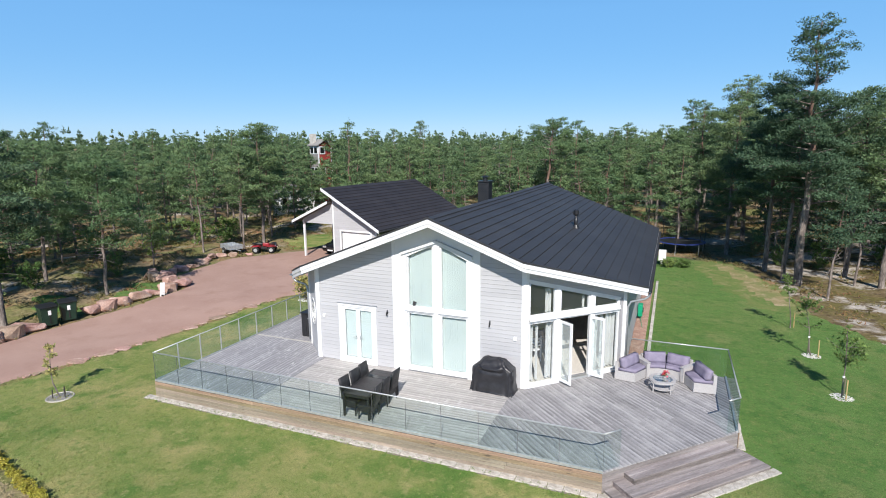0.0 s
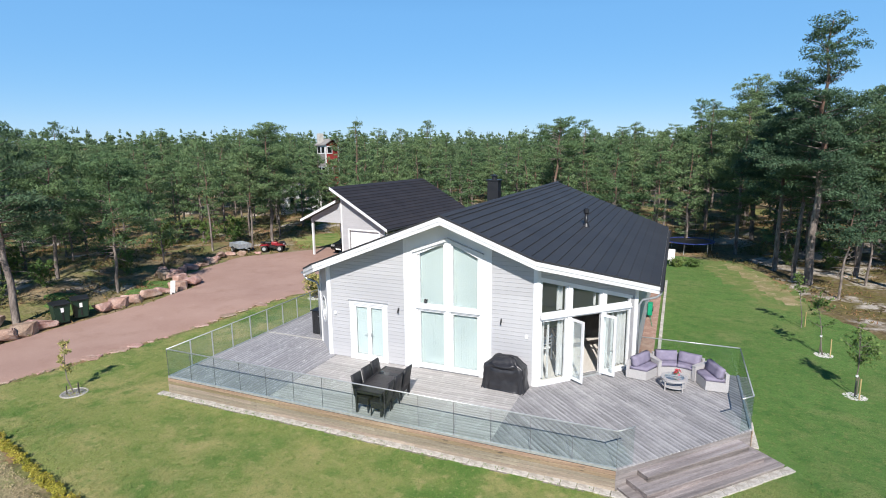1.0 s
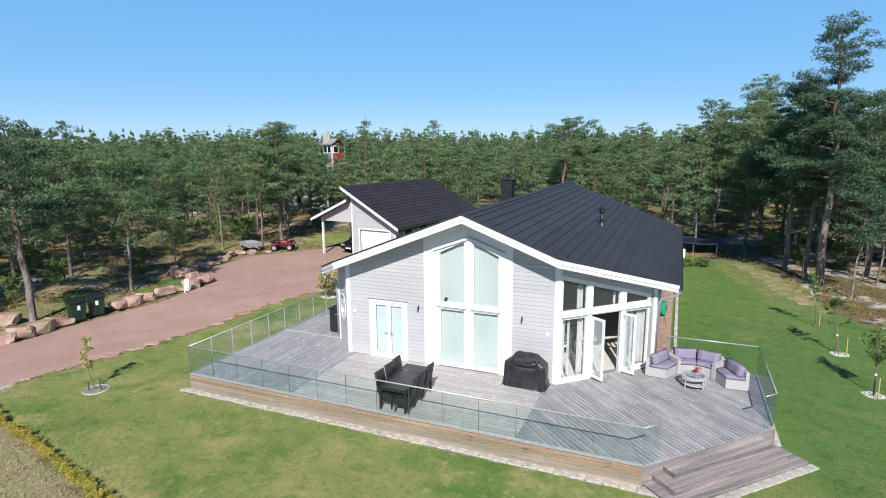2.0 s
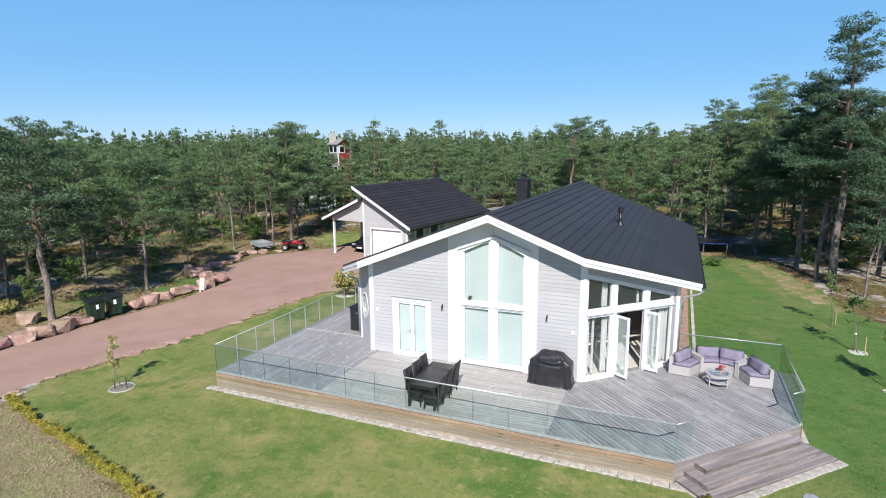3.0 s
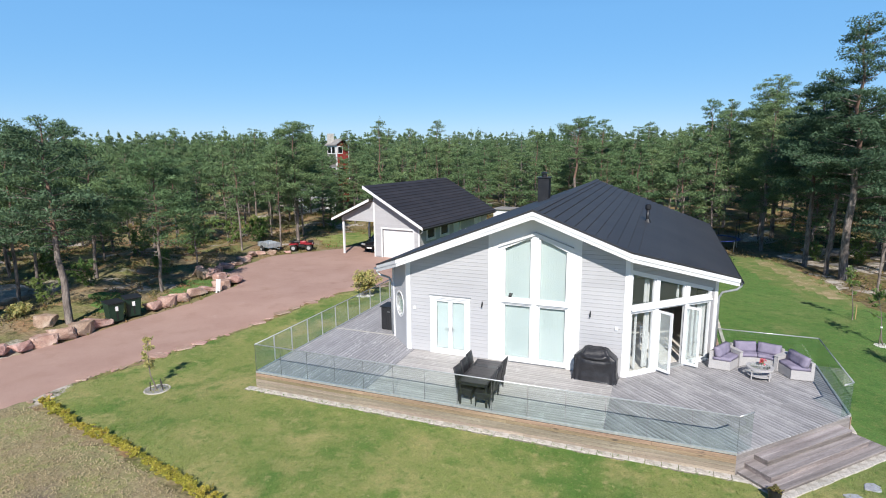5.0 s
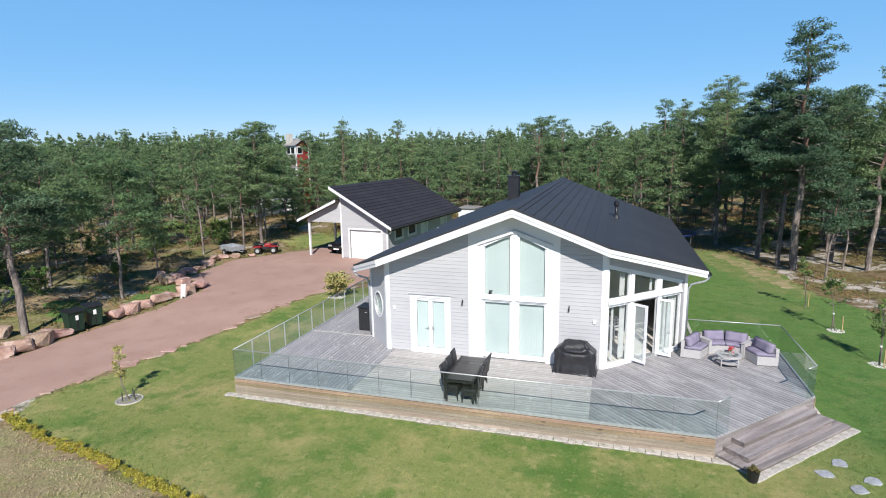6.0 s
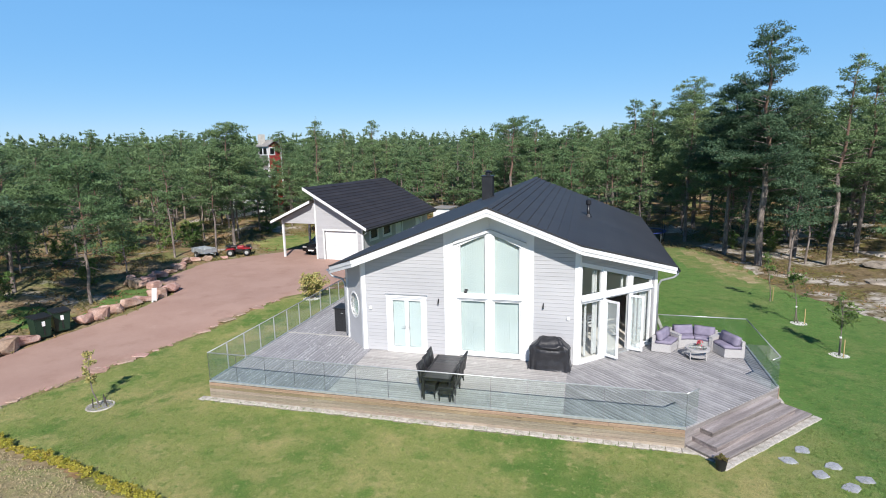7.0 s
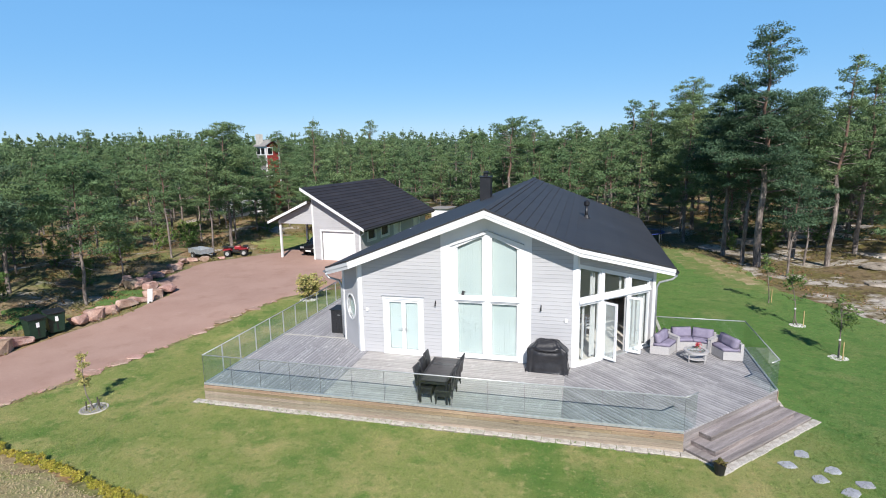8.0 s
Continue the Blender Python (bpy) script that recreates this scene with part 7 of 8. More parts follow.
    for x, y, s in ((-29.6, 25.5, 0.7), (-30.4, 25.6, 0.9), (-30.9, 25.3, 1.0), (-31.5, 25.7, 0.9), (-31.0, 26.3, 0.8), (-31.9, 26.2, 0.9), (-31.4, 27.3, 0.7), (-31.5, 28.2, 0.8), (-31.6, 29.2, 0.6), (-31.9, 30.2, 0.8), (-32.2, 31.1, 0.6), (-32.5, 32.0, 0.8), (-32.6, 33.0, 0.6), (-32.0, 33.6, 0.7), (-31.0, 34.3, 0.45)):
        put(x, y, s * 1.22, rnd.uniform(0, 180))
    put(-31.2, 15.45, 0.95, 30, 1.25, "grey mossy boulder under the pines")
    flat = [stone_mesh(60 + i, 0.55, 0.40, 0.16, 0.25, 1) for i in range(5)]
    # low broken stones along the lawn side of the drive
    edge = thing("stone_edging", pose(0, 0, 0), "row of low pink stones edging the gravel drive", "edging")
    for (x0, y0), (x1, y1) in zip(DRIVE_RIGHT[1:9], DRIVE_RIGHT[2:10]):
        d = math.hypot(x1 - x0, y1 - y0)
        n = int(d / 0.36)
        for i in range(n):
            if rnd.random() < 0.40:
                continue
            t = (i + rnd.random() * 0.6) / n
            x, y = x0 + (x1 - x0) * t + rnd.uniform(-0.12, 0.12), y0 + (y1 - y0) * t
            ob = part("stone", rnd.choice(flat), None, edge)
            s = rnd.uniform(0.35, 0.8) * (2.2 if rnd.random() < 0.10 else 1)
            ob.matrix_world = Matrix.Translation((x, y, gz(x, y) + 0.02)) @ Matrix.Rotation(rnd.uniform(0, 3.14), 4, "Z") @ Matrix.Diagonal((s, s * 0.9, 0.38, 1))
    # rock outcrops in the wood
    for i, (x, y, sx, sy, sz) in enumerate(((15.2, 41.5, 4.0, 1.6, 0.34), (12.4, 46.3, 2.6, 1.6, 0.30), (14.6, 36.6, 3.0, 1.4, 0.30), (12.6, 33.2, 2.0, 0.9, 0.24), (16.4, 49.3, 2.2, 1.2, 0.5), (15.5, 54.0, 3.5, 2.0, 0.35), (18.5, 38.0, 3.4, 1.8, 0.34), (-40, 18.5, 5, 3, 0.5), (-35.5, 13.5, 4, 2, 0.35), (9.2, 48.5, 4, 2.5, 0.5), (3.5, 52.0, 4, 2, 0.4))):
        ob = new("rock_outcrop", stone_mesh(80 + i, sx, sy, sz, 0.30, 4, "rock_outcrop", M_ROCK))
        ob.matrix_world = Matrix.Translation((x, y, gz(x, y) - 0.45 * sz)) @ Matrix.Rotation(rnd.uniform(-0.4, 0.4), 4, "Z")
        tagged(ob, "bare grey granite outcrop with lichen in the forest", "rock", "rock outcrops")


boulders()


def paving():
    rnd = random.Random(12)
    e = thing("edging_slabs", pose(0, 0, 0), "row of pale concrete slabs along the deck foot", "paving")
    me = {}

    def slab(a, b, m):
        key = round(b - a, 2)
        if key not in me:
            bm = boxed(0.003, key - 0.003, 0.0, 0.05, 0, 0.24, 0.006)
            d = bpy.data.meshes.new("slab")
            bm.to_mesh(d)
            bm.free()
            d.materials.append(M_SLABS)
            me[key] = d
        ob = part("slab", me[key], None, e)
        ob.matrix_world = m @ Matrix.Translation((a, 0.012 + rnd.uniform(-0.006, 0.006), rnd.uniform(-0.018, 0.012))) @ Matrix.Rotation(rnd.uniform(-0.015, 0.015), 4, "Y")
    m = wall_frame((-16.3, 12.79), (-1.0, 12.79))
    u = 0.0
    while u < 15.2:
        slab(u, u + 0.40, m)
        u += 0.41
    se, sn = STEP_E, Vector((STEP_E.y, -STEP_E.x, 0))
    c0 = Vector((*DF_R, 0)) + sn * 1.0 + se * -0.1
    c1 = c0 + se * (STEP_LEN + 0.2)
    m = wall_frame(c0[:2], c1[:2])
    u = 0.0
    while u < STEP_LEN - 0.1:
        slab(u, u + 0.40, m)
        u += 0.41
    c0 = Vector((*DF_R, 0)) - se * 0.02
    m = wall_frame(c0[:2], (c0 + sn * 1.2)[:2])
    for u in (0.02, 0.43, 0.84):
        slab(u, u + 0.40, m @ Matrix.Translation((0, 0, -0.28)))
    m = wall_frame((2.2, 16.3), (2.2, 20.1))
    u = 0.0
    while u < 3.6:
        slab(u, u + 0.40, m)
        u += 0.41
    for i, (x, y) in enumerate(((1.98, 13.41), (1.47, 12.75), (2.47, 12.71), (2.01, 12.23), (2.95, 12.22), (2.51, 11.78), (3.45, 11.75))):
        r = random.Random(120 + i)
        n = 7
        pts = [(r.uniform(0.17, 0.25) * math.cos(6.2832 * k / n + r.uniform(-0.25, 0.25)), r.uniform(0.15, 0.21) * math.sin(6.2832 * k / n + r.uniform(-0.25, 0.25))) for k in range(n)]
        bm = prismed(pts, 0.045)
        bmesh.ops.bevel(bm, geom=list(bm.edges), offset=0.008, segments=1, affect="EDGES")
        ob = part("stepping_stone", bm, M_SLATE, None)
        ob.matrix_world = Matrix.Translation((x, y, gz(x, y) + 0.018)) @ Matrix.Rotation(radians(40 + rnd.uniform(-25, 25)), 4, "Z")
        tagged(ob, "grey slate stepping stone set in the lawn", "paving slab", "stepping stones")
    k = thing("kerb", pose(0, 0, 0), "row of pale kerb stones edging the gravel strip", "kerb")
    y = 20.3
    while y < 36.0:
        part("kerb_stone", boxed(-0.47, -0.33, y, y + 0.48, 0.0, 0.10, 0.01), M_SLABS, k)
        y += 0.5


paving()


# ---- garden plants ----
def sapling(x, y, seed, h, r, label, mat=None, stakes=2, ring=True, leaf=0.12, clumps=150, pebbles=None, tie=True):
    t = thing("young_tree", pose(x, y, gz(x, y) + 0.03), label, "tree", "young garden trees")
    tr, cr = broadleaf(seed, h, r, 1, leaf, clumps, 7, mat, 0.42, 0.028)
    part("trunk", tr, None, t)
    part("crown", cr, None, t)
    for k in range(stakes):
        a = seed + k * 2.4
        pale = tie and k % 2 == 0
        part("stake", tubed([(0.22 * math.cos(a), 0.22 * math.sin(a), -0.1), (0.20 * math.cos(a), 0.20 * math.sin(a), (0.72 - 0.06 * k) if tie else 0.34)], 0.022 if tie else 0.02, 6), M_STAKE if pale else (M_STAKEDARK if tie else M_DARKGAP), t, "pale wooden stake" if pale else "dark short stake")
    if ring:
        bm = bmesh.new()
        rnd = random.Random(seed)
        for i in range(240):
            a, q = rnd.uniform(0, 6.28), (0.33 if tie else 0.38) * math.sqrt(rnd.uniform(0.03, 1))
            bmesh.ops.create_icosphere(bm, subdivisions=1, radius=rnd.uniform(0.018, 0.036), matrix=Matrix.Translation((q * math.cos(a), q * math.sin(a), 0.01)) @ Matrix.Diagonal((1, 1, 0.6, 1)))
        tagged(part("pebble_ring", bm, pebbles or M_WHITESTONE, t, "ring of pebbles"), kind="stuff")
        if not tie:
            part("edging_ring", tubed([(0.42 * math.cos(6.2832 * i / 24), 0.42 * math.sin(6.2832 * i / 24), 0.015) for i in range(25)], 0.028, 6), M_SLABS, t, "pale round edging")
            return
        ring_at = [v.co for v in tr.vertices if 0.55 < v.co.z < 1.0]
        c = sum(ring_at, Vector()) / len(ring_at)
        part("tie", tubed([c - Vector((0, 0, 0.03)), c + Vector((0, 0, 0.03))], 0.042, 8), M_PEBBLE, t, "white tie")


M_DARKPEBBLE = material("dark grey pebbles", [(0.16, 0.16, 0.16), (0.27, 0.265, 0.26)], 12, 0.85, fine_mix=0.2, piece=0.1)
sapling(5.80, 21.2, 5, 2.6, 0.85, "young broad-leaved tree with stakes in a white pebble ring", None, 2, True, 0.11, 105)
sapling(5.70, 25.2, 6, 2.7, 0.70, "young tree with stakes in a white pebble ring on the lawn", None, 2, True, 0.10, 95)
sapling(5.56, 28.9, 7, 2.8, 0.50, "slender young tree with a stake on the lawn", None, 1, False, 0.10, 75)
sapling(-19.75, 11.9, 8, 2.1, 0.34, "thin yellowing young tree in a grey pebble ring", M_YELLOWLEAF, 3, True, 0.105, 66, M_DARKPEBBLE, False)


def bush(x, y, seed, h, r, label, mat, stems=6, clumps=260, leaf=0.13, ring=False):
    t = thing("bush", pose(x, y, gz(x, y) + 0.03), label, "bush")
    tr, cr = broadleaf(seed, h, r, stems, leaf, clumps, 7, mat, 0.2, 0.02)
    part("branchwork", tr, None, t)
    part("leaves", cr, None, t)
    if ring:
        bm = bmesh.new()
        rnd = random.Random(seed)
        for i in range(190):
            a, q = rnd.uniform(0, 6.28), 0.5 * math.sqrt(rnd.uniform(0.05, 1))
            bmesh.ops.create_icosphere(bm, subdivisions=1, radius=rnd.uniform(0.018, 0.045), matrix=Matrix.Translation((q * math.cos(a), q * math.sin(a), 0.01)) @ Matrix.Diagonal((1, 1, 0.6, 1)))
        tagged(part("pebble_ring", bm, M_WHITESTONE, t, "ring of white pebbles"), kind="stuff")


bush(-18.6, 25.0, 15, 1.55, 0.85, "round yellow-green bush in a pebble ring", M_YELLOWLEAF, 6, 420, 0.13, True)
bush(-33.9, 15.75, 18, 0.55, 0.75, "low yellow-green plant behind the boulders", M_YELLOWLEAF, 9, 300, 0.15)
bush(0.2, 41.0, 16, 0.6, 0.6, "low green shrub beside the white cabinet", M_LEAF, 7, 200, 0.12)
bush(1.2, 41.3, 17, 0.55, 0.6, "low green shrub beside the white cabinet", M_LEAF, 7, 200, 0.12)


def wood_shrubs():
    rnd = random.Random(77)
    kinds = [broadleaf(170 + i, 2.2 + 0.5 * i, 0.9 + 0.1 * i, 4, 0.16, 260, 6, M_LEAF, 0.12, 0.02) for i in range(3)]
    firsts = []
    spots = [(-36.9, 37.8), (-38.2, 36.0), (-36.5, 30.0), (-35.0, 20.5), (-34.2, 25.4), (-38.5, 27.0), (-34.5, 17.6), (-38.0, 40.0), (-34.5, 46.5), (-28.5, 52.0), (-24.0, 51.5), (-12.5, 50.5), (-9.0, 51.0), (9.8, 44.0), (7.4, 44.4), (-40.5, 22.0), (-39.5, 33.5), (13.6, 45.4)]
    for i, (x, y) in enumerate(spots):
        s = rnd.uniform(0.55, 1.05)
        m = at(x, y, rnd.uniform(0, 360), s)
        if i < 3:
            t = thing("shrub", at(x, y), "light green shrub at the forest edge", "shrub", "forest shrubs")
            part("branchwork", kinds[i][0], None, t)
            part("leaves", kinds[i][1], None, t)
            firsts.append(t)
        else:
            copy_thing(rnd.choice(firsts), m)


wood_shrubs()


def hedge():
    rnd = random.Random(21)
    variants = [broadleaf(140 + i, 0.34, 0.15, 6, 0.055, 120, 7, M_HEDGE, 0.08, 0.007) for i in range(4)]
    firsts = []
    length = math.hypot(HEDGE_B[0] - HEDGE_A[0], HEDGE_B[1] - HEDGE_A[1])
    n = int(length / 0.25)
    for i in range(n):
        t = (i + rnd.uniform(0.2, 0.8)) / n
        x = HEDGE_A[0] + (HEDGE_B[0] - HEDGE_A[0]) * t
        y = HEDGE_A[1] + (HEDGE_B[1] - HEDGE_A[1]) * t + rnd.uniform(-0.04, 0.04)
        s = rnd.uniform(0.8, 1.1)
        m = Matrix.Translation((x, y, gz(x, y) + 0.02)) @ Matrix.Rotation(rnd.uniform(0, 6.28), 4, "Z") @ Matrix.Diagonal((s, s, s, 1))
        if len(firsts) < 4:
            t0 = thing("hedge_plant", pose(x, y, gz(x, y) + 0.02), "small yellow-green hedge plant at the lawn edge", "hedge", "hedge plants")
            part("branchwork", variants[len(firsts)][0], None, t0)
            part("leaves", variants[len(firsts)][1], None, t0)
            firsts.append(t0)
        else:
            copy_thing(rnd.choice(firsts), m)


hedge()


# ---- drive side things ----
def wheel(parent, x, y, z, r, w, rim=None, axis="x"):
    d = Vector((w / 2, 0, 0)) if axis == "x" else Vector((0, w / 2, 0))
    c = Vector((x, y, z))
    tyre = part("wheel", tubed([c - d, c - d * 0.7, c + d * 0.7, c + d], [r * 0.86, r, r, r * 0.86], 18), M_RUBBER, parent, "", True)
    part("rim", tubed([c - d * 1.06, c + d * 1.06], r * 0.52, 14), rim or M_STEEL, tyre)


def waste_bin(m, label):
    b = thing("waste_bin", m, label, "waste bin", "waste bins")
    bm = bmesh.new()
    lo, hi = [(-0.34, -0.36), (0.34, -0.36), (0.34, 0.34), (-0.34, 0.34)], [(-0.42, -0.44), (0.42, -0.44), (0.42, 0.42), (-0.42, 0.42)]
    a = [bm.verts.new((x, y, 0.08)) for x, y in lo]
    c = [bm.verts.new((x, y, 1.12)) for x, y in hi]
    bm.faces.new(a[::-1]), bm.faces.new(c)
    for i in range(4):
        bm.faces.new((a[i], a[(i + 1) % 4], c[(i + 1) % 4], c[i]))
    bmesh.ops.bevel(bm, geom=[e for e in bm.edges], offset=0.03, segments=2, affect="EDGES")
    body = part("body", bm, M_BINGREEN, b)
    part("rim", boxed(-0.45, 0.45, -0.47, 0.45, 1.10, 1.15, 0.012), M_BINGREEN, b)
    bm = boxed(-0.46, 0.46, -0.49, 0.46, 1.155, 1.21, 0.018)
    for v in bm.verts:
        v.co.z += 0.05 * (v.co.y + 0.49) / 0.95
    part("lid", bm, M_BLACK, b, "black lid")
    part("lid_handle", boxed(-0.2, 0.2, -0.53, -0.49, 1.165, 1.19), M_BLACK, b)
    part("front_recess", boxed(-0.03, 0.03, -0.425, -0.405, 0.25, 0.75), M_BLACK, b)
    part("sticker", boxed(-0.075, 0.075, -0.437, -0.428, 0.72, 0.98), M_PEBBLE, b, "small white sticker")
    for x in (-0.34, 0.34):
        wheel(b, x, 0.36, 0.12, 0.12, 0.06)
    part("handle_bar", rod((-0.3, 0.50, 1.08), (0.3, 0.50, 1.08), 0.016), M_BLACK, b)


for i, (x, y) in enumerate(((-28.55, 17.12), (-28.50, 18.12))):
    waste_bin(pose(x, y, gz(x, y) + 0.05, 0, 0, 74 - 10 * i) @ Matrix.Diagonal((0.88, 0.88, 0.88, 1)), "dark green wheeled waste bin beside the boulders")


def marker(x, y):
    p = thing("drive_marker", pose(x, y, gz(x, y) + 0.04, 4, 5, 60), "leaning white marker board at the drive edge", "marker")
    part("board", boxed(-0.13, 0.13, -0.02, 0.02, -0.1, 0.78, 0.01), M_PEBBLE, p)
    part("foot", boxed(-0.05, 0.05, -0.05, 0.05, -0.1, 0.05), M_BLACK, p)


marker(-27.25, 22.8)


def quad_bike(m):
    q = thing("quad_bike", m, "red quad bike parked by the boulders", "quad bike")
    for x in (-0.42, 0.42):
        for y in (-0.62, 0.62):
            wheel(q, x, y, 0.28, 0.28, 0.24)
    part("chassis", boxed(-0.22, 0.22, -0.75, 0.8, 0.30, 0.50, 0.04), M_BLACK, q)
    for y, s in ((-0.62, 1), (0.62, 1)):
        bm = bmesh.new()
        prism(bm, [(-0.36, 0.50), (-0.26, 0.64), (0.26, 0.66), (0.38, 0.50), (0.30, 0.58), (-0.26, 0.56)], 1.10, Matrix(((0, 0, 1, -0.55), (1, 0, 0, y), (0, 1, 0, 0), (0, 0, 0, 1))))
        part("fender", bm, M_RED, q)
    part("tank", rounded(boxed(-0.17, 0.17, -0.10, 0.42, 0.52, 0.80), 0.06), M_RED, q, "", True)
    part("seat", rounded(boxed(-0.17, 0.17, -0.62, -0.08, 0.66, 0.82), 0.05), M_BLACK, q, "black seat", True)
    part("front_rack", boxed(-0.36, 0.36, 0.55, 0.95, 0.76, 0.79), M_BLACKMETAL, q)
    part("rear_rack", boxed(-0.36, 0.36, -0.98, -0.62, 0.76, 0.79), M_BLACKMETAL, q)
    part("handlebar", tubed([(-0.38, 0.22, 1.02), (-0.15, 0.34, 0.98), (0.15, 0.34, 0.98), (0.38, 0.22, 1.02)], 0.018, 6), M_BLACK, q)
    part("steering_column", rod((0, 0.36, 0.70), (0, 0.32, 0.98), 0.03), M_BLACK, q)
    for x in (-0.16, 0.16):
        part("headlight", tubed([(x, 0.90, 0.62), (x, 0.94, 0.62)], 0.07, 12), M_PEBBLE, q)


quad_bike(pose(-30.75, 35.9, gz(-30.75, 35.9) + 0.02, 0, 0, -62))


def trailer(m):
    t = thing("trailer", m, "small galvanised car trailer with low sides", "trailer")
    part("floor", boxed(-0.65, 0.65, -1.05, 1.05, 0.45, 0.49), M_GALV, t)
    for x in (-0.65, 0.63):
        part("side_panel", boxed(x, x + 0.02, -1.05, 1.05, 0.49, 0.86), M_GALV, t)
        for y in (-0.7, 0, 0.7):
            part("stanchion", boxed(x - 0.02, x + 0.04, y - 0.03, y + 0.03, 0.45, 0.88), M_STEEL, t)
    for y in (-1.05, 1.03):
        part("end_panel", boxed(-0.63, 0.63, y, y + 0.02, 0.49, 0.86), M_GALV, t)
    for x in (-0.80, 0.80):
        wheel(t, x, 0, 0.28, 0.28, 0.16)
        part("mudguard", tubed([(x, -0.36, 0.34), (x, -0.25, 0.56), (x, 0.0, 0.62), (x, 0.25, 0.56), (x, 0.36, 0.34)], 0.03, 6), M_BLACK, t)
    part("drawbar", tubed([(0, -1.05, 0.42), (0, -1.9, 0.42)], 0.035, 6), M_STEEL, t)
    part("jockey_wheel", tubed([(0.0, -1.7, 0.40), (0.0, -1.7, 0.06)], [0.025, 0.05], 8), M_BLACK, t)


trailer(pose(-33.0, 34.6, gz(-33.0, 34.6) + 0.03, 0, 0, 68) @ Matrix.Diagonal((0.84, 0.84, 0.84, 1)))


def parked_car(m):
    c = thing("car", m, "black estate car parked nose out under the carport", "car")
    bm = bmesh.new()
    prof = [(-2.15, 0.38), (2.15, 0.34), (2.2, 0.55), (2.1, 0.78), (1.15, 0.95), (0.55, 1.38), (-0.2, 1.47), (-1.6, 1.42), (-2.1, 0.98), (-2.2, 0.6)]
    prism(bm, prof, 1.70, Matrix(((0, 0, 1, -0.85), (1, 0, 0, 0), (0, 1, 0, 0), (0, 0, 0, 1))))
    bmesh.ops.bevel(bm, geom=list(bm.edges), offset=0.06, segments=2, affect="EDGES")
    for v in bm.verts:
        if v.co.z > 0.95:
            v.co.x *= 1 - 0.28 * (v.co.z - 0.95) / 0.5
    part("body", bm, M_CARPAINT, c, "", True)
    part("windscreen", prismed([(-0.66, 0), (0.66, 0), (0.56, 0.62), (-0.56, 0.62)], 0.01, Matrix.Translation((0, 1.12, 0.985)) @ Matrix.Rotation(radians(180 - 36), 4, "X") @ Matrix.Rotation(math.pi, 4, "Z") @ Matrix.Rotation(math.pi, 4, "Y")), M_DARKGLASS, c, "dark windscreen")
    for x in (-0.60, 0.60):
        part("headlight", boxed(x - 0.17, x + 0.17, 2.10, 2.19, 0.62, 0.76, 0.02), M_STEEL, c, "clear headlight")
        part("mirror", boxed(x * 1.6 - 0.06, x * 1.6 + 0.06, 0.72, 0.82, 0.95, 1.06, 0.02), M_CARPAINT, c)
        for y in (-1.35, 1.38):
            wheel(c, x * 1.32, y, 0.31, 0.31, 0.20)
    part("grille", boxed(-0.40, 0.40, 2.17, 2.20, 0.52, 0.66), M_BLACK, c)
    part("number_plate", boxed(-0.25, 0.25, 2.20, 2.215, 0.40, 0.50), M_PEBBLE, c, "plain white number plate")


parked_car(GAR @ pose(-1.05, 2.9, 0.06, 0, 0, 180))


def trampoline(x, y):
    t = thing("trampoline", pose(x, y, gz(x, y)), "round blue trampoline with a dark safety net", "trampoline")
    R = 1.85
    part("mat", tubed([(0, 0, 0.82), (0, 0, 0.83)], R - 0.25, 32), M_BLACK, t)
    bm = bmesh.new()
    for i in range(32):
        a, b = 6.2832 * i / 32, 6.2832 * (i + 1) / 32
        prism(bm, [((R - 0.25) * math.cos(a), (R - 0.25) * math.sin(a)), (R * math.cos(a), R * math.sin(a)), (R * math.cos(b), R * math.sin(b)), ((R - 0.25) * math.cos(b), (R - 0.25) * math.sin(b))], 0.05, Matrix.Translation((0, 0, 0.81)))
    part("edge_pad", bm, M_BLUE, t, "blue edge pad")
    for i in range(6):
        a = 6.2832 * i / 6 + 0.3
        part("leg", tubed([(R * 0.95 * math.cos(a), R * 0.95 * math.sin(a), -0.1), (R * 0.95 * math.cos(a), R * 0.95 * math.sin(a), 0.82)], 0.025, 6), M_STEEL, t)
        part("net_pole", tubed([(R * math.cos(a), R * math.sin(a), 0.3), (R * math.cos(a), R * math.sin(a), 2.4)], 0.022, 6), M_BLACK, t)
    for z in (1.2, 1.6, 2.0, 2.38):
        part("net_band", tubed([(R * math.cos(6.2832 * i / 24), R * math.sin(6.2832 * i / 24), z) for i in range(25)], 0.008, 4), M_BLACK, t)


trampoline(1.0, 47.7)


def cabinet(x, y):
    c = thing("electric_cabinet", pose(x, y, gz(x, y)), "small white electric cabinet on the back lawn", "cabinet")
    part("post", boxed(-0.1, 0.1, -0.1, 0.1, -0.1, 0.45), M_PEBBLE, c)
    part("case", boxed(-0.25, 0.25, -0.16, 0.16, 0.40, 1.15, 0.02), M_PEBBLE, c)
    part("door", boxed(-0.21, 0.21, -0.175, -0.162, 0.45, 1.08, 0.004), M_PEBBLE, c)


cabinet(-0.25, 41.6)


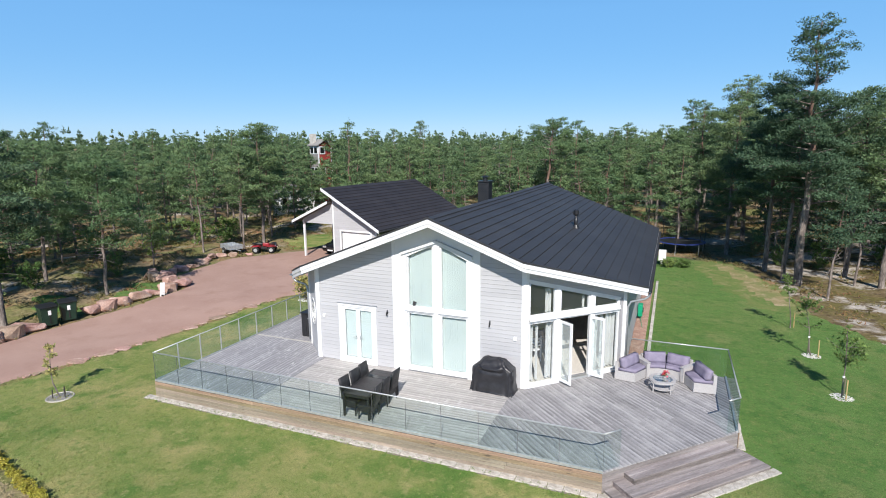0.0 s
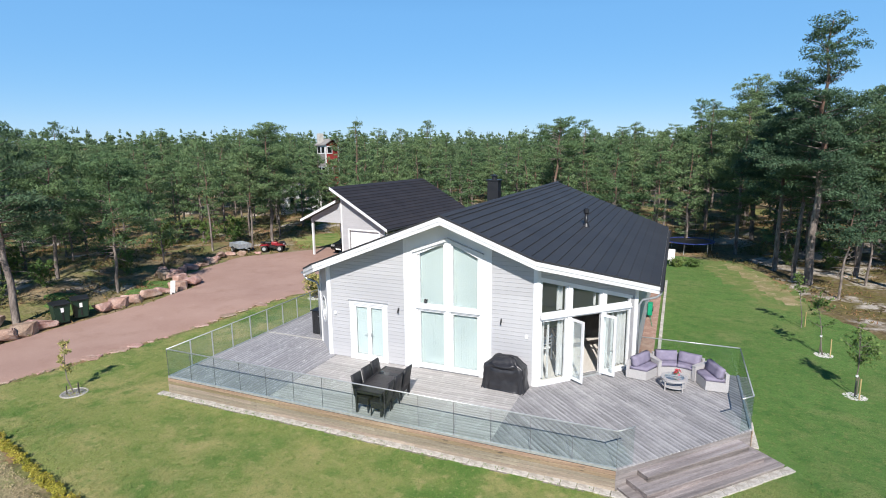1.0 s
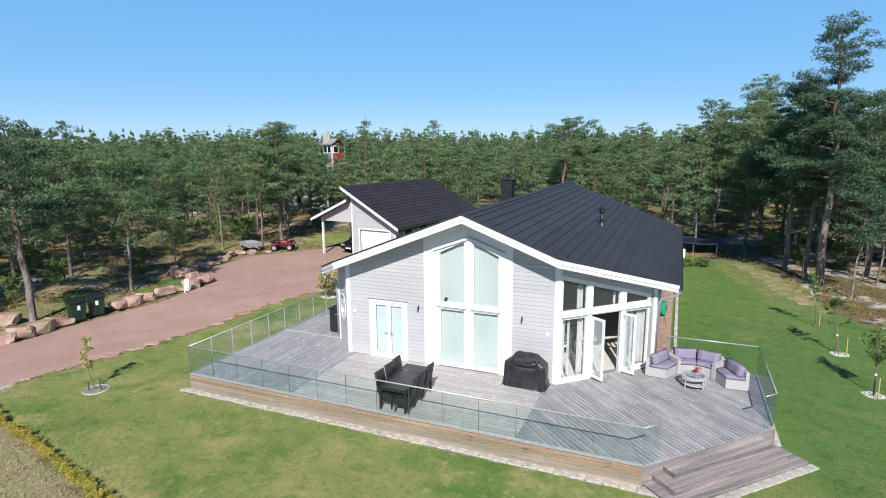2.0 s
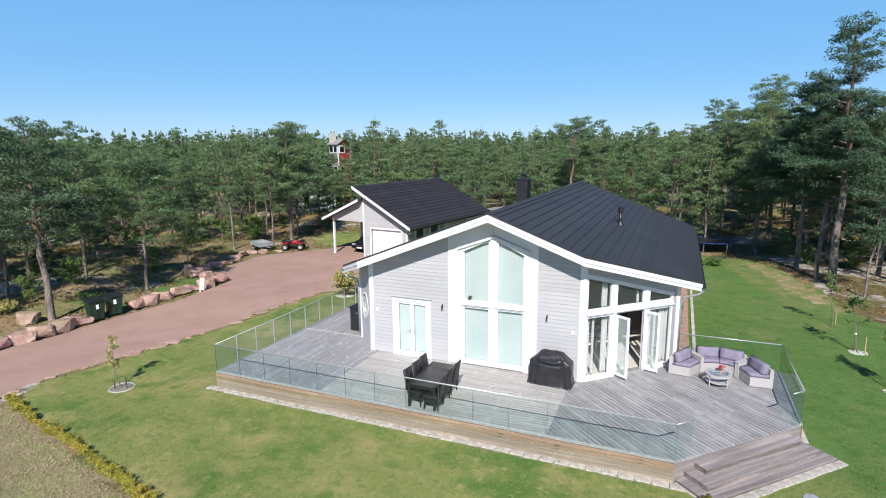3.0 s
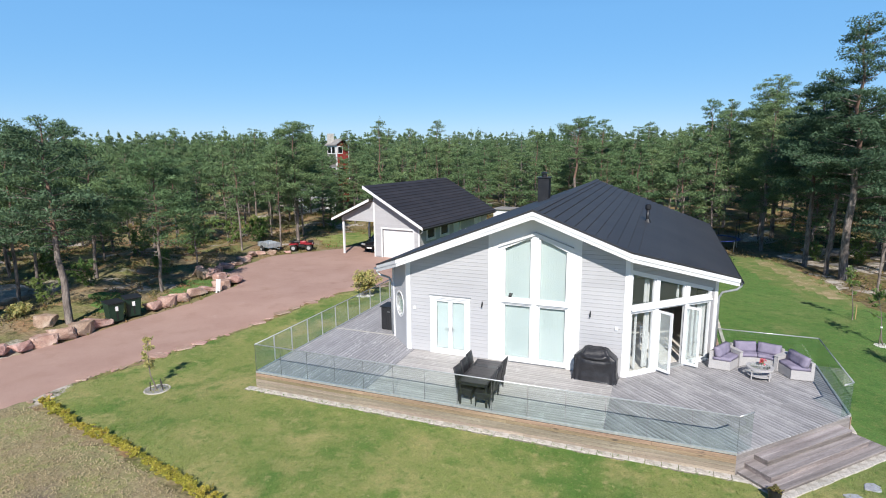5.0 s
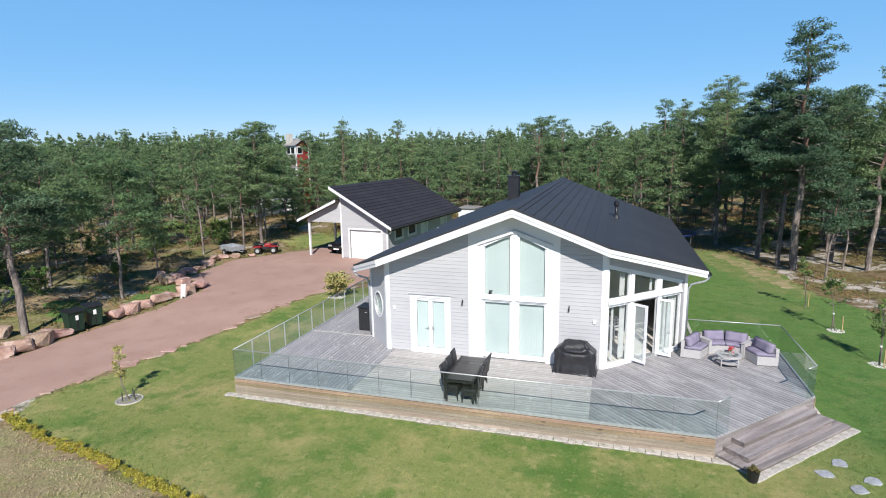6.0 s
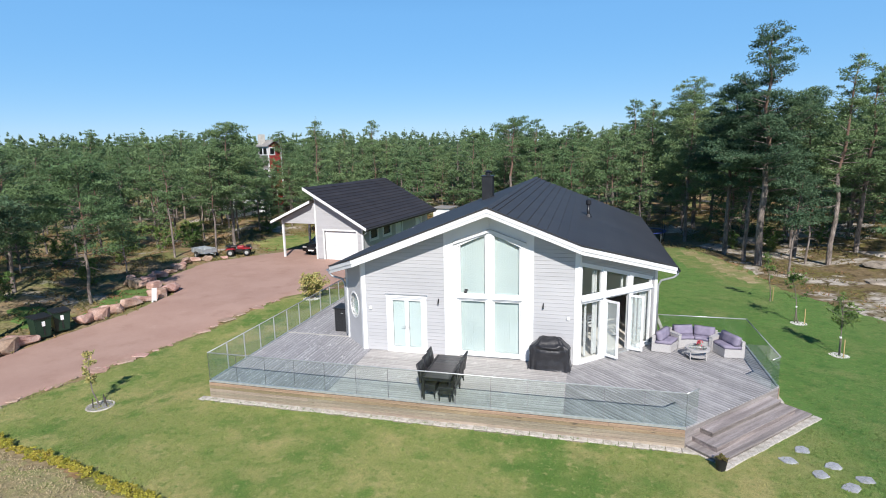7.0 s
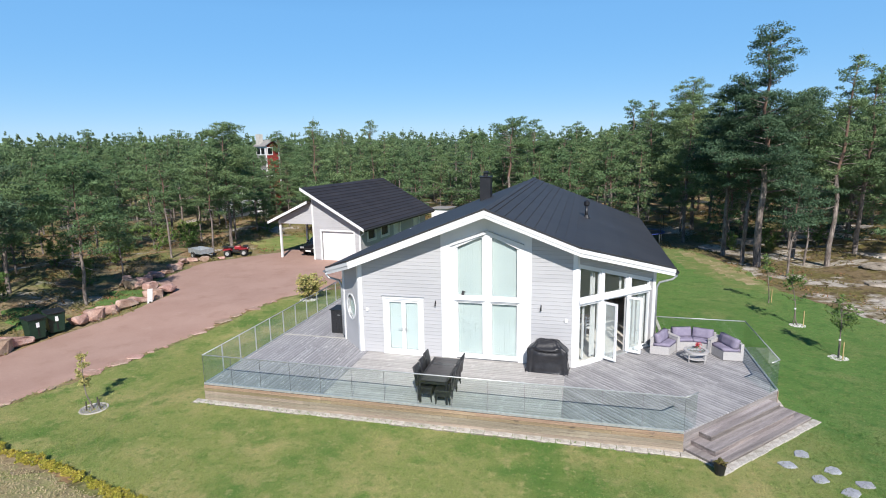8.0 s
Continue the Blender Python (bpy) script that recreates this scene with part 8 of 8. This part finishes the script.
# ---- far buildings ----
def far_house(m, w, d, h, roof_h, wall, side, label, roof_mat, chimney=True):
    """A small gabled house: gable towards -y, long side towards -x."""
    b = thing("house", m, label, "house")
    FF = Matrix(((1, 0, 0, 0), (0, 0, -1, 0), (0, 1, 0, 0), (0, 0, 0, 1)))
    part("wall", prismed([(-w / 2, -0.3), (w / 2, -0.3), (w / 2, h), (0, h + roof_h - 0.1), (-w / 2, h)], d, FF @ Matrix.Translation((0, 0, -d / 2))), wall, b)
    part("side_wall", boxed(-w / 2 - 0.06, -w / 2 - 0.004, -d / 2, d / 2, -0.2, h - 0.1), side, b, "boarded side wall")
    for s in (-1, 1):
        drop = 0.3 * roof_h / (w / 2)
        poly = [(0, h + roof_h), (s * (w / 2 + 0.3), h - drop), (s * (w / 2 + 0.3), h - drop + 0.15), (0, h + roof_h + 0.15)]
        part("roof", prismed(poly[::s], d + 0.5, FF @ Matrix.Translation((0, 0, -d / 2 - 0.25))), roof_mat, b, "grey roof slope")
        part("corner_board", boxed(s * w / 2 - 0.10, s * w / 2 + 0.10, -d / 2 - 0.05, -d / 2, 0, h), M_WHITE, b)
    for z in (1.0, 3.8, h - 1.35):
        if z + 1.2 < h + 0.4:
            win = part("window", boxed(-w * 0.20 - 0.45, -w * 0.20 + 0.45, -d / 2 - 0.06, -d / 2 - 0.01, z, z + 1.1), M_WHITE, b)
            part("pane", boxed(-w * 0.20 - 0.34, -w * 0.20 + 0.34, -d / 2 - 0.075, -d / 2 - 0.062, z + 0.12, z + 0.98), M_DARKGLASS, win)
            for y in (-d * 0.25, d * 0.2):
                win = part("window", boxed(-w / 2 - 0.10, -w / 2 - 0.064, y - 0.5, y + 0.5, z, z + 1.1), M_WHITE, b)
                part("pane", boxed(-w / 2 - 0.115, -w / 2 - 0.102, y - 0.38, y + 0.38, z + 0.12, z + 0.98), M_DARKGLASS, win)
    if chimney:
        part("chimney", boxed(-w * 0.5 - 0.1, -w * 0.5 + 0.6, d * 0.5 - 0.9, d * 0.5 - 0.2, h - 0.6, h + roof_h + 0.9), M_CONCRETE, b)


far_house(pose(-47.75, 69.0, 0.9, 0, 0, 66), 2.1, 2.3, 8.1, 0.65, M_REDWALL, M_GREYROOF, "tall narrow red house with a grey side among the pines", M_GREYROOF)
far_house(pose(-46.4, 60.2, 0.1, 0, 0, 40), 5.0, 6.0, 2.5, 1.1, M_WHITE, M_WHITE, "low white house half hidden by pines", M_GREYROOF, False)


def shed(m):
    s = thing("shed", m, "small white shed with a thin flat roof behind the garage", "shed")
    part("wall", boxed(-0.86, 0.86, -1.0, 1.0, -0.3, 2.12), M_WHITE, s)
    part("roof", boxed(-0.98, 0.98, -1.2, 1.15, 2.123, 2.19, 0.01), M_GREYROOF, s)
    part("window", boxed(0.22, 0.70, -1.03, -1.0, 1.0, 1.75), M_WHITE, s)
    part("door", boxed(-0.66, 0.06, -1.035, -1.0, 0.0, 1.95), M_WHITE, s)


shed(pose(-17.45, 51.0, 0.25, 0, 0, -8))


# ---- undergrowth ----
def undergrowth():
    rnd = np.random.default_rng(17)
    n = 14000
    ang, r = np.radians(rnd.uniform(-32, 70, n)), np.sqrt(rnd.uniform(20 ** 2, 72 ** 2, n))
    x, y = -2.5 - r * np.sin(ang), -1 + r * np.cos(ang)
    grown = ~inside(x, y, [(p[0], p[1]) for p in DRIVE]) & ~inside(x, y, LAWN_SIDE) & ~inside(x, y, LAWN_FRONT) & ~(inside(x, y, [(6, 24), (40, 24), (40, 60), (6, 60)]) & (rnd.uniform(size=n) < 0.35)) & ~inside(x, y, FIELD)
    grown &= ~inside(x, y, [(-29, 33), (-12, 31), (-12, 50), (-29, 50)]) & ~inside(x, y, [(-14.5, 12), (1, 12), (1, 36), (-14.5, 36)])
    patch = np.sin(x * 0.5 + 1.0) * np.sin(y * 0.43 + 2.0) + 0.5 * np.sin(x * 1.3 + y * 0.9)
    grown &= patch + rnd.normal(size=n) * 0.35 > -0.05
    x, y = x[grown], y[grown]
    k = 4
    X, Y = np.repeat(x, k) + rnd.normal(size=len(x) * k) * 0.3, np.repeat(y, k) + rnd.normal(size=len(x) * k) * 0.3
    P = np.stack([X, Y, ground_z(X, Y) + 0.03], 1)
    D = np.tile([0, 0, 1.0], (len(P), 1))
    V, F = tufts(P, D, 0.17, 5, 0.62, rnd, 0.7)
    tagged(new("undergrowth", mesh_from("undergrowth", V.tolist(), F.tolist(), M_HEATH)), "low heather and bilberry scrub on the forest floor", "undergrowth", kind="stuff")


undergrowth()


def weeds():
    """Small tufts and dirt in the joints along the outer edge of the slabs at the deck foot."""
    rnd = np.random.default_rng(71)
    n = 300
    x, y = rnd.uniform(-16.2, -1.2, n), 12.53 + rnd.normal(size=n) * 0.045
    near = rnd.uniform(size=n) < 0.30
    y[near] = 12.62 + rnd.normal(size=int(near.sum())) * 0.04
    P = np.stack([x, y, np.where(near, 0.062, 0.04)], 1)
    V, F = tufts(P, np.tile([0.0, -0.3, 1.0], (n, 1)), 0.040, 8, 0.7, rnd, 0.5, 0.35)
    tagged(new("weeds", mesh_from("weeds", V.tolist(), F.tolist(), M_GRASSLUSH)), "small tufts of weeds along the concrete slabs", "weeds", kind="stuff")


weeds()


def grass(name, poly, number, size, mat, label, seed, near, other=None):
    """Short blades over a lawn, thicker towards the place where the eye passes nearest."""
    rnd = np.random.default_rng(seed)
    xs, ys = [p[0] for p in poly], [p[1] for p in poly]
    x, y = rnd.uniform(min(xs), max(xs), number * 4), rnd.uniform(min(ys), max(ys), number * 4)
    keep = inside(x, y, poly) & ~inside(x, y, [(-16.2, 12.5), (-0.9, 12.5), (0.0, 11.9), (3.3, 15.5), (2.4, 20.3), (-0.3, 20.3), (-0.3, 36), (-16.2, 36)])
    if other:
        far_in = np.where(inside(x, y, other), edge_distance(x, y, other)[0], 0)
        keep &= rnd.uniform(size=len(x)) < np.clip(1 - far_in / 1.6, 0, 1) ** 1.5
    keep &= rnd.uniform(size=len(x)) < np.clip(near / np.hypot(x + 3, y + 1), 0.1, 1) ** 1.2
    x, y = x[keep][:number], y[keep][:number]
    P = np.stack([x, y, ground_z(x, y) + 0.035], 1)
    V, F = tufts(P, np.tile([0.0, 0.0, 1.0], (len(P), 1)), size, 4, 0.5, rnd, 0.5, 0.30)
    tagged(new(name, mesh_from(name, V.tolist(), F.tolist(), mat)), label, "grass", kind="stuff")


grass("grass", [(-23.0, 9.8), (-7.0, 5.7), (6.0, 3.0), (6.0, 20.0), (-16.0, 24.0), (-20.3, 25.0), (-23.2, 12.0)], 42000, 0.05, M_GRASS, "short dry-tipped grass blades of the front lawn", 31, 14, LAWN_SIDE)
grass("grass", [(5.8, 3.0), (14.0, 3.0), (14.0, 18.0), (9.7, 26.2), (7.0, 32.0), (5.2, 40.0), (-0.4, 42.0), (-0.4, 20.3), (2.2, 16.9), (4.8, 12.9)], 20000, 0.05, M_GRASSLUSH, "short green grass blades of the side lawn", 32, 20)
grass("straw", [(-27.0, 5.0), (-24.4, 7.4), (-22.7, 9.5), (-7.0, 5.5), (-7.0, 3.5), (-20.0, 3.0)], 11000, 0.062, M_STRAW, "tufts of dry straw on the bare field", 33, 14)
